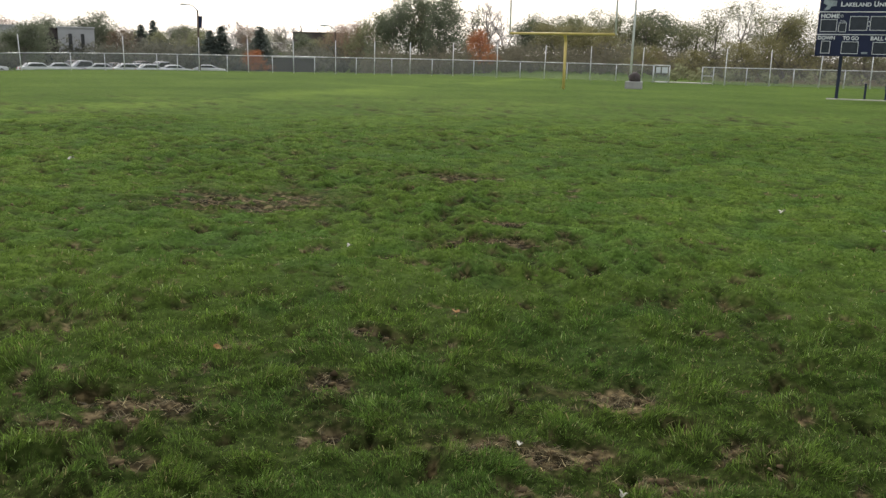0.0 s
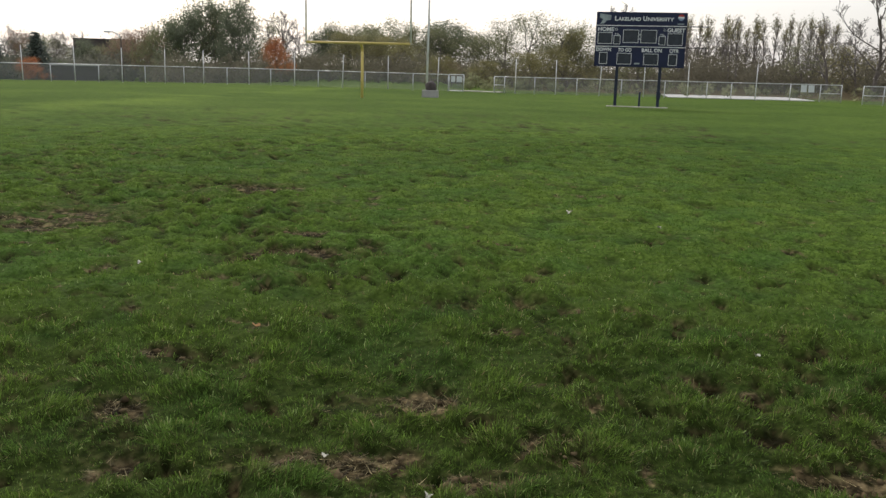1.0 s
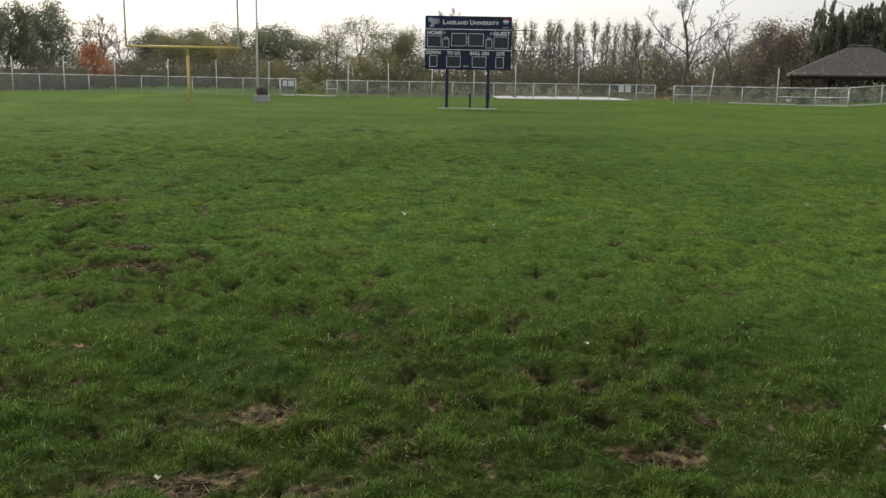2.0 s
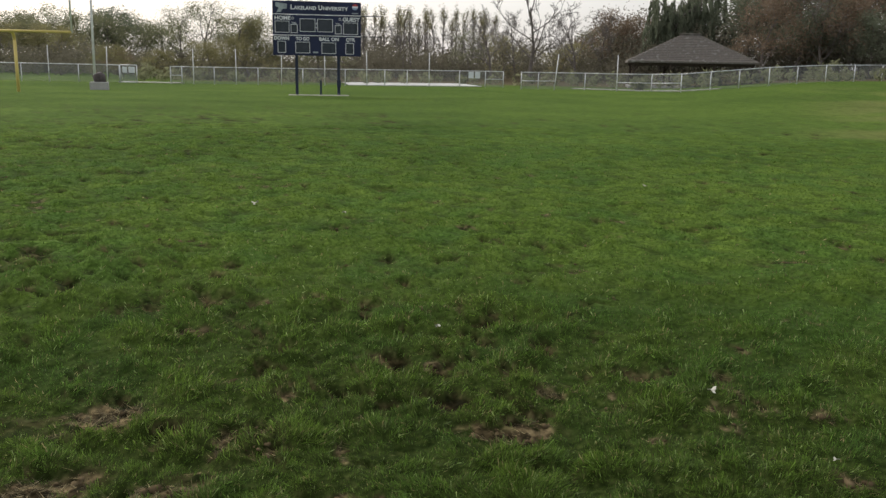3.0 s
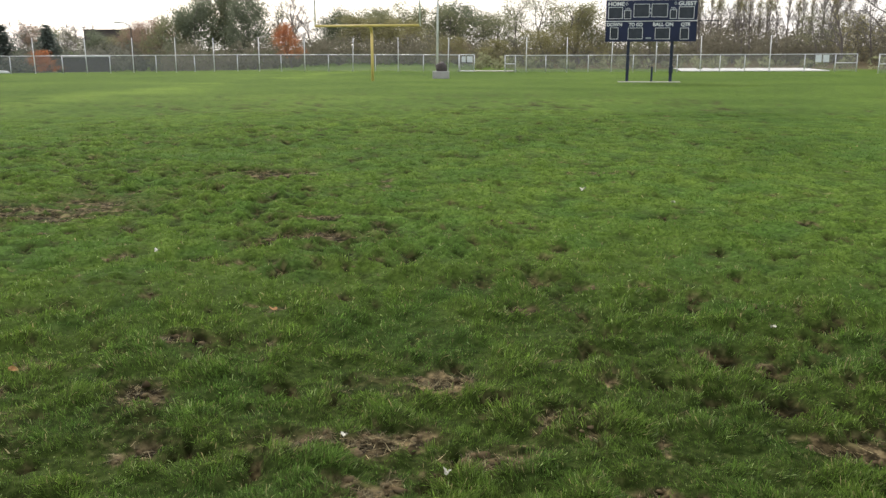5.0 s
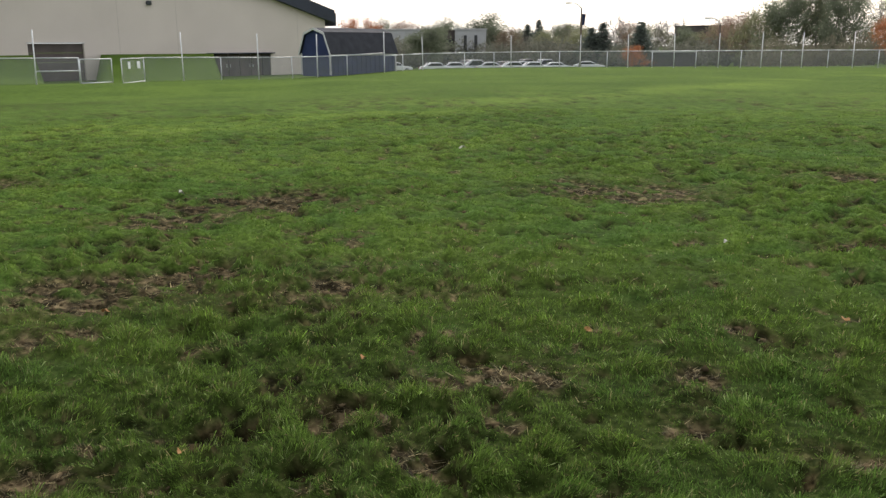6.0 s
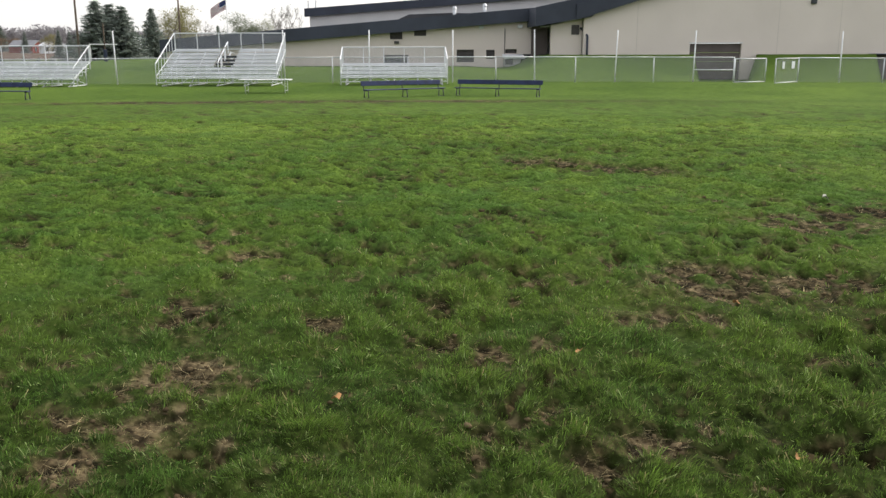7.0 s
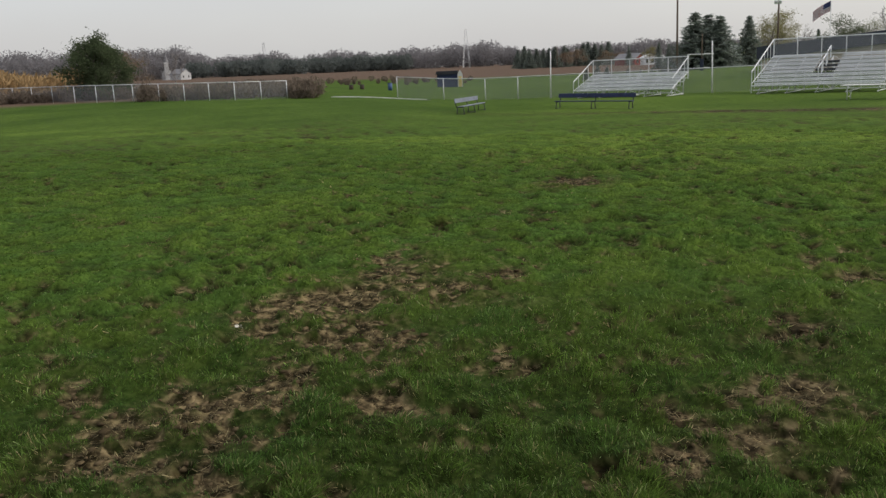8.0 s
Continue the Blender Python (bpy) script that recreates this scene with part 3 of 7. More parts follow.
def build_ground():
    az = np.r_[np.arange(-140, 76.01, 0.41), np.arange(80, 216, 4.0)]
    r = [0.3]
    while r[-1] < 4000:
        q = r[-1]
        r.append(q + (0.06 if q < 2.2 else min(0.055, 0.0095 * q) if q < 13 else 0.095 if q < 24 else 0.0175 * q if q < 90 else 0.05 * q))
    r = np.array(r)
    gr, ga = np.meshgrid(r, np.radians(az), indexing="ij")
    x, y = (gr * np.sin(ga)).ravel(), (gr * np.cos(ga)).ravel()
    mud, thin = wear(x, y)
    hollow = hollow_at(x, y)
    tuft = tufts_at(x, y)
    z = land(x, y) + lumps(x, y, mud, tuft, hollow)
    nr, na = gr.shape
    i = np.arange(nr * na).reshape(nr, na)
    quads = np.stack([i[:-1, :-1], i[:-1, 1:], i[1:, 1:], i[1:, :-1]], -1)
    wrap = np.stack([i[:-1, -1], i[:-1, 0], i[1:, 0], i[1:, -1]], -1)
    quads = np.concatenate([quads.reshape(-1, 4), wrap])[:, ::-1]
    me = bpy.data.meshes.new("ground")
    pts = np.concatenate([np.stack([x, y, z], -1), [[0, 0, z[0]]]])
    centre = np.stack([i[0], np.roll(i[0], -1), np.full(na, nr * na)], -1)
    me.vertices.add(len(pts))
    me.vertices.foreach_set("co", pts.ravel().astype(np.float32))
    loops = np.concatenate([quads.ravel(), centre[:, ::-1].ravel()])
    total = np.r_[np.full(len(quads), 4), np.full(na, 3)]
    me.loops.add(len(loops))
    me.loops.foreach_set("vertex_index", loops.astype(np.int32))
    me.polygons.add(len(total))
    me.polygons.foreach_set("loop_start", np.r_[0, np.cumsum(total)[:-1]].astype(np.int32))
    me.polygons.foreach_set("loop_total", total.astype(np.int32))
    me.polygons.foreach_set("use_smooth", np.ones(len(total), bool))
    rr, aa = np.hypot(x, y), np.degrees(np.arctan2(x, y))
    # dead grass with shade painted in: in the gaps between the tufts, and at the foot of the blades where one looks
    # down into the grass
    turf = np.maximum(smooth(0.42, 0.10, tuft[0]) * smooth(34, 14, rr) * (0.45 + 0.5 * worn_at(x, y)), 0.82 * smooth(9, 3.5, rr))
    field = smooth(-83, -88, aa) * smooth(150, 190, rr)
    field = np.maximum(field, smooth(-110, -114, aa) * smooth(66, 74, rr))
    field = np.maximum(field, smooth(14, 20, aa) * smooth(72, 82, rr) * 0.8)
    col = np.zeros((len(pts), 4), np.float32)
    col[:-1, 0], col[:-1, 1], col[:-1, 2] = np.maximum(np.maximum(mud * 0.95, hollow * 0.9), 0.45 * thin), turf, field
    # below a half: darker, in the hollows and the thin turf; above: dried pale
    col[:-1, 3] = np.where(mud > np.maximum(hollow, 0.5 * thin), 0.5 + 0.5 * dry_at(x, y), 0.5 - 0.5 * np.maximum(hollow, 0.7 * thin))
    col[-1] = col[0]
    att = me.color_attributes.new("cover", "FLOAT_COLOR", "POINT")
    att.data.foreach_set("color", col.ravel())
    tint = np.ones((len(pts), 4), np.float32)
    # a fifth darker: the blades' self-shade is put into the ground tint
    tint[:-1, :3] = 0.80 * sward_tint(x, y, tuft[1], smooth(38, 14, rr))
    tint[-1] = tint[0]
    me.color_attributes.new("sward", "FLOAT_COLOR", "POINT").data.foreach_set("color", tint.ravel())
    me.materials.append(GROUND)
    me.update(calc_edges=True)
    me.validate()
    ob = new("ground", me)
    return tagged(ob, "worn green football turf with bare muddy divots", "ground", kind="structure")


ground = build_ground()
# ---- chain-link fences ----
def post_mesh(name, h, rad=0.03):
    bm = bm_tube((0, 0, -0.3), (0, 0, h), rad, n=8)
    tube(bm, (0, 0, h), (0, 0, h + 0.04), rad * 1.25, rad * 0.5, 8)
    return mesh_of(name, bm, GALV, True)


POST_LOW, POST_MID = post_mesh("fence_post", 1.22), post_mesh("fence_post", 1.48)
TALL_LOW = mesh_of("tall_pole", bm_tube((0, 0, -0.3), (0, 0, 2.55), 0.035, 0.03), WHITE_POLE, True)
TALL_MID = mesh_of("tall_pole", bm_tube((0, 0, -0.3), (0, 0, 3.05), 0.04, 0.035), WHITE_POLE, True)


def fence(label, bearings, reach, h, tall=(), lean=(), mid_rail=()):
    """A run of chain-link fence: a post at each bearing, reach giving the distance; tall: which posts carry a high pole."""
    f = thing("chain_link_fence", label, "fence", group="chain-link fences round the field")
    rnd = random.Random(len(bearings) * 7 + int(h * 100))
    pts = []
    for k, a in enumerate(bearings):
        p = P(a, reach(a))
        pts.append(p)
        high = k in tall
        ob = part("tall_pole" if high else "fence_post", (TALL_MID if h > 1.3 else TALL_LOW) if high else (POST_MID if h > 1.3 else POST_LOW), None, f, "white painted tall netting pole" if high else "")
        tip = lean[tall.index(k)] if high and len(lean) > tall.index(k) else 0
        ob.matrix_basis = Matrix.Translation(p) @ pose(0, 0, 0, rnd.uniform(-0.8, 0.8), rnd.uniform(-0.8, 0.8) + tip, -a)
    net = bmesh.new()
    for k, (a, b) in enumerate(zip(pts, pts[1:])):
        part("top_rail", bm_tube(a + Vector((0, 0, h)), b + Vector((0, 0, h)), 0.026, n=6), GALV, f, smooth=True)
        if k in mid_rail:
            part("mid_rail", bm_tube(a + Vector((0, 0, h * 0.5)), b + Vector((0, 0, h * 0.5)), 0.024, n=6), GALV, f, smooth=True)
        steps = 6
        q = []
        for j in range(steps + 1):
            c = a.lerp(b, j / steps)
            c.z = ground_z(c.x, c.y)
            top = a.lerp(b, j / steps).z + h
            q.append((net.verts.new((c.x, c.y, c.z + 0.02)), net.verts.new((c.x, c.y, top))))
        for u, v in zip(q, q[1:]):
            net.faces.new((u[0], v[0], v[1], u[1]))
    part("netting", net, NETTING, f, "grey chain-link netting")
    return f


def spread(a, b, n):
    return [a + (b - a) * k / (n - 1) for k in range(n)]


def side_reach(a):
    return 52.6 / math.cos(radians(a - SIDE))


def rim_reach(a):
    return float(np.interp(a, (-28, -26, -21, -14, -8, 0, 8, 14.4, 16.4, 26.7, 37.5), (68.5, 70.5, 72.5, 71.5, 70.5, 71, 69.5, 67.8, 66.3, 67.5, 69.5)))


def bank_reach(a):
    return float(np.interp(a, (38.6, 42.7, 46.8, 48.7, 50.4, 53.8, 57, 60, 61.5, 63), (64.5, 66, 64, 61.8, 61.8, 63.5, 70, 78, 82, 86)))


# by the hall: from the open gate southwards, past the bleachers
S_POSTS = [-46.6, -49.0, -51.4, -53.8, -56.3, -58.9, -61.4, -64.2, -67.1, -69.6, -71.95, -75.0, -78.2, -81.6, -85.1, -88.4, -91.8, -95.1, -97.2, -99.3, -102.0, -105.0]
fence("low galvanised chain-link fence along the side line", S_POSTS, side_reach, 1.48, (1, 3, 5, 7, 9, 11, 14, 17), (1.0, 1.5, -0.5, 0.8), (0,))
# by the shed and on round the corner to the open gateway at the end of the field
N_POSTS = [-42.9, -40.6, -38.3, -36.0, -33.9, -32.3, -30.4, -28.0]
fence("chain-link fence with tall poles by the blue shed", N_POSTS, side_reach, 1.48, (1, 3, 5, 7), (0, 0.5, 0, 0.6))
E_POSTS = [-28.0, -26.8, -25.5, -22.8, -20.9, -19.8, -17.9, -16.7, -15.4, -13.7, -12.4, -10.9, -9.57, -8.26, -6.92, -5.6, -4.43, -3.3, -2.13, -0.7, 0.65, 2.0, 3.5, 5.0, 6.55, 8.0, 9.48, 11.1, 12.69, 13.4, 14.4]
fence("low chain-link fence with tall poles behind the end zone", E_POSTS, rim_reach, 1.26, (2, 5, 8, 10, 12, 14, 16, 18, 20, 22, 24, 26, 28), (-1.5, 0, 0, 0, 0, 0, 0, 0, 0, 0, 2.5, 0, 1.0))
B_POSTS = [16.38, 17.05, 17.75, 19.0, 20.35, 21.7, 23.14, 24.5, 25.9, 27.2, 28.6, 29.75, 31.2, 32.63, 34.6, 36.28, 37.45]
fence("low chain-link fence with tall poles behind the scoreboard", B_POSTS, rim_reach, 1.22, (2, 4, 6, 8, 10, 13), (0.5, 0, 1.0, 0, 0, 0.5), (0, 15))
C_POSTS = [38.6, 39.7, 40.75, 42.68, 44.7, 46.85, 48.67, 50.42, 52.1, 53.82, 55.4, 56.96, 58.5, 59.95, 61.5, 62.8]
fence("chain-link fence climbing the grass bank", C_POSTS, bank_reach, 1.22, (2, 4), (5.0, 0.0), (0, 1, 4, 5))
D_POSTS = [-112.08, -113.7, -115.35, -116.9, -118.4, -119.9, -121.4, -122.5, -123.5, -124.7, -125.9, -127.0, -128.0, -130.0, -132.0, -134.0]
fence("low chain-link fence before the brown scrub", D_POSTS, lambda a: float(np.interp(-a, (112, 115.4, 123.5, 128, 134), (62.5, 62.5, 70, 84, 100))), 1.24)


def gate(a1, r1, a2, r2, h, boards=0):
    """A swung-open chain-link gate leaf, with notice boards wired on it."""
    g = thing("gate", "open chain-link gate leaf in a pale tube frame", "gate", group="fence gates")
    p, q = P(a1, r1, 0.06), P(a2, r2, 0.06)
    p.z = q.z = min(p.z, q.z)
    up = Vector((0, 0, h - 0.06))
    bm = bmesh.new()
    for a, b in ((p, q), (p + up, q + up), (p, p + up), (q, q + up)):
        tube(bm, a, b, 0.028, n=6)
    part("gate_frame", bm, GALV, g, smooth=True)
    bm = bmesh.new()
    bm.faces.new([bm.verts.new(v) for v in (p, q, q + up, p + up)])
    part("netting", bm, NETTING, g)
    d = (q - p).normalized()
    turn = math.degrees(math.atan2(d.y, d.x))
    for k in range(boards):
        c = p.lerp(q, 0.3 + 0.42 * k) + up * 0.72 - Vector((d.y, -d.x, 0)) * -0.04
        part("notice_board", bm_box(c, (0.36 + 0.14 * k, 0.015, 0.42), turn), SIGN, g, "white printed notice board")
    return g


gate(-46.55, 54.2, -44.75, 55.6, 1.40)
gate(-44.2, 54.3, -42.9, 57.9, 1.45, 2)
gate(13.45, 67.6, 14.4, 66.8, 1.28, 2)
board = thing("notice_board", "pair of white notice sheets wired to the fence", "sign")
for k in range(2):
    c = P(35.35 + 0.42 * k, 68.6, 0.92)
    part("sheet", bm_box(c, (0.4, 0.02, 0.5), -35.5), SIGN, board)
# ---- things on the field ----
def goal_post():
    base = P(7.82, 47.9)
    g = thing("goal_post", "yellow football goal post with a bent neck", "goal post", Matrix.Translation(base) @ pose(0, 0, 0, 0, 0, -22))
    top, neck = 2.86 - base.z, 0.95
    bm = bmesh.new()
    tube(bm, (0, 0, -0.4), (0, 0, top - 0.42), 0.078, n=12)
    prev = Vector((0, 0, top - 0.42))
    for k in range(1, 9):
        a = radians(90 * k / 8)
        p = Vector((0, -0.45 * (1 - math.cos(a)), top - 0.42 + 0.40 * math.sin(a)))
        tube(bm, prev, p, 0.078, n=12)
        prev = p
    tube(bm, prev, (0, -neck, top), 0.078, n=12)
    part("post", bm, YELLOW, g, smooth=True)
    part("crossbar", bm_tube((-2.82, -neck, top), (2.82, -neck, top), 0.062, n=12), YELLOW, g, smooth=True)
    for x in (-2.82, 2.82):
        part("upright", bm_tube((x, -neck, top - 0.05), (x, -neck, top + 6.1), 0.045, n=10), WHITE_POLE, g, "pale weathered upright", smooth=True)


goal_post()


def lettering(body, size, x, z, parent, mat=None, align="CENTER", span=0.0):
    """Raised letters in the built-in font, facing -y, as a mesh; span: the width that they fill."""
    cu = bpy.data.curves.new("lettering", "FONT")
    cu.body, cu.size, cu.align_x, cu.extrude, cu.offset = body, size, align, 0.006, size * 0.03
    tmp = bpy.data.objects.new("lettering", cu)
    me = bpy.data.meshes.new_from_object(tmp)
    bpy.data.objects.remove(tmp)
    me.name = "lettering"
    me.materials.clear()
    me.materials.append(mat or LETTER)
    xs = [v.co.x for v in me.vertices]
    wide = span / (max(xs) - min(xs)) if span else 1.0
    ob = new("lettering", me)
    ob.parent = parent
    ob.matrix_basis = pose(x, -0.115, z, 90, 0, 0) @ Matrix.Diagonal((wide, 1, 1, 1))
    return ob


def frame_bars(parent, x, z, w, h, t=0.035):
    bm = bmesh.new()
    for c, s in (((x, -0.115, z + h / 2), (w + t, 0.03, t)), ((x, -0.115, z - h / 2), (w + t, 0.03, t)), ((x - w / 2, -0.115, z), (t, 0.03, h - t)), ((x + w / 2, -0.115, z), (t, 0.03, h - t))):
        box(bm, c, s)
    display = part("display", bm_box((x, -0.102, z), (w, 0.012, h)), SCREEN, parent, "dark unlit number display")
    part("display_frame", bm, LETTER, display, "thin white outline")


def scoreboard():
    r = 46.0
    base = P(25.48, r)
    g = thing("scoreboard", "navy football scoreboard with white lettering on two posts", "scoreboard", Matrix.Translation(base) @ pose(0, 0, 0, 0, 0, -24.0))
    b0, b1 = 1.65 + 0.0072 * r - base.z, 1.65 + 0.0656 * r - base.z
    w, h = 4.45, b1 - b0
    for k, x in enumerate((-1.06, 1.08)):
        p = part("post", bm_box((x, 0.06, b0 / 2 - 0.2), (0.15, 0.15, b0 + 0.4), bevel=0.01), NAVY_POST, g)
    part("control_box", bm_box((1.08, -0.06, 0.62), (0.2, 0.12, 0.36), bevel=0.01), NAVY_POST, g, "small dark switch box")
    part("stub_post", bm_box((0.16, 0.1, 0.3), (0.1, 0.1, 0.95), bevel=0.01), NAVY_POST, g, "short dark stub post")
    z2, z1 = b0 + h * 0.372, b0 + h * 0.755
    for za, zb in ((b0, z2 - 0.02), (z2 + 0.02, z1 - 0.02), (z1 + 0.02, b1)):
        part("panel", bm_box((0, 0, (za + zb) / 2), (w, 0.2, zb - za), bevel=0.012), NAVY, g, "navy sheet panel")
    for z in (z2, z1):
        part("divider", bm_box((0, -0.1, z), (w, 0.03, 0.03)), LETTER, g, "thin white dividing line")
        part("rear_rod", bm_box((w / 2 + 0.5, 0.14, z), (1.15, 0.05, 0.04)), BENCH_FRAME, g, "dark rod sticking out behind")
    sx, sz = w / 468.0, h / 285.0

    def X(px):
        return (px - 322) * sx

    def Z(py):
        return b1 - (py - 59) * sz

    # the name band
    for body, px0, px1, size in (("L", 182, 200, 0.31), ("AKELAND", 201, 319, 0.235), ("U", 330, 350, 0.31), ("NIVERSITY", 352, 486, 0.235)):
        lettering(body, size, X((px0 + px1) / 2), Z(103), g, span=(px1 - px0) * sx)
    for body, px0, px1, py, size in (("HOME", 98, 182, 158, 0.26), ("GUEST", 457, 549, 159, 0.26), ("DOWN", 95, 173, 263, 0.235), ("TO GO", 209, 280, 264, 0.235), ("BALL ON", 333, 436, 264, 0.235), ("QTR", 475, 523, 265, 0.235), ("T.O.L.", 188, 214, 177, 0.10), ("T.O.L.", 421, 447, 177, 0.10)):
        lettering(body, size, X((px0 + px1) / 2), Z(py), g, span=(px1 - px0) * sx)
    for px0, px1, py0, py1 in ((101, 174, 166, 224), (184, 217, 182, 225), (232, 311, 151, 217), (324, 404, 151, 217), (418, 450, 182, 226), (462, 538, 167, 227), (114, 154, 271, 330), (207, 281, 273, 330), (346, 420, 274, 331), (474, 516, 275, 332)):
        frame_bars(g, X((px0 + px1) / 2), Z((py0 + py1) / 2), (px1 - px0) * sx, (py1 - py0) * sz, 0.022)
    for py in (175, 196):
        part("colon_dot", bm_tube((X(318), -0.10, Z(py)), (X(318), -0.125, Z(py)), 0.03, n=12), LETTER, g, "white colon dot")
    for px in (194, 444):
        bm = bmesh.new()
        ring = [(math.cos(radians(30 * k)), math.sin(radians(30 * k))) for k in range(12)]
        for (a, b), (c, d) in zip(ring, ring[1:] + ring[:1]):
            tube(bm, (X(px) + 0.055 * a, -0.11, Z(149) + 0.055 * b), (X(px) + 0.055 * c, -0.11, Z(149) + 0.055 * d), 0.01, n=5)
        part("possession_ring", bm, LETTER, g, "small white ring")
    part("small_plate", bm_box((X(312), -0.105, Z(326)), (0.26, 0.02, 0.08)), LOGO_GREY, g, "small pale plate")
    # emblem: a slanted grey swoosh shape
    bm = bmesh.new()
    prism(bm, [(X(106), Z(68)), (X(165), Z(76)), (X(163), Z(100)), (X(140), Z(104)), (X(132), Z(118)), (X(108), Z(122)), (X(122), Z(98)), (X(104), Z(88))], -0.112, -0.1)
    part("emblem", bm, LOGO_GREY, g, "slanted grey emblem shape")
    # sponsor's mark: a plain disc in three colours
    for lo, hi, mat in ((0.04, 0.145, RED), (-0.04, 0.04, LETTER), (-0.145, -0.04, SIGN_BLUE)):
        out = []
        for k in range(9):
            zz = lo + (hi - lo) * k / 8
            out.append((zz, math.sqrt(max(0.0, 0.148**2 - zz * zz))))
        bm = bmesh.new()
        prism(bm, [(X(524) + c, Z(84) + zz) for zz, c in out] + [(X(524) - c, Z(84) + zz) for zz, c in out[::-1] if c > 1e-6], -0.112, -0.1)
        part("disc_band", bm, mat, g, "coloured band of a round mark")
    part("word_bar", bm_box((X(524), -0.105, Z(117)), (0.32, 0.014, 0.05)), LOGO_GREY, g, "unreadable small wording")
    bm = bmesh.new()
    box(bm, (0.05, -0.1, 0.01), (3.1, 0.34, 0.06), bevel=0.02)
    pad = part("gravel_strip", bm, GRAVEL, None, m=Matrix.Translation(base) @ pose(0, 0, 0, 0, 0, -24.0))
    tagged(pad, "pale gravel strip under the scoreboard posts", "gravel strip", kind="structure")


scoreboard()


def rocky(rx, ry, rz, seed, n=3):
    bm = bmesh.new()
    bmesh.ops.create_icosphere(bm, subdivisions=n, radius=1)
    for v in bm.verts:
        k = 1 + 0.22 * noise.noise(v.co * 1.6 + Vector((seed, 0, 0))) + 0.10 * noise.noise(v.co * 4 + Vector((0, seed, 0)))
        v.co = Vector((v.co.x * rx, v.co.y * ry, max(v.co.z, -0.6) * rz)) * k
    return bm


rock_base = P(12.25, 52.0)
plinth = part("plinth", bm_box((0, 0, 0.14), (0.98, 0.7, 0.56), bevel=0.03), CONCRETE, None, m=Matrix.Translation(rock_base) @ pose(0, 0, 0, 0, 0, -14))
tagged(plinth, "grey concrete plinth on the grass", "plinth")
boulder = part("memorial_boulder", rocky(0.36, 0.3, 0.34, 3.0), ROCK, None, smooth=True, m=Matrix.Translation(rock_base + Vector((0.02, 0, 0.60))))
tagged(boulder, "dark rough boulder resting on a concrete plinth", "boulder")
fp = thing("flagpole", "tall bare white flagpole behind the boulder", "flagpole", Matrix.Translation(P(12.0, 54.5)))
part("pole", bm_tube((0, 0, -0.3), (0.10, 0, 9.0), 0.075, 0.05, n=12), WHITE_POLE, fp, smooth=True)
part("base_collar", bm_tube((0, 0, -0.05), (0, 0, 0.12), 0.16, 0.12, n=12), CONCRETE, fp)


def player_bench(a1, r1, a2, r2, paint=BENCH_BLUE, word="dark blue"):
    """A player's bench with a padded back, between two places."""
    p, q = P(a1, r1), P(a2, r2)
    mid, d = (p + q) / 2, q - p
    turn = math.degrees(math.atan2(d.y, d.x))
    L = math.hypot(d.x, d.y)
    tilt = math.degrees(math.atan2(p.z - q.z, L))
    g = thing("player_bench", "long %s player's bench on a thin steel frame" % word, "bench", Matrix.Translation(mid) @ pose(0, 0, 0, 0, tilt, turn), group="benches along the side line")
    part("backrest", bm_box((0, 0.20, 0.60), (L, 0.045, 0.20), rx=-8, bevel=0.012), paint, g, word + " backrest plank")
    part("seat", bm_box((0, -0.08, 0.345), (L, 0.27, 0.04), bevel=0.012), paint, g, word + " seat plank")
    for x in (-L / 2 + 0.12, 0.0, L / 2 - 0.12):
        bm = bmesh.new()
        tube(bm, (x, -0.22, -0.03), (x, -0.16, 0.325), 0.022, n=6)
        tube(bm, (x, 0.14, -0.03), (x, 0.10, 0.325), 0.022, n=6)
        tube(bm, (x, -0.2, 0.315), (x, 0.17, 0.315), 0.022, n=6)
        tube(bm, (x, 0.15, 0.315), (x, 0.24, 0.69), 0.022, n=6)
        tube(bm, (x, -0.24, 0.0), (x, 0.18, 0.0), 0.02, n=6)
        part("leg_frame", bm, BENCH_FRAME, g, smooth=True)
    return g


player_bench(-64.03, 39.8, -58.52, 38.2)
player_bench(-70.05, 37.0, -64.9, 39.6)
player_bench(-94.85, 43.2, -90.0, 40.8)
player_bench(-101.2, 40.0, -99.7, 44.0, BENCH_GREY, "weathered blue-grey")


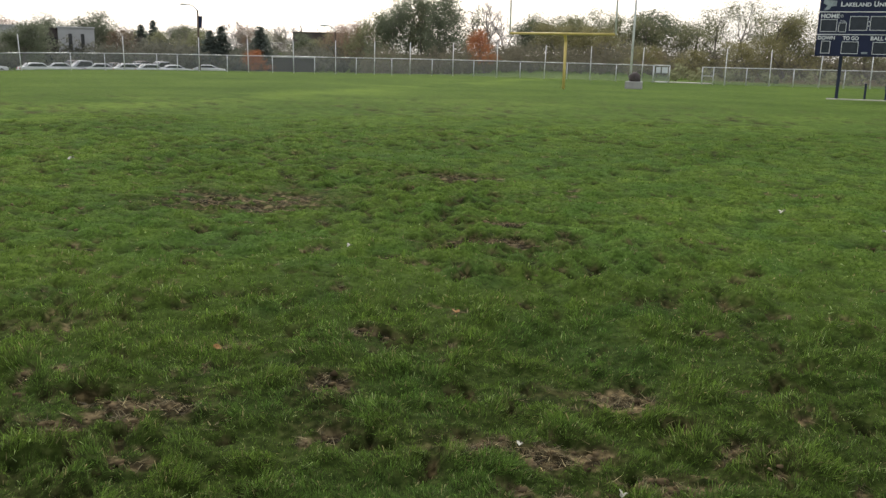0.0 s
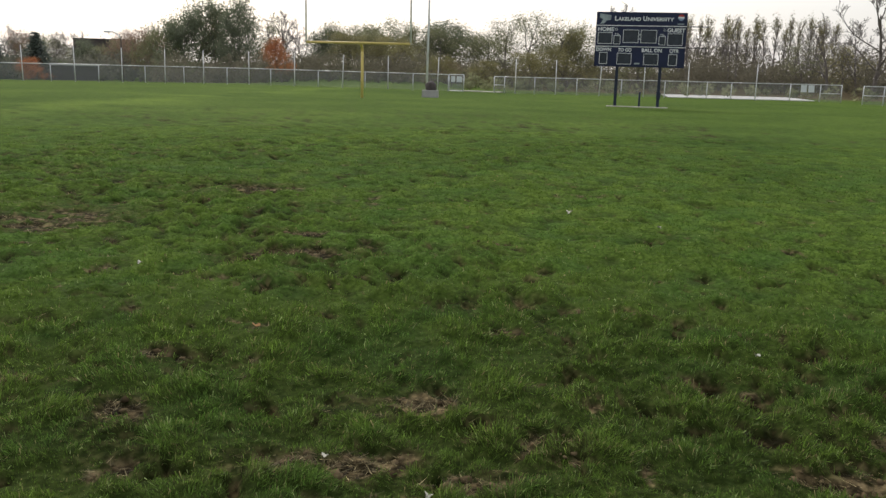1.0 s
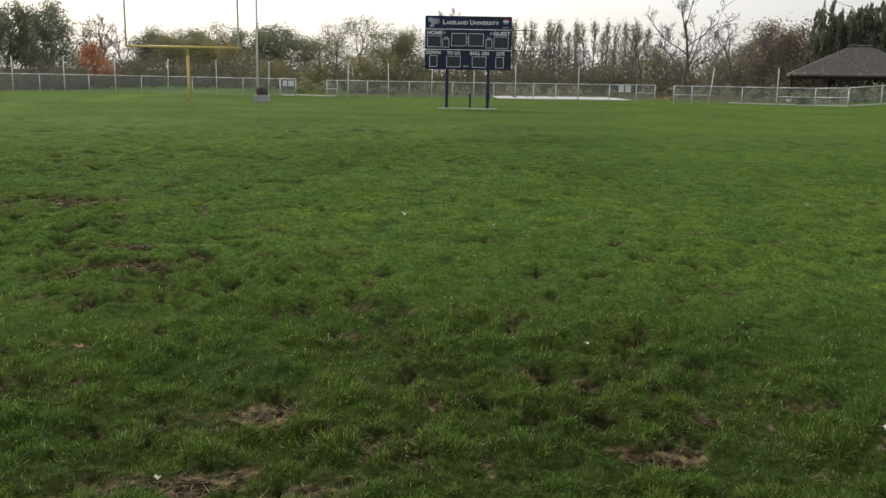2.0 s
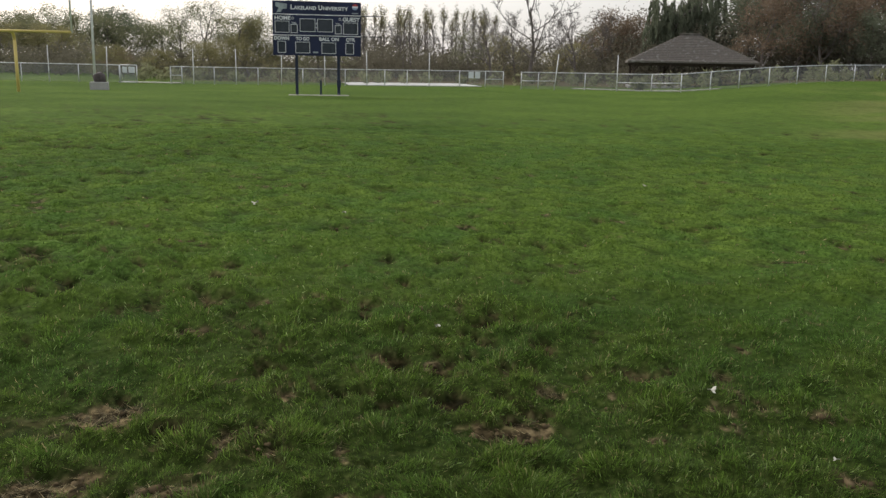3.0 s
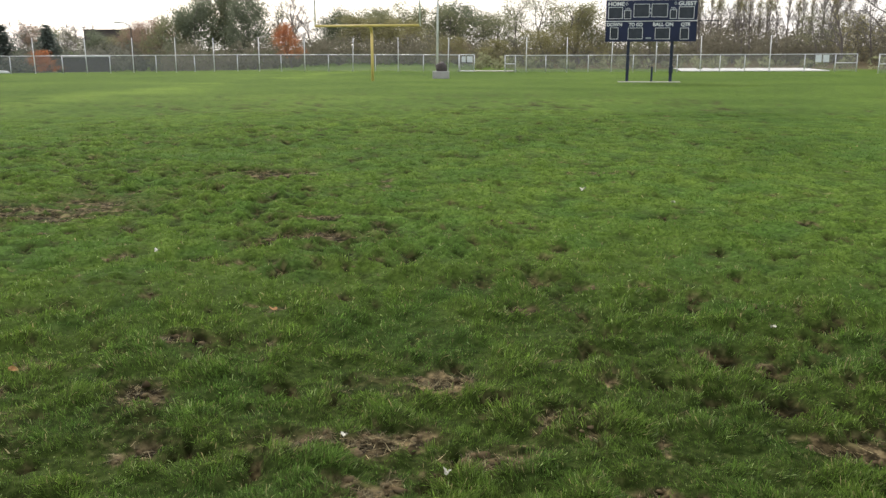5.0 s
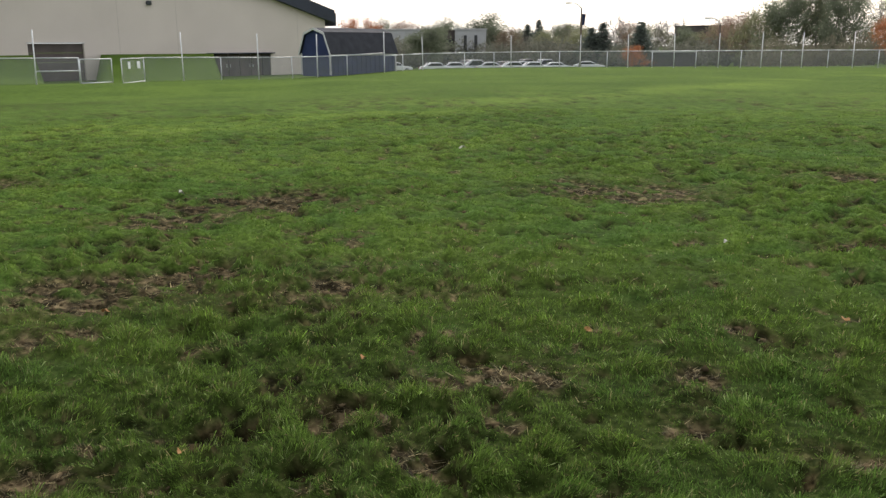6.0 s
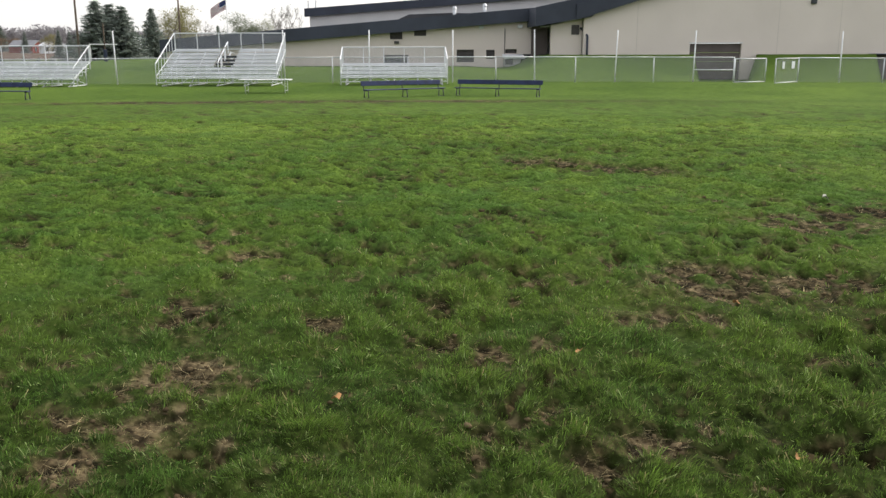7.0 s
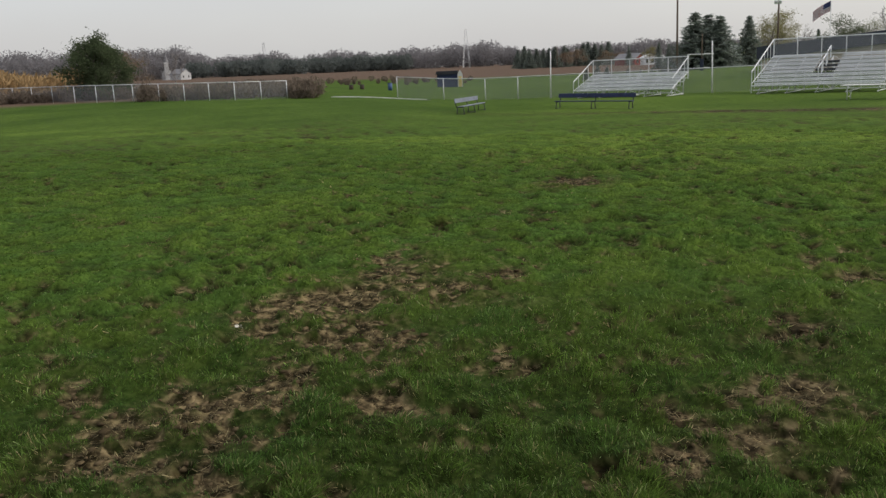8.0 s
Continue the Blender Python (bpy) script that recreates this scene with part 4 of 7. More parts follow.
def bleacher(s0, s1, d0, rows, rise, aisle, rail_h, front_h):
    """Aluminium bleachers facing the field: planks on raked frames, with guard rails."""
    c = A((s0 + s1) / 2, d0)
    w = s1 - s0
    g = thing("bleacher", "aluminium bleachers of %d plank rows with tube guard rails" % rows, "bleachers", Matrix.Translation(c) @ pose(0, 0, 0, 0, 0, -SIDE), group="bleachers behind the benches")
    run, first = 0.56, 0.42
    for k in range(rows):
        y, z = k * run, first + k * rise
        # the upper rows are parted by the aisle
        spans = ((-w / 2, -0.5), (0.54, w / 2)) if aisle and k > 2 else ((-w / 2, w / 2),)
        for a, b in spans:
            part("seat_plank", bm_box(((a + b) / 2, y + 0.13, z), (b - a, 0.25, 0.05), bevel=0.008), ALU, g)
            part("foot_plank", bm_box(((a + b) / 2, y + 0.38, z - 0.24), (b - a, 0.28, 0.04), bevel=0.008), ALU, g)
            part("riser", bm_box(((a + b) / 2, y + 0.53, z + 0.082), (b - a, 0.02, 0.09)), ALU, g)
    back, top = rows * run + 0.05, first + (rows - 1) * rise
    for x in [-w / 2 + 0.25 + (w - 0.5) * k / 4 for k in range(5)]:
        bm = bmesh.new()
        tube(bm, (x, 0.05, -0.05), (x, back, top - 0.06), 0.03, n=6)
        tube(bm, (x, 0.05, 0.02), (x, back, 0.02), 0.03, n=6)
        tube(bm, (x, back, -0.05), (x, back, top), 0.03, n=6)
        tube(bm, (x, back * 0.5, 0.0), (x, back * 0.5, top * 0.5 + 0.1), 0.025, n=6)
        part("frame", bm, GALV, g, smooth=True)
    for a, b in ((-w / 2 + 0.25, 0), (0, w / 2 - 0.25)):
        part("brace", tube(bm_tube((a, back, 0.05), (b, back, top), 0.018, n=5), (a, back, top), (b, back, 0.05), 0.018, n=5), GALV, g)
    # guard rails at the back and at both ends
    h = top + rail_h
    part("back_rail", bm_tube((-w / 2, back + 0.05, h), (w / 2, back + 0.05, h), 0.028, n=6), GALV, g)
    part("back_rail", bm_tube((-w / 2, back + 0.05, top + 0.12), (w / 2, back + 0.05, top + 0.12), 0.024, n=6), GALV, g)
    n = 6
    for k in range(n):
        x = -w / 2 + w * k / (n - 1)
        part("rail_post", bm_tube((x, back + 0.05, top - 0.3), (x, back + 0.05, h), 0.026, n=6), GALV, g)
    bm = bmesh.new()
    bm.faces.new([bm.verts.new(v) for v in ((-w / 2, back + 0.05, top + 0.1), (w / 2, back + 0.05, top + 0.1), (w / 2, back + 0.05, h), (-w / 2, back + 0.05, h))])
    part("back_netting", bm, NETTING, g)
    for x in (-w / 2 - 0.03, w / 2 + 0.03):
        part("end_rail", bm_tube((x, 0.1, front_h), (x, back + 0.05, h), 0.032, n=6), GALV, g)
        part("end_rail", bm_tube((x, 0.1, front_h * 0.45), (x, back + 0.05, top + 0.1), 0.022, n=6), GALV, g)
        m = max(3, rows)
        for k in range(m):
            t = k / (m - 1)
            y = 0.1 + (back - 0.05) * t
            part("baluster", bm_tube((x, y, 0.05 + (top - 0.2) * t), (x, y, front_h + (h - front_h) * t), 0.02, n=5), GALV, g)
    if aisle:
        for a, b in ((1, 3), (3, 5), (5, 7)):
            y0, y1, z0, z1 = a * run, b * run - 0.25, first + a * rise, first + b * rise - 0.1
            bm = bmesh.new()
            tube(bm, (0.02, y0, z0), (0.02, y0, z0 + 0.62), 0.03, n=6)
            tube(bm, (0.02, y1, z1), (0.02, y1, z1 + 0.62), 0.03, n=6)
            tube(bm, (0.02, y0, z0 + 0.62), (0.02, y1, z1 + 0.62), 0.03, n=6)
            part("aisle_handrail", bm, ALU, g, "short bright aisle handrail")
        for k in range(2, rows - 1):
            part("aisle_step", bm_box((0.02, k * run + 0.40, first + k * rise - 0.10), (1.0, 0.34, 0.12)), BENCH_FRAME, g, "dark aisle step")
    return g


bleacher(-12.45, -6.25, 47.0, 8, 0.195, True, 1.02, 1.15)
bleacher(-2.85, 2.85, 47.6, 4, 0.19, False, 1.02, 1.35)
bleacher(-22.8, -16.9, 47.4, 5, 0.185, False, 0.98, 0.95)

table_p, table_q = P(-77.85, 43.2), P(-74.6, 42.6)
tm = (table_p + table_q) / 2
td = table_q - table_p
tb = thing("folding_table", "long white folding table before the bleachers", "table", Matrix.Translation(tm) @ pose(0, 0, 0, 0, 0, math.degrees(math.atan2(td.y, td.x))))
part("tabletop", bm_box((0, 0, 0.62), (2.44, 0.76, 0.045), bevel=0.012), WHITE_POLE, tb, "white plastic top")
for x in (-0.92, 0.98):
    bm = bmesh.new()
    for y in (-0.28, 0.28):
        tube(bm, (x, y, -0.04), (x, y, 0.6), 0.018, n=6)
    tube(bm, (x, -0.28, 0.12), (x, 0.28, 0.12), 0.014, n=6)
    tube(bm, (x, 0, 0.3), (x * 0.45, 0, 0.6), 0.012, n=6)
    part("leg_frame", bm, GALV, tb, smooth=True)
# ---- the hall beside the field ----
hall = thing("sports_hall", "beige sports hall with a dark metal roof edge", "building", pose(0, 0, 0, 0, 0, 0))
HALL_M = Matrix(((NY, NX, 0, 0), (-NX, NY, 0, 0), (0, 0, 1, 0), (0, 0, 0, 1)))  # local x along the side line, local y away from the field


def hall_part(name, bm, mat, parent=None, label="", smooth=False):
    bmesh.ops.transform(bm, matrix=HALL_M, verts=bm.verts[:])
    return part(name, bm, mat, parent or hall, label, smooth)


def prism_y(outline, y0, y1):
    return prism(bmesh.new(), outline, y0, y1)


# gable wall with openings cut through it: piers and lintels round the two doors
D0, DT = 70.0, 0.35
APEX = 33.4


def gable_z(s):
    return 4.2 + 0.30 * (18.3 - abs(s - APEX))


def wall_piece(s0, s1, z0, z1s=None):
    """A piece of the gable wall from z0 up to the roof line or to a height."""
    if z1s is not None:
        return prism_y([(s0, z0), (s1, z0), (s1, z1s), (s0, z1s)], D0, D0 + DT)
    top = [(s1, gable_z(s1))] + ([(APEX, gable_z(APEX))] if s0 < APEX < s1 else []) + [(s0, gable_z(s0))]
    return prism_y([(s0, z0), (s1, z0)] + top, D0, D0 + DT)


G1, G2, H1, H2 = 23.75, 27.98, 38.85, 45.1
hall_part("wall", wall_piece(15.1, G1, -1.5), STUCCO)
hall_part("wall", wall_piece(G1, G2, 2.12), STUCCO)
hall_part("wall", wall_piece(G2, H1, -1.5), STUCCO)
hall_part("wall", wall_piece(H1, H2, 1.2), STUCCO)
hall_part("wall", wall_piece(H2, 51.4, -1.5), STUCCO)
hall_part("wall", prism_y([(51.05, -1.5), (51.4, -1.5), (51.4, 3.7), (51.05, 3.7)], D0 + DT, D0 + 34), STUCCO)
hall_part("wall", prism_y([(12.6, -1.2), (15.1, -1.2), (15.1, 4.15), (12.6, 3.55)], D0 + 0.6, D0 + 0.95), STUCCO)
# block courses are too fine to tell apart; the control joints show faintly
for s in (19.4, 30.9, 36.0, 48.2):
    hall_part("control_joint", prism_y([(s - 0.015, -0.8), (s + 0.015, -0.8), (s + 0.015, gable_z(s) - 0.05), (s - 0.015, gable_z(s) - 0.05)], D0 - 0.006, D0), JOINT)
# overhead door and recessed double doors
for k in range(4):
    z = -0.72 + 0.71 * k
    hall_part("door_panel", bm_box(((G1 + G2) / 2, D0 + 0.22, z + 0.345), (G2 - G1, 0.06, 0.69), bevel=0.012), DOOR_BROWN)
hall_part("door_header", bm_box(((G1 + G2) / 2, D0 - 0.02, 2.16), (G2 - G1 + 0.2, 0.1, 0.08)), TRIM, None, "pale header strip")
for k in range(4):
    w = (H2 - H1 - 1.6) / 4
    leaf = hall_part("door_leaf", bm_box((H1 + 0.8 + w * (k + 0.5), D0 + 0.25, 0.2), (w - 0.05, 0.06, 1.98), bevel=0.01), DOOR_BROWN)
    hall_part("handle", bm_box((H1 + 0.8 + w * (k + (0.85 if k % 2 == 0 else 0.15)), D0 + 0.20, 0.15), (0.05, 0.05, 0.3)), CHROME, leaf)
hall_part("door_surround", bm_box((H1 + 0.4, D0 + 0.2, 0.2), (0.8, 0.2, 2.0)), LOUVRE)
hall_part("door_surround", bm_box((H2 - 0.4, D0 + 0.2, 0.2), (0.8, 0.2, 2.0)), LOUVRE)
hall_part("door_canopy", bm_box(((H1 + H2) / 2, D0 - 0.2, 1.24), (H2 - H1 + 0.5, 0.5, 0.1), bevel=0.02), ROOF_NAVY, None, "thin dark canopy")
hall_part("wall_lamp", bm_box((33.6, D0 - 0.12, 5.35), (0.42, 0.24, 0.34), bevel=0.04), BENCH_FRAME, None, "dark floodlight box")
# roof: two slopes with deep fascia boards
for sgn, end in ((-1, 14.4), (1, 52.15)):
    ez = gable_z(APEX) - 0.30 * abs(end - APEX)
    hall_part("roof", prism_y([(APEX, gable_z(APEX) + 0.02), (end, ez + 0.02), (end, ez + 0.34), (APEX, gable_z(APEX) + 0.36)], D0 - 0.45, D0 + 34), ROOF_RIB)
    hall_part("fascia", prism_y([(APEX, gable_z(APEX) - 0.06), (end, ez - 0.06), (end, ez + 1.12), (APEX, gable_z(APEX) + 1.12)], D0 - 0.6, D0 - 0.45), ROOF_NAVY, None, "deep dark metal fascia")
hall_part("eave_fascia", prism_y([(52.15, 3.72), (52.3, 3.72), (52.3, 4.95), (52.15, 4.95)], D0 - 0.6, D0 + 34), ROOF_NAVY)
# link between hall and wing, with a recessed doorway
hall_part("link_roof", prism_y([(11.2, 3.45), (15.6, 4.15), (17.2, 5.5), (16.0, 5.9), (11.2, 4.9)], D0 - 0.4, D0 + 20), ROOF_NAVY, None, "dark sloping roof of the link")
# the recess's shade is put in as the dark door colour
hall_part("recess_wall", prism_y([(11.5, -1.0), (12.8, -1.0), (12.8, 3.6), (11.5, 3.6)], D0 + 3.4, D0 + 3.7), DOOR_BROWN, None, "back wall of the doorway, shade put into its dark colour")
hall_part("recess_lintel", bm_box((12.3, D0 + 0.8, 3.45), (1.1, 0.1, 0.07)), TRIM)
hall_part("louvre", bm_box((14.55, D0 + 0.57, 3.2), (0.62, 0.08, 0.75)), LOUVRE)
bm = bmesh.new()
pts = [Vector((14.95, D0 + 0.52, 3.35)), Vector((15.25, D0 + 0.3, 3.0)), Vector((15.4, D0 - 0.1, 2.7)), Vector((15.4, D0 - 0.1, 1.0))]
for a, b in zip(pts, pts[1:]):
    tube(bm, a, b, 0.09, n=8)
hall_part("downspout", bm, ROOF_NAVY, None, "dark bent downspout", True)
# low wing with a slowly falling roof edge
WD = 74.0


def wing_top(s):
    return 4.06 + 0.083 * s


W_OPEN = [(-0.78, 1.28, 0.42, 1.25, "window"), (5.3, 6.75, 0.65, 1.68, "louvre_window"), (7.78, 8.5, 0.92, 1.66, "louvre_window"), (9.4, 10.35, 1.38, 1.70, "louvre_window"), (-0.25, 0.78, 2.52, 3.18, "vent"), (1.76, 2.77, 2.80, 3.28, "vent")]
cuts = sorted({-18.6, 12.06, *[v for o in W_OPEN for v in o[:2]]})
for a, b in zip(cuts, cuts[1:]):
    mid = (a + b) / 2
    holes = sorted((o[2], o[3]) for o in W_OPEN if o[0] <= mid <= o[1])
    z = -1.0
    for lo, hi in holes + [(None, None)]:
        if lo is None:
            hall_part("wing_wall", prism_y([(a, z), (b, z), (b, wing_top(b) - 0.98), (a, wing_top(a) - 0.98)], WD, WD + 0.3), STUCCO)
        else:
            hall_part("wing_wall", prism_y([(a, z), (b, z), (b, lo), (a, lo)], WD, WD + 0.3), STUCCO)
            z = hi
hall_part("wing_end_wall", prism_y([(-18.6, -1.0), (-18.3, -1.0), (-18.3, 1.5), (-18.6, 1.5)], WD + 0.3, WD + 22), STUCCO)
for a, b, lo, hi, kind in W_OPEN:
    w = hall_part(kind, bm_box(((a + b) / 2, WD + 0.2, (lo + hi) / 2), (b - a, 0.04, hi - lo)), GLASS_DARK if kind == "window" else LOUVRE)
    for k in range(4 if hi - lo > 0.5 else 2):
        z = lo + (hi - lo) * (k + 0.5) / (4 if hi - lo > 0.5 else 2)
        hall_part("slat", bm_box(((a + b) / 2, WD + 0.14, z), (b - a, 0.05, 0.03), rx=25), LOUVRE, w)
hall_part("wing_fascia", prism_y([(-18.9, wing_top(-18.9) - 0.97), (12.06, wing_top(12.06) - 1.04), (12.06, wing_top(12.06)), (-18.9, wing_top(-18.9))], WD - 0.7, WD - 0.55), ROOF_NAVY, None, "long dark metal fascia")
hall_part("wing_roof", prism_y([(-18.9, wing_top(-18.9) - 0.4), (12.06, wing_top(12.06) - 0.4), (12.06, wing_top(12.06) - 0.05), (-18.9, wing_top(-18.9) - 0.05)], WD - 0.55, WD + 22), ROOF_RIB)
hall_part("wing_soffit", prism_y([(-18.9, wing_top(-18.9) - 0.97), (12.06, wing_top(12.06) - 1.04), (12.06, wing_top(12.06) - 0.94), (-18.9, wing_top(-18.9) - 0.87)], WD - 0.55, WD + 0.02), ROOF_NAVY)
hall_part("roof_hump", prism_y([(0.0, 4.0), (11.0, 4.6), (5.0, 4.75), (1.4, 4.62)], WD + 2.5, WD + 6), ROOF_RIB, None, "low dark hump on the wing roof")
for s, z in ((7.35, 3.5), (10.6, 3.55)):
    hall_part("wall_lamp", bm_box((s, WD - 0.12, z), (0.42, 0.25, 0.28), bevel=0.05), SIGN, None, "white wall lamp")
hall_part("wall_box", bm_box((0.3, WD - 0.1, 2.28), (0.4, 0.2, 0.22), bevel=0.03), LOUVRE)
hall_part("conduit", bm_tube((9.32, WD - 0.05, 0.4), (9.32, WD - 0.05, 3.4), 0.03, n=6), LOUVRE)
hall_part("lower_opening", bm_box((11.55, WD - 0.02, 0.75), (1.7, 0.1, 1.1)), GLASS_DARK, None, "dark basement doorway")
# the taller block behind
UD = 95.0


def up_top(s):
    return 6.62 + 0.075 * s


hall_part("upper_wall", prism_y([(-8.7, 0.0), (22, 0.0), (22, up_top(22) - 0.8), (-8.7, up_top(-8.7) - 0.8)], UD, UD + 0.3), STUCCO_UP, None, "pale siding of the taller block")
hall_part("upper_end_wall", prism_y([(-8.7, 0.0), (-8.4, 0.0), (-8.4, 5.0), (-8.7, 5.0)], UD + 0.3, UD + 22), STUCCO_UP)
hall_part("upper_fascia", prism_y([(-9.2, up_top(-9.2) - 0.85), (22, up_top(22) - 0.75), (22, up_top(22)), (-9.2, up_top(-9.2))], UD - 0.5, UD - 0.3), ROOF_NAVY)
hall_part("upper_roof", prism_y([(-9.2, up_top(-9.2) - 0.35), (22, up_top(22) - 0.35), (22, up_top(22) - 0.05), (-9.2, up_top(-9.2) - 0.05)], UD - 0.3, UD + 22), ROOF_RIB)
for s in (-8.9, -8.1):
    hall_part("roof_pipe", bm_tube((s, UD + 1, up_top(s) - 0.2), (s, UD + 1, up_top(s) + 0.85), 0.07, n=6), GALV)
for s in (-8.2, -6.0):
    hall_part("small_hatch", bm_box((s, WD + 8, wing_top(s) + 0.12), (0.7, 0.7, 0.3), bevel=0.04), ROOF_RIB)
for az_s in (5.2, 7.75):
    st = hall_part("vent_stack", bm_tube((az_s, WD + 1.2, wing_top(az_s) - 0.3), (az_s, WD + 1.2, wing_top(az_s) + 0.55), 0.15, n=10), GALV, None, "grey roof vent stack", True)
    hall_part("cowl", bm_tube((az_s, WD + 1.2, wing_top(az_s) + 0.55), (az_s, WD + 1.2, wing_top(az_s) + 0.75), 0.22, 0.08, n=10), GALV, st, "grey cowl")
# air handler on the grass by the wing
ac = thing("air_conditioner", "pale grey rooftop-style air handler on the ground", "air conditioner", Matrix.Translation(Vector((*along(9.7, 72.2), ground_z(*along(9.7, 72.2))))) @ pose(0, 0, 0, 0, 0, -SIDE))
part("cabinet", bm_box((0, 0, 0.3), (1.3, 1.1, 0.75), bevel=0.03), CONCRETE, ac)
part("hood", bm_box((0.1, -0.2, 0.75), (1.7, 1.3, 0.2), rx=8, bevel=0.03), GALV, ac)
part("fan_grille", bm_box((-0.3, -0.57, 0.35), (0.6, 0.04, 0.5), bevel=0.01), LOUVRE, ac, "dark fan grille")

# ---- the shed ----
sc, sl = Vector((*polar(-31.46, 66.6), 0)), Vector((*polar(-33.24, 69.0), 0))
sd = sl - sc
sw = sd.length
shed_m = Matrix.Translation((sc.x, sc.y, -0.34)) @ pose(0, 0, 0, 0, 0, math.degrees(math.atan2(sd.y, sd.x)) - 180) 
shed = thing("shed", "dark blue gambrel-roofed garden shed with pale trim", "shed", shed_m)
SL = 7.0
eave, knee, apex_z = 1.62, 3.02, 3.32
body = [(-sw, -0.1), (0, -0.1), (0, eave), (-0.58, knee), (-sw / 2, apex_z), (-sw + 0.58, knee), (-sw, eave)]
part("wall", prism(bmesh.new(), body, 0.0, SL), SHED_BLUE, shed, "dark blue board siding")
ro = [(0.16, eave - 0.12), (-0.52, knee + 0.06), (-sw / 2, apex_z + 0.1), (-sw + 0.52, knee + 0.06), (-sw - 0.16, eave - 0.12)]
for (x0, z0), (x1, z1) in zip(ro, ro[1:]):
    nx, nz = -(z1 - z0), (x1 - x0)
    q = math.hypot(nx, nz)
    nx, nz = -nx / q * 0.07, -nz / q * 0.07
    part("roof_slope", prism(bmesh.new(), [(x0, z0), (x1, z1), (x1 + nx, z1 + nz), (x0 + nx, z0 + nz)], -0.15, SL + 0.15), SHED_ROOF, shed, "dark shingled slope")
    part("rake_trim", prism(bmesh.new(), [(x0, z0 - 0.1), (x1, z1 - 0.1), (x1 + nx, z1 + nz), (x0 + nx, z0 + nz)], -0.2, -0.155), TRIM, shed, "pale trim board")
part("eave_trim", bm_box((0.08, SL / 2, eave - 0.15), (0.05, SL, 0.12)), TRIM, shed, "pale trim board")
for x, y in ((0.02, -0.02), (-sw - 0.02, -0.02), (0.02, SL + 0.02)):
    part("corner_trim", bm_box((x, y, eave / 2), (0.1, 0.1, eave)), TRIM, shed, "pale trim board")
for k in range(14):
    part("batten", bm_box((0.012, 0.3 + k * (SL - 0.6) / 13, eave / 2 - 0.05), (0.03, 0.05, eave - 0.15)), SHED_BLUE, shed)
# ---- trees ----
def bar_soup(name, segs, sides, mat):
    """Many tapered bars as one mesh; segs: rows of start, end and the two radii."""
    s = np.array(segs, float)
    a, b, ra, rb = s[:, 0:3], s[:, 3:6], s[:, 6], s[:, 7]
    d = b - a
    d /= np.maximum(np.linalg.norm(d, axis=1, keepdims=True), 1e-9)
    ref = np.where(np.abs(d[:, 2:3]) < 0.9, np.array([[0, 0, 1.0]]), np.array([[1.0, 0, 0]]))
    u = np.cross(d, ref)
    u /= np.linalg.norm(u, axis=1, keepdims=True)
    v = np.cross(d, u)
    rings = []
    for base, rad in ((a, ra), (b, rb)):
        for k in range(sides):
            t = 2 * math.pi * k / sides
            rings.append(base + rad[:, None] * (u * math.cos(t) + v * math.sin(t)))
    verts = np.stack(rings, 1)
    faces = [(k, (k + 1) % sides, sides + (k + 1) % sides, sides + k) for k in range(sides)]
    return soup(name, verts, faces, mat)


def leaf_soup(name, centres, size, mat, rng, flat=0.0, stretch=1.6):
    """Small tilted leaf clumps: each a bent pair of triangles with a ragged outline."""
    k = len(centres)
    a = rng.normal(size=(k, 3))
    a[:, 2] *= 1 - flat
    a /= np.linalg.norm(a, axis=1, keepdims=True)
    b = np.cross(a, rng.normal(size=(k, 3)))
    b /= np.linalg.norm(b, axis=1, keepdims=True)
    c = np.cross(a, b)
    s = size * rng.uniform(0.55, 1.35, (k, 1))
    bend = rng.uniform(-0.3, 0.3, (k, 1))
    v = np.stack([centres - a * s * stretch * 0.5 + b * s * 0.25, centres + b * s * 0.55 + c * s * bend, centres + a * s * stretch * 0.55 - b * s * rng.uniform(0.2, 0.6, (k, 1))], 1)
    return soup(name, v, [(0, 1, 2)], mat)


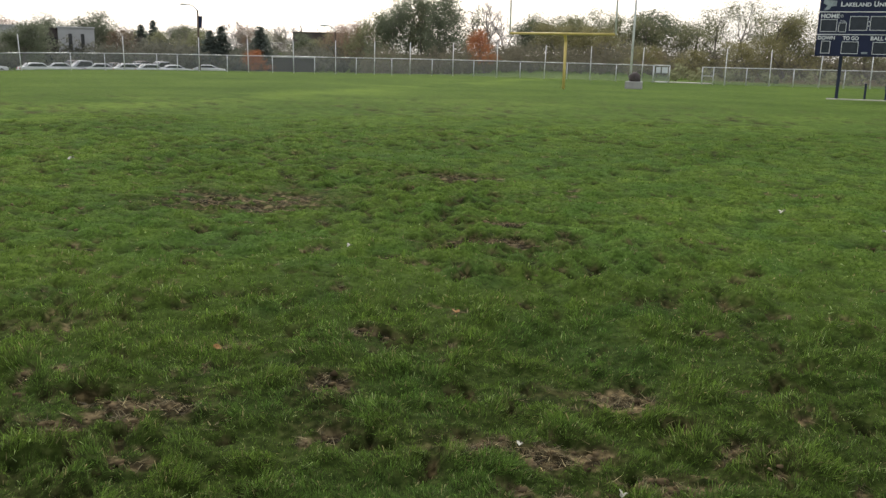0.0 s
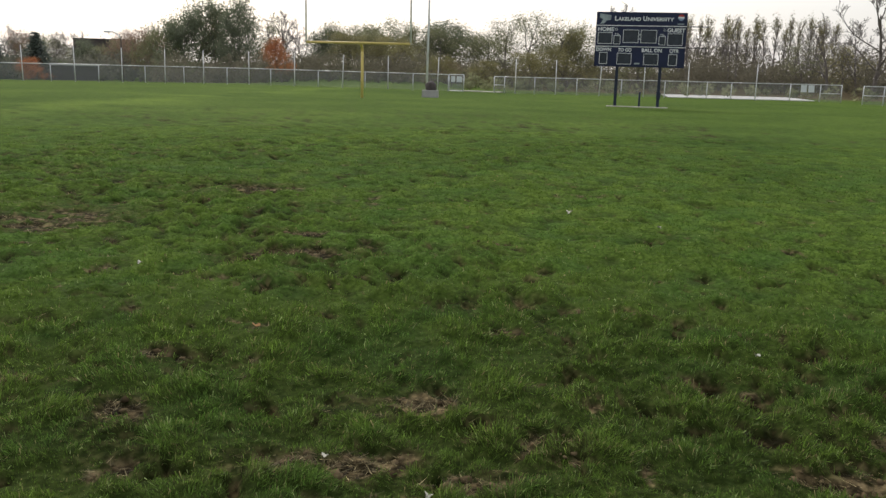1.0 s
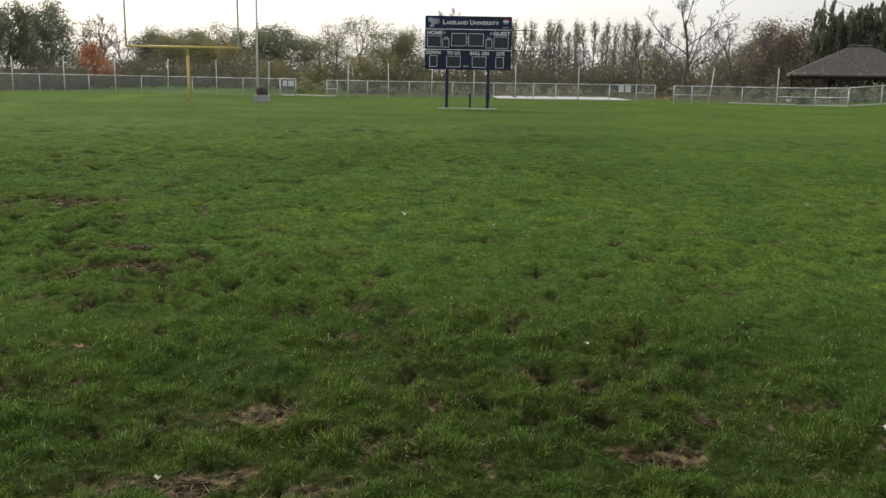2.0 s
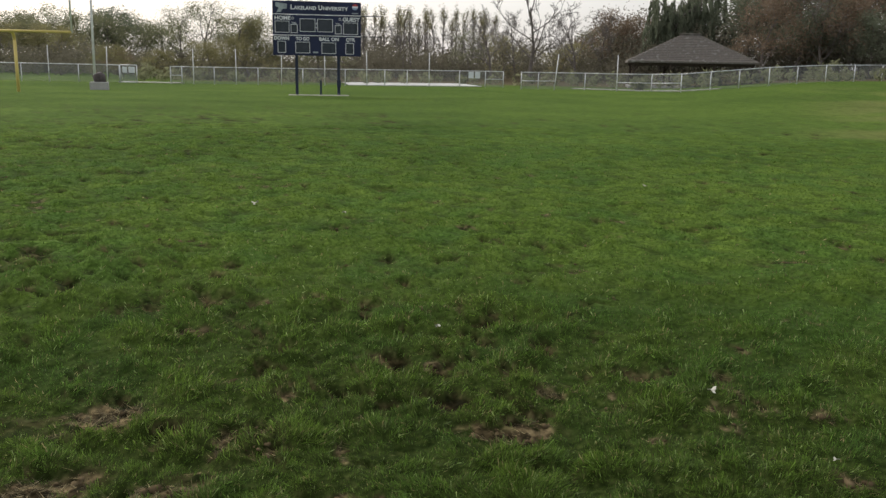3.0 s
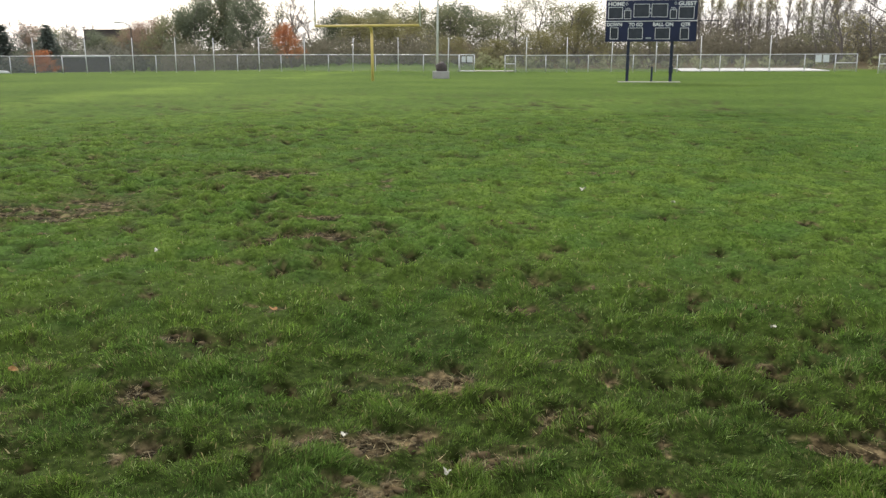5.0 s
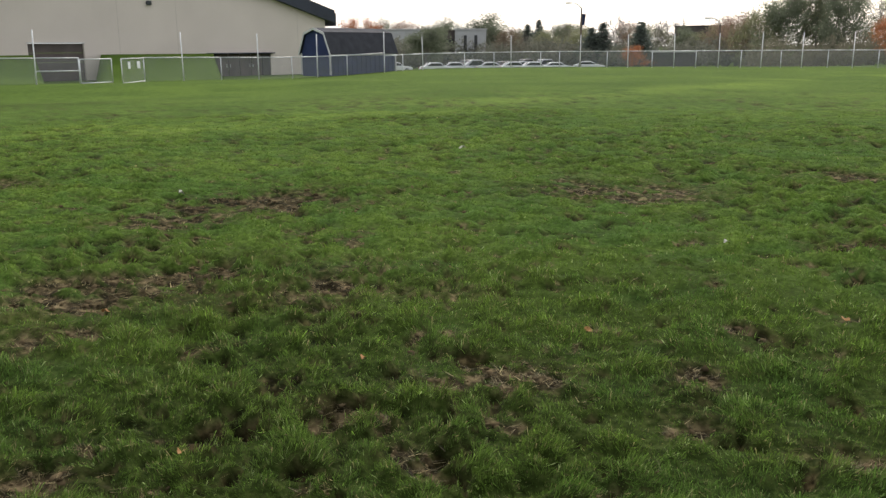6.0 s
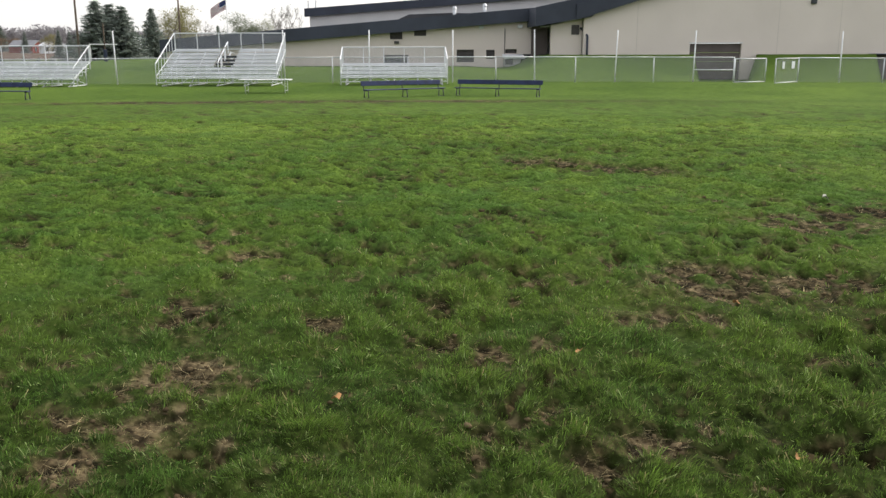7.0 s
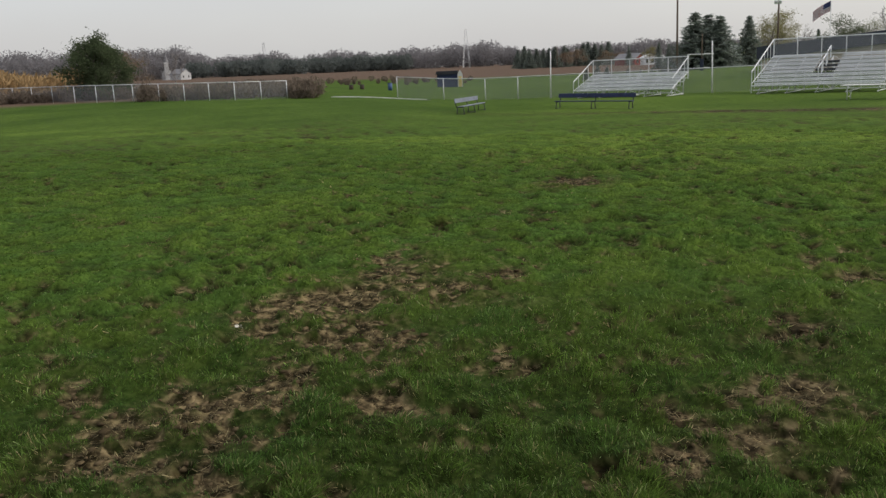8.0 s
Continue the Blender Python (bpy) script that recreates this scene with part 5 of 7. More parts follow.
def branches(rng, height, trunk_r, levels, kids, spread, rise, shrink, first=0.25, wander=0.13, lean=0.0):
    """Grows a skeleton: bars thick and thin, and the tips that carry leaves."""
    thick, thin, tips = [], [], []

    def grow(p, d, length, r, level):
        n = 4 if level < 2 else 2
        pts, q, dd = [p], p, d
        for k in range(n):
            dd = dd + rng.normal(size=3) * wander + np.array([0, 0, rise * (0.5 if level else 0.1)])
            dd /= np.linalg.norm(dd)
            nq = q + dd * length / n
            r0, r1 = r * (1 - 0.75 * k / n), r * (1 - 0.75 * (k + 1) / n)
            (thick if level < 2 else thin).append((*q, *nq, max(r0, 0.040 if level < 2 else 0.022), max(r1, 0.028 if level < 2 else 0.014)))
            q = nq
            pts.append(q)
        if level >= levels:
            tips.extend(pts[1:])
            return
        for k in range(kids[level]):
            t = first + (1 - first) * (k + rng.uniform(0.1, 0.9)) / kids[level] if level == 0 else rng.uniform(0.25, 1.0)
            i = min(int(t * n), n - 1)
            at = pts[i] + (pts[i + 1] - pts[i]) * (t * n - i)
            side = rng.normal(size=3)
            side -= dd * (side @ dd)
            side /= np.linalg.norm(side)
            if level == 0:
                ang = k * 2.4 + rng.uniform(-0.5, 0.5)
                side = np.array([math.cos(ang), math.sin(ang), 0.0])
            nd = dd * math.cos(spread) + side * math.sin(spread)
            size = shrink[level] * length * (rng.uniform(0.7, 1.1)) * (1.15 - 0.55 * t if level == 0 else 1.0)
            grow(at, nd / np.linalg.norm(nd), size, r * (0.5 if level else 0.42) * (1.1 - 0.4 * t), level + 1)

    grow(np.zeros(3) - np.array([0, 0, 0.3]), np.array([lean, 0, 1.0]), height * 0.82, trunk_r, 0)
    return thick, thin, np.array(tips)


KINDS = {
    # leaf material, leaves, leaf size, kids, spread, rise, shrink, first branch, label, plain name
    "bare": (None, 0, 0, (9, 5, 4, 3), 0.62, 0.13, (0.55, 0.55, 0.5), 0.20, "tall bare autumn tree with fine grey twigs", "bare_tree"),
    "sparse": (LEAF_OLIVE, 4200, 0.14, (9, 6, 5), 0.80, 0.06, (0.55, 0.55, 0.5), 0.20, "half-bare tree with thin olive-green leaves", "half_bare_tree"),
    "yellow": (LEAF_YELLOW, 5600, 0.17, (10, 6, 4), 0.9, 0.03, (0.52, 0.6, 0.5), 0.06, "broad tree with yellowing leaves", "yellowing_tree"),
    "olive": (LEAF_OLIVE, 6600, 0.185, (11, 6, 4), 0.85, 0.05, (0.52, 0.6, 0.5), 0.08, "full tree with olive-green leaves", "leafy_tree"),
    "dark": (LEAF_DARK, 7000, 0.19, (11, 6, 4), 0.80, 0.06, (0.50, 0.6, 0.5), 0.08, "full dark green tree with an uneven crown", "dark_green_tree"),
    "bush": (LEAF_BUSH, 9000, 0.28, (13, 6, 4), 0.85, 0.06, (0.50, 0.6, 0.5), 0.03, "large rounded dark green bush, leafy to the ground", "large_bush"),
    "orange": (LEAF_ORANGE, 6000, 0.18, (9, 6, 4), 0.65, 0.10, (0.50, 0.6, 0.5), 0.10, "rounded tree in bright orange autumn leaf", "orange_tree"),
    "russet": (LEAF_RUSSET, 4000, 0.15, (8, 6, 5), 0.75, 0.08, (0.55, 0.6, 0.5), 0.18, "tree with thin pale russet leaves", "russet_tree"),
    "brown": (LEAF_BROWN, 5000, 0.18, (9, 6, 4), 0.75, 0.08, (0.55, 0.6, 0.5), 0.10, "tree with withered brown leaves", "brown_tree"),
}
MADE = {}


def tree_proto(kind, variant):
    leaf, count, size, kids, spread_a, rise, shrink, first, label, name = KINDS[kind]
    seed = sum(map(ord, kind)) * 10 + variant
    rng = np.random.default_rng(seed)
    thick, thin, tips = branches(rng, 10.0, 0.20, len(kids) if kind == "bare" else len(kids), kids, spread_a, rise, shrink + (0.5,), first)
    g = thing(name, label, "tree", group=name.replace("_", " ") + "s round the field")
    part("trunk", bar_soup("trunk", thick, 5, BARK), None, g)
    # in a full crown most twigs are hidden by the leaves
    seen = thin if not leaf or count < 4000 else thin[::3]
    tagged(part("branch_mass", bar_soup("branch_mass", seen, 3, TWIG), None, g, "fine bare twigs"), kind="stuff")
    if leaf:
        low = tips[:, 2] > 10 * first * 0.55
        pool = tips[low]
        c = pool[rng.integers(0, len(pool), count)] + rng.normal(size=(count, 3)) * (0.52, 0.52, 0.42)
        tagged(part("crown", leaf_soup("crown", c, size, leaf, rng), None, g, "ragged crown of small leaves"), kind="stuff")
    top = max(float(tips[:, 2].max()), 1.0)
    return g, top


def spruce_proto(variant):
    rng = np.random.default_rng(900 + variant)
    H = 10.0
    g = thing("spruce", "tall dark spruce with drooping tiers", "tree", group="spruces beyond the fence")
    part("trunk", bar_soup("trunk", [(0, 0, -0.3, 0, 0, H * 0.5, 0.18, 0.1), (0, 0, H * 0.5, 0, 0, H, 0.1, 0.01)], 6, BARK), None, g)
    segs, pts = [], []
    z = 0.6
    while z < H * 0.985:
        reach = (1 - z / H) ** 0.85 * H * 0.26 + 0.08
        n = 8
        turn = rng.uniform(0, 6.28)
        for k in range(n):
            a = turn + 6.283 * k / n + rng.normal() * 0.18
            L = reach * rng.uniform(0.7, 1.15)
            tip = np.array([math.cos(a) * L, math.sin(a) * L, z - 0.22 * L + rng.normal() * 0.08])
            segs.append((0, 0, z, *tip, 0.03, 0.008))
            m = max(6, int(30 * L / 2.3))
            t = rng.uniform(0.12, 1.05, m)[:, None]
            pts.append(np.array([[0, 0, z]]) * (1 - t) + tip[None] * t + rng.normal(size=(m, 3)) * (0.10, 0.10, 0.07) - np.array([[0, 0, 0.06]]))
        z += 0.24 + 0.10 * rng.uniform()
    tagged(part("bough_mass", bar_soup("bough_mass", segs, 3, BARK), None, g), kind="stuff")
    tagged(part("foliage", leaf_soup("foliage", np.concatenate(pts), 0.26, NEEDLE_HAZED, rng, 0.5, 1.9), None, g, "dense dark needle sprays"), kind="stuff")
    return g, H


def poplar_proto(variant):
    rng = np.random.default_rng(700 + variant)
    thick, thin, tips = branches(rng, 10.0, 0.12, 3, (12, 4, 3), 0.40, 0.14, (0.20, 0.5, 0.5), 0.45, 0.045)
    g = thing("poplar", "slim tall tree with a thin yellowing crown", "tree", group="slim trees behind the scoreboard")
    part("trunk", bar_soup("trunk", thick, 5, BARK), None, g)
    tagged(part("branch_mass", bar_soup("branch_mass", thin, 3, TWIG), None, g, "fine bare twigs"), kind="stuff")
    pool = tips[tips[:, 2] > 5.6 + 2.2 * rng.uniform(size=len(tips))]
    c = pool[rng.integers(0, len(pool), 480)] + rng.normal(size=(480, 3)) * (0.16, 0.16, 0.3)
    tagged(part("crown", leaf_soup("crown", c, 0.12, LEAF_YELLOW, rng), None, g, "thin crown of yellowing leaves"), kind="stuff")
    return g, float(tips[:, 2].max())


def willow_proto(variant):
    rng = np.random.default_rng(800 + variant)
    thick, thin, tips = branches(rng, 9.0, 0.3, 2, (10, 7), 0.85, 0.05, (0.5, 0.5), 0.3)
    g = thing("willow", "large dark weeping willow with hanging curtains of leaves", "tree", group="willows by the pavilion")
    part("trunk", bar_soup("trunk", thick + thin, 5, BARK), None, g)
    pts = []
    for p in tips[rng.integers(0, len(tips), 330)]:
        L = rng.uniform(0.3, 0.85) * max(p[2] - 0.8, 0.8)
        n = 15
        t = np.sort(rng.uniform(0, 1, n))[:, None]
        out = np.array([p[0], p[1], 0]) * 0.16
        pts.append(p + t * np.array([0, 0, -L]) + out * np.sqrt(t) + rng.normal(size=(n, 3)) * (0.09, 0.09, 0.1))
    c = np.concatenate(pts)
    k = len(c)
    a = np.tile((0, 0, 1.0), (k, 1)) + rng.normal(size=(k, 3)) * 0.18
    b = rng.normal(size=(k, 3)) * (1, 1, 0.1)
    b /= np.linalg.norm(b, axis=1, keepdims=True)
    v = np.stack([c - a * 0.32, c + b * 0.10, c + a * 0.32, c - b * 0.10], 1)
    tagged(part("crown", soup("crown", v, [(0, 1, 2), (0, 2, 3)], LEAF_DARK), None, g, "hanging strands of small leaves"), kind="stuff")
    return g, float(tips[:, 2].max())


PROTO = {"spruce": spruce_proto, "poplar": poplar_proto, "willow": willow_proto}
TREE_RND = random.Random(4)


def tree(kind, az, r, top, wide=1.0):
    """A tree of a kind at a bearing and distance, its top at the given height over the eye in thousandths of the distance."""
    variant = TREE_RND.randrange(3 if kind in ("bare", "dark", "olive") else 2)
    p = P(az, r)
    first = (kind, variant) not in MADE
    if first:
        MADE[kind, variant] = PROTO[kind](variant) if kind in PROTO else tree_proto(kind, variant)
    g, tall = MADE[kind, variant]
    k = (1.65 + top * r / 1000 - p.z) / tall
    m = Matrix.Translation(p) @ pose(0, 0, 0, 0, 0, TREE_RND.uniform(0, 360)) @ Matrix.Diagonal((k * wide, k * wide, k, 1))
    if first:
        g.matrix_basis = m
        return g
    keep = g.scale.copy()
    g.scale = (1, 1, 1)
    c = copy_thing(g, m)
    g.scale = keep
    return c


# beyond the car park
for row in ((-30.4, 170, 31, "orange"), (-29.3, 176, 30, "orange"), (-28.4, 178, 33, "dark"), (-27.1, 182, 31, "russet"), (-26.1, 186, 29, "russet"), (-25.5, 136, 24, "dark", 1.3), (-25.2, 138, 25, "dark", 1.1), (-23.7, 178, 33, "dark", 1.4), (-22.1, 172, 37, "dark", 1.6),
            (-20.9, 168, 28, "dark", 1.2), (-20.2, 150, 20, "brown"), (-19.3, 165, 25, "bare"), (-18.75, 176, 25, "spruce", 1.8), (-18.03, 175, 30, "spruce", 1.5), (-17.3, 160, 18, "olive", 1.4), (-16.5, 165, 24, "bare"), (-15.7, 172, 19, "olive", 1.3), (-14.7, 150, 21, "spruce", 2.2), (-14.0, 150, 26, "spruce", 2.2),
            (-13.2, 165, 33, "bare"), (-12.5, 168, 28, "russet"), (-11.63, 148, 27, "spruce", 2.0), (-10.8, 170, 28, "bare"), (-10.0, 174, 29, "bare"), (-9.0, 192, 30, "bare"), (-8.1, 190, 27, "bare"), (-6.7, 160, 32, "russet"), (-5.9, 150, 36, "russet"), (-5.2, 150, 28, "brown", 1.3), (-11.8, 112, 0, "orange", 1.5), (-28.9, 186, 24, "olive", 1.3), (-26.6, 190, 25, "dark", 1.4), (-24.6, 186, 26, "dark", 1.3), (-19.9, 184, 24, "olive", 1.4), (-16.9, 186, 25, "dark", 1.3), (-15.2, 184, 24, "olive", 1.4), (-12.9, 184, 24, "dark", 1.4), (-10.6, 188, 23, "olive", 1.4), (-8.7, 172, 20, "dark", 1.4), (-7.4, 168, 22, "olive", 1.3), (-5.5, 165, 26, "dark", 1.3)):
    tree(row[3], row[0], row[1], row[2], *row[4:])
# behind the end zone
for row in ((-4.6, 120, 44, "olive", 1.0), (-3.5, 116, 60, "dark", 0.8), (-2.7, 120, 66, "dark", 0.75), (-1.4, 118, 56, "olive", 0.75), (-0.6, 112, 66, "dark", 0.75), (0.1, 116, 72, "dark", 0.7), (1.5, 120, 52, "sparse"), (2.2, 124, 56, "bare"), (3.1, 112, 60, "bare"), (4.0, 112, 52, "bare"), (2.7, 90, 27, "orange", 1.15),
            (4.8, 118, 43, "dark", 1.2), (5.9, 120, 46, "olive", 1.2), (7.2, 112, 36, "yellow", 1.3), (6.6, 126, 44, "olive", 1.2), (8.4, 120, 43, "olive", 1.3), (9.4, 125, 52, "olive", 1.2), (8.9, 116, 34, "yellow", 1.3), (10.3, 110, 32, "yellow", 1.3), (11.4, 122, 50, "sparse", 1.2), (10.6, 124, 46, "olive", 1.2), (12.7, 84, 14, "yellow", 1.4), (12.9, 118, 47, "olive", 1.2), (14.0, 122, 52, "dark", 1.2),
            (14.9, 118, 45, "sparse"), (15.8, 118, 42, "olive", 1.3), (16.9, 96, 60, "sparse", 1.1), (18.3, 92, 65, "sparse", 1.15), (19.8, 96, 57, "sparse", 1.1), (20.9, 98, 46, "yellow", 1.2), (21.9, 100, 52, "olive"), (23.2, 98, 52, "sparse"), (24.8, 112, 76, "bare"), (26.8, 112, 66, "bare"), (25.5, 84, 40, "olive", 1.2), (28.2, 108, 55, "bare"),
            (13.6, 88, 8, "brown", 1.6), (15.4, 90, 10, "yellow", 1.8), (18.8, 84, 20, "yellow", 1.5), (21.2, 86, 24, "yellow", 1.5)):
    tree(row[3], row[0], row[1], row[2], *row[4:])
# the slim wood behind the scoreboard
for k in range(22):
    a = 28.2 + 0.41 * k + TREE_RND.uniform(-0.25, 0.25)
    tree("poplar", a, 100 + TREE_RND.uniform(-6, 14), TREE_RND.uniform(48, 63))
for k in range(9):
    tree("bare", 27.8 + 1.0 * k + TREE_RND.uniform(-0.4, 0.4), 118 + TREE_RND.uniform(-4, 20), TREE_RND.uniform(40, 56))
for row in ((36.6, 88, 68, "bare", 1.1), (39.1, 84, 98, "bare", 1.25), (38.2, 92, 60, "bare"), (40.6, 100, 52, "bare"), (42.0, 90, 72, "bare"), (43.2, 96, 64, "bare"), (44.3, 98, 60, "brown"), (45.2, 100, 58, "brown"), (43.6, 104, 45, "olive", 1.3),
            (35.4, 90, 40, "sparse"), (37.4, 96, 34, "yellow", 1.2), (41.2, 96, 26, "yellow", 1.3), (47.4, 96, 84, "willow", 1.1), (49.8, 99, 92, "willow", 1.15)):
    tree(row[3], row[0], row[1], row[2], *row[4:])
# dense autumn wood on the bank
for k in range(15):
    a = 51.6 + 1.15 * k + TREE_RND.uniform(-0.4, 0.4)
    tree(("dark", "bare", "brown", "brown", "dark")[k % 5], a, 100 + TREE_RND.uniform(-6, 10), TREE_RND.uniform(85, 110), 1.1)
for k in range(9):
    a = 53.2 + 1.6 * k + TREE_RND.uniform(-0.5, 0.5)
    tree(("brown", "dark", "bare")[k % 3], a, 90 + TREE_RND.uniform(-3, 3), TREE_RND.uniform(55, 85), 1.1)
tree("yellow", 62.5, 88, 30, 1.2)
tree("brown", 63.8, 90, 42, 1.2)
# west, over the open fields
for row in ((-123.3, 77, 55, "bush", 1.1), (-122.6, 78, 46, "bush", 1.0), (-121.4, 82, 34, "brown", 1.2), (-120.2, 120, 38, "bare"), (-118.7, 130, 34, "bare"), (-85.95, 140, 52, "spruce", 2.1), (-85.2, 143, 49, "spruce", 2.1), (-84.5, 140, 47, "spruce", 2.0), (-82.8, 146, 45, "spruce", 1.4), (-81.7, 172, 46, "yellow", 1.1), (-80.9, 176, 34, "yellow"),
            (-77.3, 150, 40, "dark", 1.2), (-78.9, 165, 27, "spruce"), (-76.1, 150, 34, "sparse"), (-74.9, 150, 50, "bare"), (-79.8, 180, 33, "bare"), (-75.6, 152, 46, "bare"), (-88.1, 190, 22, "spruce"), (-87.5, 200, 20, "spruce"), (-89.9, 300, 20, "spruce"), (-88.7, 260, 17, "yellow")):
    tree(row[3], row[0], row[1], row[2], *row[4:])
for k in range(15):
    tree("spruce", -97.0 + 0.42 * k + TREE_RND.uniform(-0.12, 0.12), 340 + TREE_RND.uniform(0, 40), TREE_RND.uniform(19, 27), 1.6)
for a, r, t in ((-94.0, 330, 16), (-93.2, 340, 18), (-91.2, 330, 15), (-90.4, 320, 13)):
    tree("brown", a, r, t, 1.5)
for a, r, t in ((-92.0, 92, 0), (-91.4, 94, -2), (-90.1, 96, -5), (-89.3, 98, -6), (-88.6, 100, -5), (-87.9, 96, -2), (-87.2, 95, -1), (-92.7, 96, -4)):
    tree("spruce", a, r, t, 1.7)


def thicket(name, label, spec, size, mat, seed, stalk=False):
    """Brush, corn or far woods that nobody could count: rows of bearing range, distance range, height range and how many clumps."""
    rng = np.random.default_rng(seed)
    out = []
    for a0, a1, r0, r1, h0, h1, n, leaves in spec:
        az, r = rng.uniform(a0, a1, n), rng.uniform(r0, r1, n)
        x, y = r * np.sin(np.radians(az)), r * np.cos(np.radians(az))
        z = land(x, y)
        h = rng.uniform(h0, h1, n) * (0.7 + 0.6 * fbm(az, r * 0, 1.7, seed))
        w = h * rng.uniform(0.35, 0.6, n)
        u = rng.normal(size=(n, leaves, 3))
        u /= np.linalg.norm(u, axis=2, keepdims=True)
        u *= rng.uniform(0.35, 1.0, (n, leaves, 1)) ** 0.5
        c = np.stack([x[:, None] + u[..., 0] * w[:, None], y[:, None] + u[..., 1] * w[:, None], z[:, None] + h[:, None] * (0.5 + 0.5 * u[..., 2])], -1)
        out.append(c.reshape(-1, 3))
    c = np.concatenate(out)
    me = leaf_soup(name, c, size, mat, rng, -1.5 if stalk else 0.0, 3.0 if stalk else 1.5)
    ob = new(name, me)
    return tagged(ob, label, name.replace("_", " "), kind="stuff")


thicket("far_woods", "distant line of autumn woods, haze put into their grey-brown colour", [(-134, -97, 850, 950, 15, 24, 450, 220), (-98, -70, 800, 900, 12, 18, 260, 180), (-134, -118, 880, 960, 24, 32, 190, 240)], 1.6, WOODS_HAZED, 5)
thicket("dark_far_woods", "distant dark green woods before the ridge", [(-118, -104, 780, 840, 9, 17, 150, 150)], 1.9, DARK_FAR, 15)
thicket("corn_stubble", "tall dry tan corn behind the fence", [(-136, -123.4, 88, 110, 2.0, 2.7, 900, 14)], 0.32, CORN, 6, True)
thicket("brown_scrub", "brown dry scrub along the fence", [(-121, -111, 66, 76, 0.5, 1.3, 150, 110), (-134, -121, 76, 86, 0.6, 1.2, 130, 100), (-111.8, -110.3, 62, 66, 0.8, 1.6, 14, 220), (-110, -100, 110, 150, 0.4, 1.1, 40, 110)], 0.13, SCRUB, 7, True)
thicket("undergrowth", "dark leafless undergrowth at the foot of the trees", [(-5, 16, 92, 118, 1.2, 3.8, 260, 150), (16, 46, 88, 120, 1.2, 3.6, 300, 150), (26, 46, 112, 124, 3.5, 6.0, 120, 190), (44, 70, 92, 118, 3.0, 8.0, 280, 300)], 0.21, BRUSH, 8)
thicket("hedgerow", "low hedge and shrubs beyond the car park", [(-30, -4, 142, 165, 2.0, 5.2, 240, 150)], 0.36, LEAF_HEDGE, 10)
thicket("green_bushes", "low green bushes by the fence", [(14, 45, 74, 84, 0.5, 1.3, 90, 30), (46.5, 64, 72, 86, 0.6, 1.6, 60, 40), (45.5, 46.4, 68, 70, 0.6, 1.0, 6, 60)], 0.25, LEAF_OLIVE, 11)
# ---- farther buildings, cars, poles ----
def pavilion():
    c = P(49.0, 80)
    g = thing("park_pavilion", "open park pavilion with a weathered shingle hip roof", "pavilion", Matrix.Translation(c) @ pose(0, 0, 0, 0, 0, -43))
    e, t = 1.65 + 0.0083 * 77 - c.z, 1.65 + 0.0365 * 80 - c.z
    a, b, r = 5.3, 3.6, 0.75
    bm = bmesh.new()
    lo = [bm.verts.new(v) for v in ((-a, -b, e), (a, -b, e), (a, b, e), (-a, b, e))]
    hi = [bm.verts.new((-r, 0, t)), bm.verts.new((r, 0, t))]
    un = [bm.verts.new((v.co.x, v.co.y, e - 0.16)) for v in lo]
    for f in ((lo[0], lo[1], hi[1], hi[0]), (lo[1], lo[2], hi[1]), (lo[2], lo[3], hi[0], hi[1]), (lo[3], lo[0], hi[0])):
        bm.faces.new(f)
    for k in range(4):
        bm.faces.new((un[k], un[(k + 1) % 4], lo[(k + 1) % 4], lo[k]))
    bm.faces.new(un[::-1])
    bmesh.ops.recalc_face_normals(bm, faces=bm.faces[:])
    roof = part("roof", bm, SHINGLE, g, "grey-brown weathered shingles")
    course = bmesh.new()
    for k in range(1, 16):
        f = k / 16
        xa, yb, z = a + (r - a) * f, b * (1 - f), e + (t - e) * f
        for s in (-1, 1):
            box(course, (0, s * (yb + 0.015), z + 0.012), (2 * xa, 0.05, 0.03))
            box(course, (s * (xa + 0.015), 0, z + 0.012), (0.05, 2 * yb, 0.03))
    tagged(part("shingle_relief", course, SHINGLE, roof), kind="stuff")
    part("ridge_cap", bm_box((0, 0, t + 0.04), (2 * r + 0.3, 0.3, 0.12), bevel=0.03), SHINGLE, roof)
    for x in (-a + 0.5, -a / 3, a / 3, a - 0.5):
        for y in (-b + 0.5, b - 0.5):
            part("post", bm_box((x, y, (e - 0.16) / 2 - 0.1), (0.2, 0.2, e + 0.0), bevel=0.015), WOOD_DARK, g)
            part("knee_brace", bm_tube((x, y, e - 0.9), (x + (0.6 if x < 0 else -0.6), y, e - 0.2), 0.06, n=6), WOOD_DARK, g)
    part("slab", bm_box((0, 0, -0.06), (2 * a - 0.3, 2 * b - 0.3, 0.22)), CONCRETE, g, "concrete slab")
    for s in (-1, 1):
        part("beam", bm_box((0, s * (b - 0.5), e - 0.28), (2 * a - 0.6, 0.14, 0.24)), WOOD_DARK, g)


pavilion()

CAR_PAINT = [material("white_car_paint", (0.72, 0.73, 0.74), 0.3, 0.0, 0.04, 1, 0.0, spec=0.5), material("silver_car_paint", (0.42, 0.43, 0.45), 0.3, 0.4, 0.04, 1, 0.0, spec=0.5), material("dark_car_paint", (0.07, 0.045, 0.045), 0.3, 0.2, 0.1, 1, 0.0, spec=0.5)]
CAR_WORD = ("white", "silver-grey", "dark maroon")


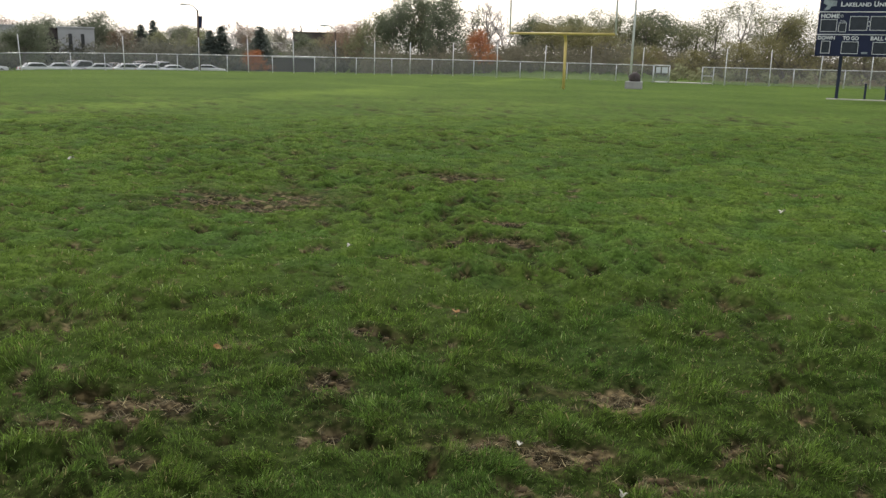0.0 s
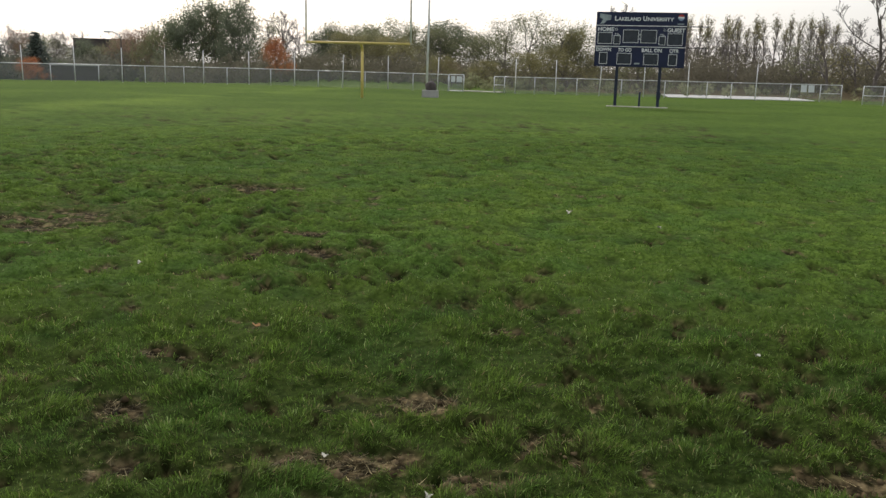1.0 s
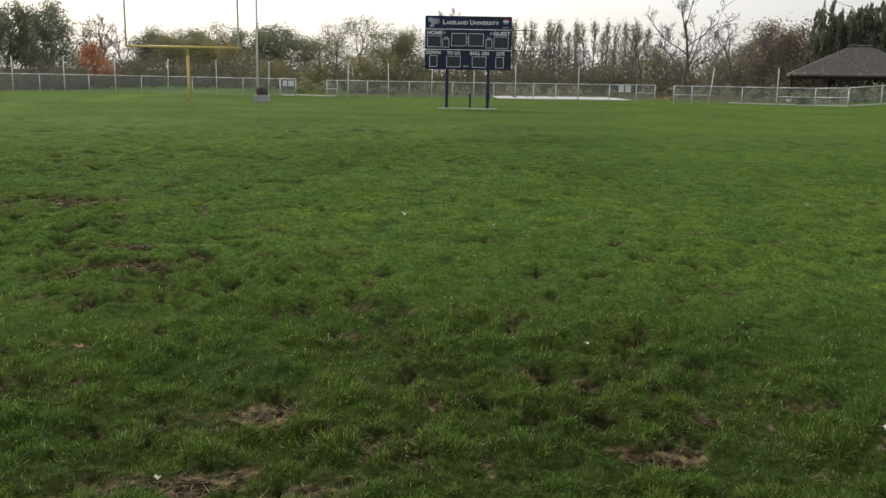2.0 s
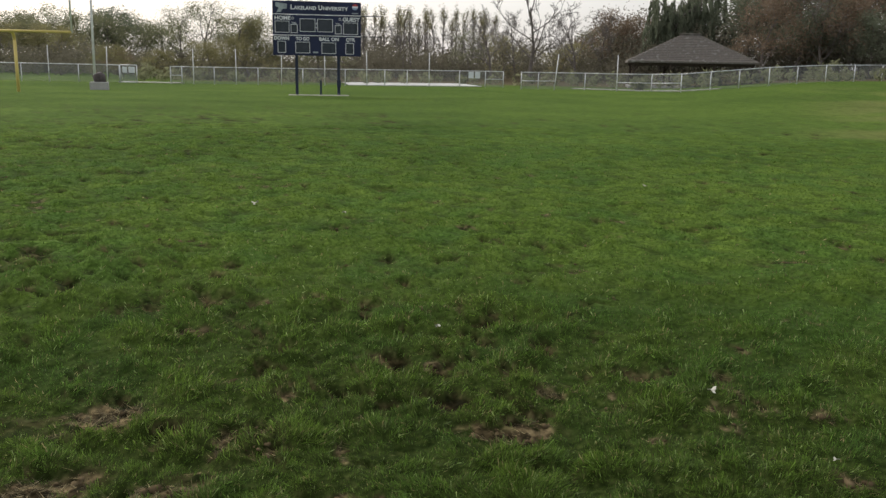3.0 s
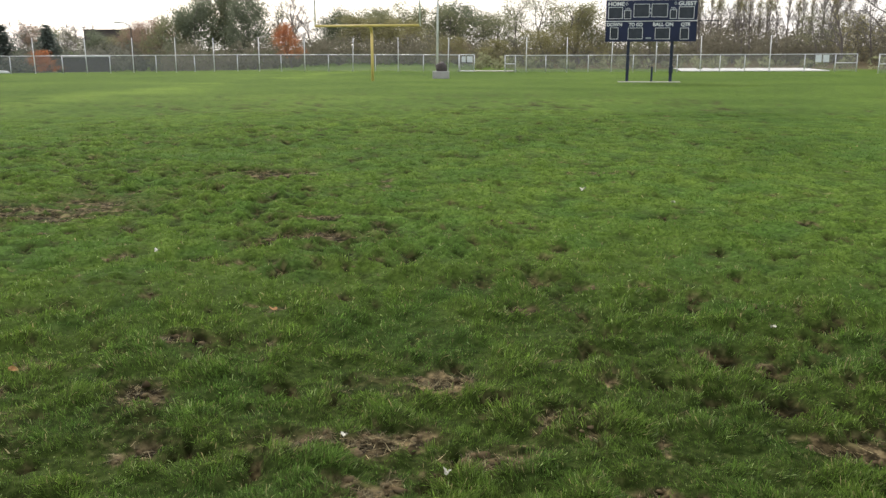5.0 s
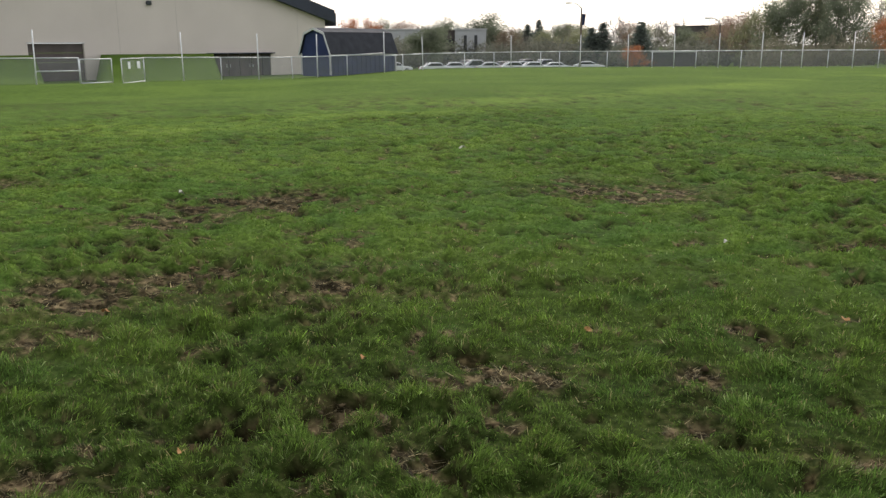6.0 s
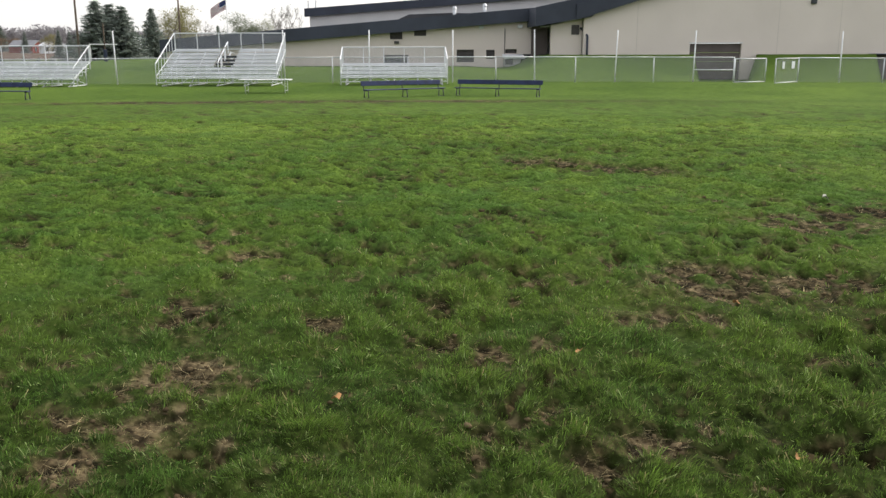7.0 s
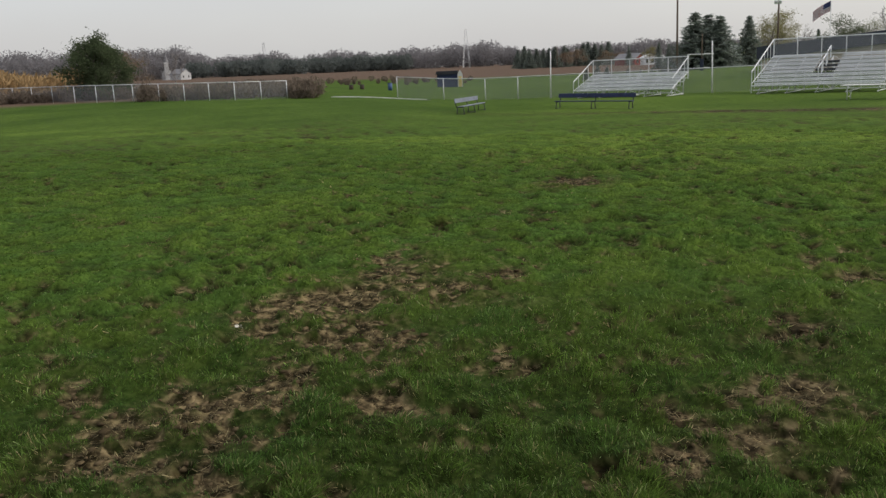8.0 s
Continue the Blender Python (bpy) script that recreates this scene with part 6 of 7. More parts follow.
def car(az, r, heading, paint, tall=1.0):
    c = P(az, r)
    g = thing("parked_car", "%s parked %s in the car park" % (CAR_WORD[paint], "saloon car" if tall < 1.1 else "utility vehicle"), "car", Matrix.Translation(c) @ pose(0, 0, 0, 0, 0, heading), group="parked cars")
    h = 1.45 * tall
    prof = [(-2.2, 0.28), (2.2, 0.28), (2.25, 0.62), (2.05, 0.82), (1.1, 0.95), (-1.7, 0.98), (-2.15, 0.9), (-2.25, 0.6)]
    cab = [(1.05, 0.93), (0.35, h - 0.04), (0.05, h), (-0.95, h - 0.02), (-1.75 if tall < 1.1 else -2.0, 0.96)]
    bm = prism(bmesh.new(), prof, -0.88, 0.88)
    bmesh.ops.bevel(bm, geom=bm.edges[:], offset=0.06, segments=1, affect="EDGES", clamp_overlap=True)
    body = part("body", bm, CAR_PAINT[paint], g, smooth=False)
    bm = prism(bmesh.new(), cab, -0.74, 0.74)
    for v in bm.verts:
        if v.co.z > h - 0.2:
            v.co.y *= 0.86
    bmesh.ops.bevel(bm, geom=bm.edges[:], offset=0.05, segments=1, affect="EDGES", clamp_overlap=True)
    part("roof", bm, CAR_PAINT[paint], body)
    for s in (-1, 1):
        win = prism(bmesh.new(), [(0.85, 0.99), (0.28, h - 0.12), (-0.9, h - 0.12), (-1.5, 0.99)], s * 0.70, s * 0.755)
        part("side_window", win, GLASS_DARK, body, "dark side glass")
    bm = bm_box((0.72, 0, (0.97 + h) / 2), (0.03, 1.2, (h - 0.95) * 1.1), ry=-52)
    part("windscreen", bm, GLASS_DARK, body, "dark windscreen")
    bm = bm_box((-1.42, 0, (0.97 + h) / 2), (0.03, 1.2, (h - 0.95) * 1.05), ry=48)
    part("rear_window", bm, GLASS_DARK, body, "dark rear glass")
    for x in (-1.35, 1.38):
        for y in (-0.8, 0.8):
            w = part("wheel", bm_tube((x, y - 0.1, 0.32), (x, y + 0.1, 0.32), 0.32, n=14), TYRE, g, "black tyre")
            part("rim", bm_tube((x, y - 0.115, 0.32), (x, y + 0.115, 0.32), 0.19, n=10), CHROME, w, "bright rim")
    for y in (-0.62, 0.62):
        part("headlight", bm_box((2.2, y, 0.66), (0.08, 0.36, 0.14), bevel=0.02), CHROME, body)
        part("tail_light", bm_box((-2.2, y, 0.78), (0.08, 0.3, 0.16), bevel=0.02), RED, body)


# long side partly seen, a line of cars nose out
for az, r, head, paint, tall in ((-24.6, 116, 40, 0, 1.0), (-23.3, 118, 35, 0, 1.0), (-22.5, 122, 70, 2, 1.18), (-21.95, 119, 40, 1, 1.2), (-21.0, 118, 30, 0, 1.0), (-20.2, 124, 70, 2, 1.0), (-19.5, 118, 35, 0, 1.02), (-18.7, 124, 60, 2, 1.18), (-18.2, 118, 32, 0, 1.0), (-17.5, 123, 50, 1, 1.18), (-16.8, 119, 25, 0, 0.95), (-27.3, 120, 50, 0, 1.0), (-14.8, 124, 15, 0, 0.96), (-18.95, 121, 40, 1, 1.0)):
    car(az, r, head, paint, tall)


def block_building(name, label, a0, a1, r, top, mat, openings=(), depth=9.0, trim=None):
    """A plain distant block with a parapet and its openings."""
    x0, y0 = polar(a0, r)
    x1, y1 = polar(a1, r)
    zb = min(ground_z(x0, y0), ground_z(x1, y1)) - 0.3
    w = math.hypot(x1 - x0, y1 - y0)
    g = thing(name, label, "building", Matrix.Translation(((x0 + x1) / 2, (y0 + y1) / 2, zb)) @ pose(0, 0, 0, 0, 0, math.degrees(math.atan2(y1 - y0, x1 - x0))))
    h = 1.65 + top * r / 1000 - zb
    part("wall", bm_box((0, depth / 2, h / 2), (w, depth, h), bevel=0.03), mat, g)
    part("parapet", bm_box((0, depth / 2, h + 0.06), (w + 0.3, depth + 0.3, 0.22), bevel=0.03), trim or mat, g)
    for u0, u1, v0, v1 in openings:
        part("window", bm_box(((u0 + u1 - 1) / 2 * w, -0.02, (v0 + v1) / 2 * h), ((u1 - u0) * w, 0.14, (v1 - v0) * h)), GLASS_DARK, g, "dark strip window")
    return g


block_building("campus_building", "pale concrete campus building with tall dark windows", -23.4, -21.4, 152, 19.2, PALE_WALL, ((0.28, 0.38, 0.05, 0.86), (0.62, 0.72, 0.05, 0.86)), 7)
block_building("campus_building", "dark glazed wing of the campus building", -24.3, -23.42, 154, 17.5, BRICK_DARK, ((0.1, 0.9, 0.2, 0.4), (0.1, 0.9, 0.6, 0.8)), 7)
block_building("campus_building", "long pale campus building behind the trees", -29.5, -24.4, 172, 19.5, PALE_WALL, tuple((0.05 + 0.13 * k, 0.12 + 0.13 * k, 0.12, 0.45) for k in range(7)), 9)
block_building("brick_hall", "large dark brick building among the trees", -9.6, -6.1, 182, 20.5, BRICK_DARK, tuple((0.1 + 0.2 * k, 0.18 + 0.2 * k, 0.3, 0.6) for k in range(4)), 12)
hut = block_building("dugout_hut", "low grey-green hut with a pale flat roof edge", -10.9, -8.26, 112, -6.5, LOUVRE, (), 3, TRIM)


def street_lamp(az, r, top, arm, banner=False):
    p = P(az, r)
    h = 1.65 + top * r / 1000 - p.z
    g = thing("street_lamp", "tall grey street lamp with a single curved arm", "street lamp", Matrix.Translation(p) @ pose(0, 0, 0, 0, 0, -az), group="car park lamps")
    part("pole", bm_tube((0, 0, -0.3), (0, 0, h - 0.7), 0.16, 0.11, n=10), POLE_WOOD, g, smooth=True)
    bm = bmesh.new()
    pts = [Vector((0, 0, h - 0.75)), Vector((-arm * 0.3, 0, h - 0.25)), Vector((-arm * 0.65, 0, h - 0.02)), Vector((-arm, 0, h))]
    for a, b in zip(pts, pts[1:]):
        tube(bm, a, b, 0.075, n=6)
    part("arm", bm, GALV, g, smooth=True)
    part("lamp_head", bm_box((-arm - 0.25, 0, h - 0.02), (0.8, 0.3, 0.2), bevel=0.04), GALV, g)
    if banner:
        part("banner", bm_box((0.28, 0, h - 2.2), (0.5, 0.02, 1.5), ry=6), NAVY, g, "dark hanging banner")


street_lamp(-15.38, 122, 47, 1.5, True)
street_lamp(-6.92, 118, 29, 1.3)


def utility_pole(az, r, top, label, lights=0):
    p = P(az, r)
    h = 1.65 + top * r / 1000 - p.z
    g = thing("utility_pole", label, "pole", Matrix.Translation(p) @ pose(0, 0, 0, 0, 0, -az))
    part("pole", bm_tube((0, 0, -0.3), (0, 0, h), 0.16, 0.11, n=10), POLE_WOOD, g, smooth=True)
    for k in range(lights):
        part("floodlight", bm_box((-0.35 + 0.5 * k, -0.1, h - 0.35), (0.42, 0.36, 0.45), rx=25, bevel=0.06), GALV, g, "grey floodlight head")
    return g


utility_pole(-87.05, 120, 85, "tall brown wooden utility pole")
utility_pole(-81.18, 125, 59, "wooden pole with two floodlights", 2)
utility_pole(-94.4, 330, 24, "far slim wooden pole")

# flag at half height on its pole
fpole = P(-78.32, 118)
fh = 1.65 + 0.056 * 118 - fpole.z
flag = thing("flag_on_pole", "striped flag flying from a white pole beyond the wing", "flag", Matrix.Translation(fpole) @ pose(0, 0, 0, 0, 0, 78.3))
part("pole", bm_tube((0, 0, -0.2), (0, 0, fh), 0.07, 0.04, n=8), WHITE_POLE, flag, smooth=True)
FLAG_RED = material("faded_red_cloth", (0.26, 0.05, 0.06), 0.8, 0, 0.1, 2, 0.0)
FLAG_BLUE = material("navy_cloth", (0.03, 0.04, 0.11), 0.8, 0, 0.1, 2, 0.0)


def flag_strip(z0, z1, u0, u1, off):
    bm = bmesh.new()
    rows = []
    for k in range(11):
        u = u0 + (u1 - u0) * k / 10
        wob, sag = 0.10 * math.sin(u * 4.0) + off, -0.42 * u - 0.10 * u * u
        rows.append([bm.verts.new((-0.06 - u, wob + t, z + sag)) for z, t in ((z0, 0), (z1, 0), (z1, 0.012), (z0, 0.012))])
    for a, b in zip(rows, rows[1:]):
        for i in range(4):
            bm.faces.new((a[i], a[(i + 1) % 4], b[(i + 1) % 4], b[i]))
    bm.faces.new(rows[0])
    bm.faces.new(rows[-1][::-1])
    bmesh.ops.recalc_face_normals(bm, faces=bm.faces[:])
    return bm


FZ, FS = fh - 1.45, 1.2 / 13
for k in range(13):
    part("stripe", flag_strip(FZ + FS * k, FZ + FS * (k + 1), 0.0, 1.95, 0.0), FLAG_RED if k % 2 == 0 else SIGN, flag)
part("canton", flag_strip(FZ + FS * 6, FZ + FS * 13, 0.0, 0.8, -0.016), FLAG_BLUE, flag, "navy corner field")

# practice goal, kiosk, farm
pg = thing("practice_goal", "small tan practice goal frame on the far lawn", "goal", Matrix.Translation(P(-85.7, 92)) @ pose(0, 0, 0, 0, 0, 85.7))
for x in (-1.2, 0.15):
    part("post", bm_tube((x, 0, -0.2), (x, 0, 3.6 if x > 0 else 1.7), 0.06, n=8), POLE_WOOD if x > 0 else WHITE_POLE, pg)
part("crossbar", bm_tube((-1.2, 0, 1.62), (1.3, 0, 1.62), 0.05, n=8), WHITE_POLE, pg)
part("post_pad", bm_box((0.15, -0.02, 0.5), (0.36, 0.3, 1.3), bevel=0.05), NAVY_POST, pg, "dark padded sleeve")

kp = P(-101.35, 104)
kiosk = thing("ticket_kiosk", "small dark blue kiosk with a tan front", "kiosk", Matrix.Translation(kp) @ pose(0, 0, 0, 0, 0, 101))
part("wall", bm_box((-0.5, 1.2, 0.75), (2.4, 2.2, 1.6), bevel=0.02), SHED_BLUE, kiosk)
part("roof", prism(bmesh.new(), [(-1.9, 1.5), (0.9, 1.5), (0.75, 1.9), (-1.75, 1.9)], -0.1, 2.5), SHED_ROOF, kiosk)
part("gable_end", prism(bmesh.new(), [(0.72, 0), (1.3, 0), (1.3, 1.5), (1.0, 1.98), (0.72, 1.5)], -0.15, 0.9), TRIM, kiosk, "pale gable trim")
part("door", bm_box((1.0, -0.18, 0.62), (0.36, 0.05, 1.2), bevel=0.01), YELLOW, kiosk, "tan door")


def farmhouse(name, label, az, r, w, d, wall_h, roof_h, wall, roof, turn=0.0):
    p = P(az, r)
    g = thing(name, label, "building", Matrix.Translation(p) @ pose(0, 0, 0, 0, 0, -az + turn))
    part("wall", prism(bmesh.new(), [(-w / 2, -0.5), (w / 2, -0.5), (w / 2, wall_h), (0, wall_h + roof_h), (-w / 2, wall_h)], 0, d), wall, g)
    for s in (-1, 1):
        part("roof", prism(bmesh.new(), [(0, wall_h + roof_h + 0.05), (s * (w / 2 + 0.3), wall_h - 0.15), (s * (w / 2 + 0.3), wall_h + 0.1), (0, wall_h + roof_h + 0.35)], -0.3, d + 0.3), roof, g)
    for x in (-w / 4, w / 4):
        part("window", bm_box((x, -0.03, wall_h * 0.55), (0.9, 0.08, 1.2)), GLASS_DARK, g)
    return g


farmhouse("barn", "red barn with a pale roof far over the field", -89.2, 310, 5.5, 9, 2.0, 1.6, BARN_RED, GREY_ROOF, 50)
farmhouse("farm_shed", "small white farm shed", -88.6, 290, 3.5, 4, 2.2, 0.9, WHITE_WALL, WHITE_WALL, 20)
farmhouse("farm_shed", "small white farm shed", -87.9, 295, 5, 4, 1.6, 0.9, WHITE_WALL, WHITE_WALL, 20)
farmhouse("white_house", "white clapboard house with a grey roof among spruces", -83.75, 190, 5.0, 7, 3.0, 2.0, WHITE_WALL, GREY_ROOF, 15)
farmhouse("white_house", "pale farmhouse before the far woods", -118.0, 560, 8, 10, 3.5, 2.8, PALE_WALL, GREY_ROOF, 40)
church = thing("church", "far pale church with a slim steeple", "church", Matrix.Translation(P(-119.1, 640)) @ pose(0, 0, 0, 0, 0, 119))
part("nave", prism(bmesh.new(), [(-3.5, -1), (3.5, -1), (3.5, 5), (0, 8), (-3.5, 5)], 1.5, 14), PALE_WALL, church)
part("tower", bm_box((0, 0, 5.5), (3.0, 3.0, 13.0), bevel=0.1), PALE_WALL, church)
part("spire", bm_tube((0, 0, 12), (0, 0, 17.5), 1.6, 0.05, n=8), GREY_ROOF, church)


def mast(az, r, top, w):
    p = P(az, r)
    h = 1.65 + top * r / 1000 - p.z
    g = thing("lattice_mast", "far slim lattice power mast", "mast", Matrix.Translation(p))
    bm = bmesh.new()
    for sx, sy in ((-1, -1), (1, -1), (1, 1), (-1, 1)):
        tube(bm, (sx * w, sy * w, -1), (sx * w * 0.2, sy * w * 0.2, h), 0.16, 0.12, 5)
    n = 9
    for k in range(n):
        t0, t1 = k / n, (k + 1) / n
        a, b = w * (1 - 0.8 * t0), w * (1 - 0.8 * t1)
        for s in (-1, 1):
            tube(bm, (s * a, -a, h * t0), (-s * b, -b, h * t1), 0.1, n=4)
    for k in (0.82, 0.92):
        tube(bm, (-w * 1.5, 0, h * k), (w * 1.5, 0, h * k), 0.14, n=4)
    part("lattice", bm, GALV, g)


mast(-100.2, 760, 46, 3.0)
mast(-113.1, 900, 41, 3.0)
# small things along the far edge
BIN_BLUE = material("blue_plastic", (0.05, 0.09, 0.20), 0.5, 0.0, 0.15, 3, 0.05)
for az, r, h, mat, nm, lb in ((-105.4, 85, 0.7, BIN_BLUE, "waste_bin", "blue waste bin by the lawn"), (-107.2, 88, 0.42, WOOD_DARK, "waste_drum", "dark brown drum by the lawn"), (-107.9, 88, 0.42, WOOD_DARK, "waste_drum", "dark brown drum by the lawn")):
    p = P(az, r)
    b = thing(nm, lb, "bin", Matrix.Translation(p))
    part("drum", bm_tube((0, 0, -0.05), (0, 0, h), 0.21, 0.23, n=12), mat, b, smooth=True)
    part("rim", bm_tube((0, 0, h), (0, 0, h + 0.05), 0.25, n=12), BENCH_FRAME, b)


def strip(name, label, a0, r0, a1, r1, w, mat):
    """A narrow pale strip lying on the ground."""
    p, q = Vector((*polar(a0, r0), 0)), Vector((*polar(a1, r1), 0))
    d = (q - p).normalized()
    side = Vector((-d.y, d.x, 0)) * w / 2
    bm = bmesh.new()
    n = 24
    rows = []
    for k in range(n + 1):
        c = p.lerp(q, k / n)
        row = []
        for s in (-1, 1):
            e = c + side * s
            z = ground_z(e.x, e.y)
            row += [bm.verts.new((e.x, e.y, z - 0.05)), bm.verts.new((e.x, e.y, z + 0.05))]
        rows.append(row)
    for a, b in zip(rows, rows[1:]):
        for i, j in ((0, 1), (1, 3), (3, 2)):
            bm.faces.new((a[i], a[j], b[j], b[i]))
    bmesh.ops.recalc_face_normals(bm, faces=bm.faces[:])
    ob = part(name, bm, mat)
    return tagged(ob, label, name.replace("_", " "), kind="structure")


CONCRETE_PALE = material("pale_concrete_paving", (0.60, 0.59, 0.57), 0.9, 0.0, 0.1, 1, 0.1)
strip("path", "pale paved drive behind the scoreboard fence", 27.2, 73.2, 35.3, 74.6, 9.0, CONCRETE_PALE)
strip("path", "pale path through the gateway", 13.5, 70.0, 17.0, 68.5, 1.4, GRAVEL)
strip("path", "pale path by the second gateway", 42.0, 69.0, 46.0, 67.5, 1.0, GRAVEL)
strip("path", "pale kerbed path beyond the fence", 46.0, 67.0, 51.0, 64.0, 0.7, GRAVEL)
strip("path", "pale concrete edge of the far lawn", -109.2, 64.0, -103.0, 60.0, 0.5, CONCRETE_PALE)
strip("kerb", "pale kerb along the car park lawn", -27.3, 74.0, -23.9, 82.0, 0.6, CONCRETE)
# ---- grass blades and fallen leaves ----
def grass_material():
    m = bpy.data.materials.new("grass_blade")
    m.use_nodes = True
    n, l = m.node_tree.nodes, m.node_tree.links
    n.clear()
    out = n.new("ShaderNodeOutputMaterial")
    att = n.new("ShaderNodeVertexColor")
    att.layer_name = "tint"
    d, t, mix = n.new("ShaderNodeBsdfDiffuse"), n.new("ShaderNodeBsdfTranslucent"), n.new("ShaderNodeMixShader")
    mix.inputs["Fac"].default_value = 0.45
    gl, mix2 = n.new("ShaderNodeBsdfGlossy"), n.new("ShaderNodeMixShader")
    gl.inputs["Roughness"].default_value = 0.45
    gl.inputs["Color"].default_value = (0.5, 0.5, 0.5, 1)
    mix2.inputs["Fac"].default_value = 0.02
    l.new(att.outputs["Color"], d.inputs["Color"])
    l.new(att.outputs["Color"], t.inputs["Color"])
    l.new(d.outputs["BSDF"], mix.inputs[1])
    l.new(t.outputs["BSDF"], mix.inputs[2])
    l.new(mix.outputs["Shader"], mix2.inputs[1])
    l.new(gl.outputs["BSDF"], mix2.inputs[2])
    l.new(mix2.outputs["Shader"], out.inputs["Surface"])
    return m


GRASS = grass_material()


def sward(r0, r1, count, seed, a0=-136, a1=73):
    """Blades from r0 to r1, as dense and as fine as the distance asks for, short and tangled on the tussocks."""
    rng = np.random.default_rng(seed)
    n = int(count * 1.42)
    r = r0 * (r1 / r0) ** rng.uniform(size=n)
    az = np.radians(rng.uniform(a0, a1, n))
    x, y = r * np.sin(az), r * np.cos(az)
    mud, thin = wear(x, y)
    tuft = tufts_at(x, y)
    hollow = hollow_at(x, y)
    keep = rng.uniform(size=n) < np.clip((1.0 - 1.1 * mud) * (1 - 1.05 * hollow) * (0.22 + 0.95 * tuft[0]) * (1 - 0.50 * thin), 0, 1) * smooth(24, 12, r)
    x, y, r, mud, hollow, thin = (v[keep][:count] for v in (x, y, r, mud, hollow, thin))
    tuft = [v[keep][:count] for v in tuft]
    mound, own, ox, oy = tuft
    n = len(x)
    z = land(x, y) + lumps(x, y, mud, tuft, hollow)
    far = smooth(4.5, 10, r)
    h = 0.052 * rng.uniform(0.45, 1.25, n) * (0.35 + 0.75 * mound) * (0.65 + 0.55 * own) * (1 - 0.45 * mud) * (1 - 0.35 * thin) * (1 - 0.48 * far)
    # the blades of a tuft lie mostly one way, and outwards from its middle
    a = 6.283 * fbm(x, y, 0.22, 83, 2) * 2.0 + rng.normal(size=n) * 0.9
    lean = rng.uniform(0.15, 1.05, n)
    dx, dy = 0.95 * np.cos(a) + 0.8 * ox, 0.95 * np.sin(a) + 0.8 * oy
    w = (0.00072 * r + 0.0004) * (1 + 0.9 * far) * rng.uniform(0.55, 1.5, n)
    b = rng.uniform(0, 2 * math.pi, n)
    side = np.stack([np.cos(b) * w / 2, np.sin(b) * w / 2, 0.4 * w * rng.uniform(-1, 1, n)], -1)
    root = np.stack([x, y, z - 0.004], -1)
    tip = root + np.stack([dx * h * lean, dy * h * lean, h * (1.12 - 0.68 * lean)], -1)
    # mown: most blades end blunt and torn, the rest run to a point
    blunt = (rng.uniform(size=n) < 0.5)[:, None, None]
    verts, faces = np.where(blunt, np.stack([tip + side, tip - side, root], 1), np.stack([root - side, root + side, tip], 1)), [(0, 1, 2)]
    tint = sward_tint(x, y, own, np.ones(n))
    straw_c = np.array((0.34, 0.29, 0.14))
    # few pale blades close by: dead bits, and glints put into the colour
    pale = (rng.uniform(size=n) < 0.035 * (1 - far))[:, None]
    straw = (rng.uniform(size=n) < 0.05 * (1 - 0.8 * far) + 0.40 * smooth(0.05, 0.6, mud) + 0.04 * thin)[:, None]
    tint = tint * np.exp(rng.normal(size=(n, 1)) * (0.40 - 0.30 * far)[:, None])
    tint = np.where(pale, np.array((0.32, 0.40, 0.16)) * rng.uniform(0.6, 1.4, (n, 1)), tint)
    tint = np.where(straw, straw_c * rng.uniform(0.25, 1.3, (n, 1)), tint)
    me = soup("grass", verts, faces, GRASS, tint)
    ob = new("grass", me)
    return tagged(ob, "short uneven green grass in tussocks on the worn field", "grass", kind="stuff")


sward(2.3, 6.0, 640000, 1)
sward(6.0, 24.0, 460000, 2)
sward(0.12, 2.3, 60000, 3, -136, 224)
sward(2.3, 12.0, 50000, 4, 73, 224)


def dead_straw(count, seed):
    """Torn dead grass lying flat and tangled over the bare mud."""
    rng = np.random.default_rng(seed)
    n = count * 12
    r = 2.0 * (15.0 / 2.0) ** rng.uniform(size=n)
    az = np.radians(rng.uniform(-136, 65, n))
    x, y = r * np.sin(az), r * np.cos(az)
    mud = mud_at(x, y)
    pick = rng.uniform(size=n) < mud * (0.35 + 0.65 * smooth(0.40, 0.62, fbm(x, y, 0.3, 57, 2)))
    x, y, r, mud = (v[pick][:count] for v in (x, y, r, mud))
    n = len(x)
    root = np.stack([x, y, land(x, y) + lumps(x, y, mud) + 0.004], -1)
    a, L = rng.uniform(0, 2 * math.pi, n), rng.uniform(0.025, 0.085, n)
    tip = root + np.stack([np.cos(a) * L, np.sin(a) * L, rng.uniform(-0.006, 0.022, n)], -1)
    w = (0.0007 * r + 0.0012) * rng.uniform(0.6, 1.5, n)
    side = np.stack([-np.sin(a) * w / 2, np.cos(a) * w / 2, np.zeros(n)], -1)
    tint = np.array((0.34, 0.285, 0.15)) * np.exp(rng.normal(size=(n, 1)) * 0.6 - 0.85) * (1 + 0.3 * smooth(-4.5, -6.5, x) * smooth(-0.8, -1.8, y))[:, None]
    ob = new("dead_grass", soup("dead_grass", np.stack([root - side, root + side, tip], 1), [(0, 1, 2)], GRASS, tint))
    return tagged(ob, "torn dead straw-coloured grass lying on the mud", "grass", kind="stuff")


dead_straw(30000, 5)


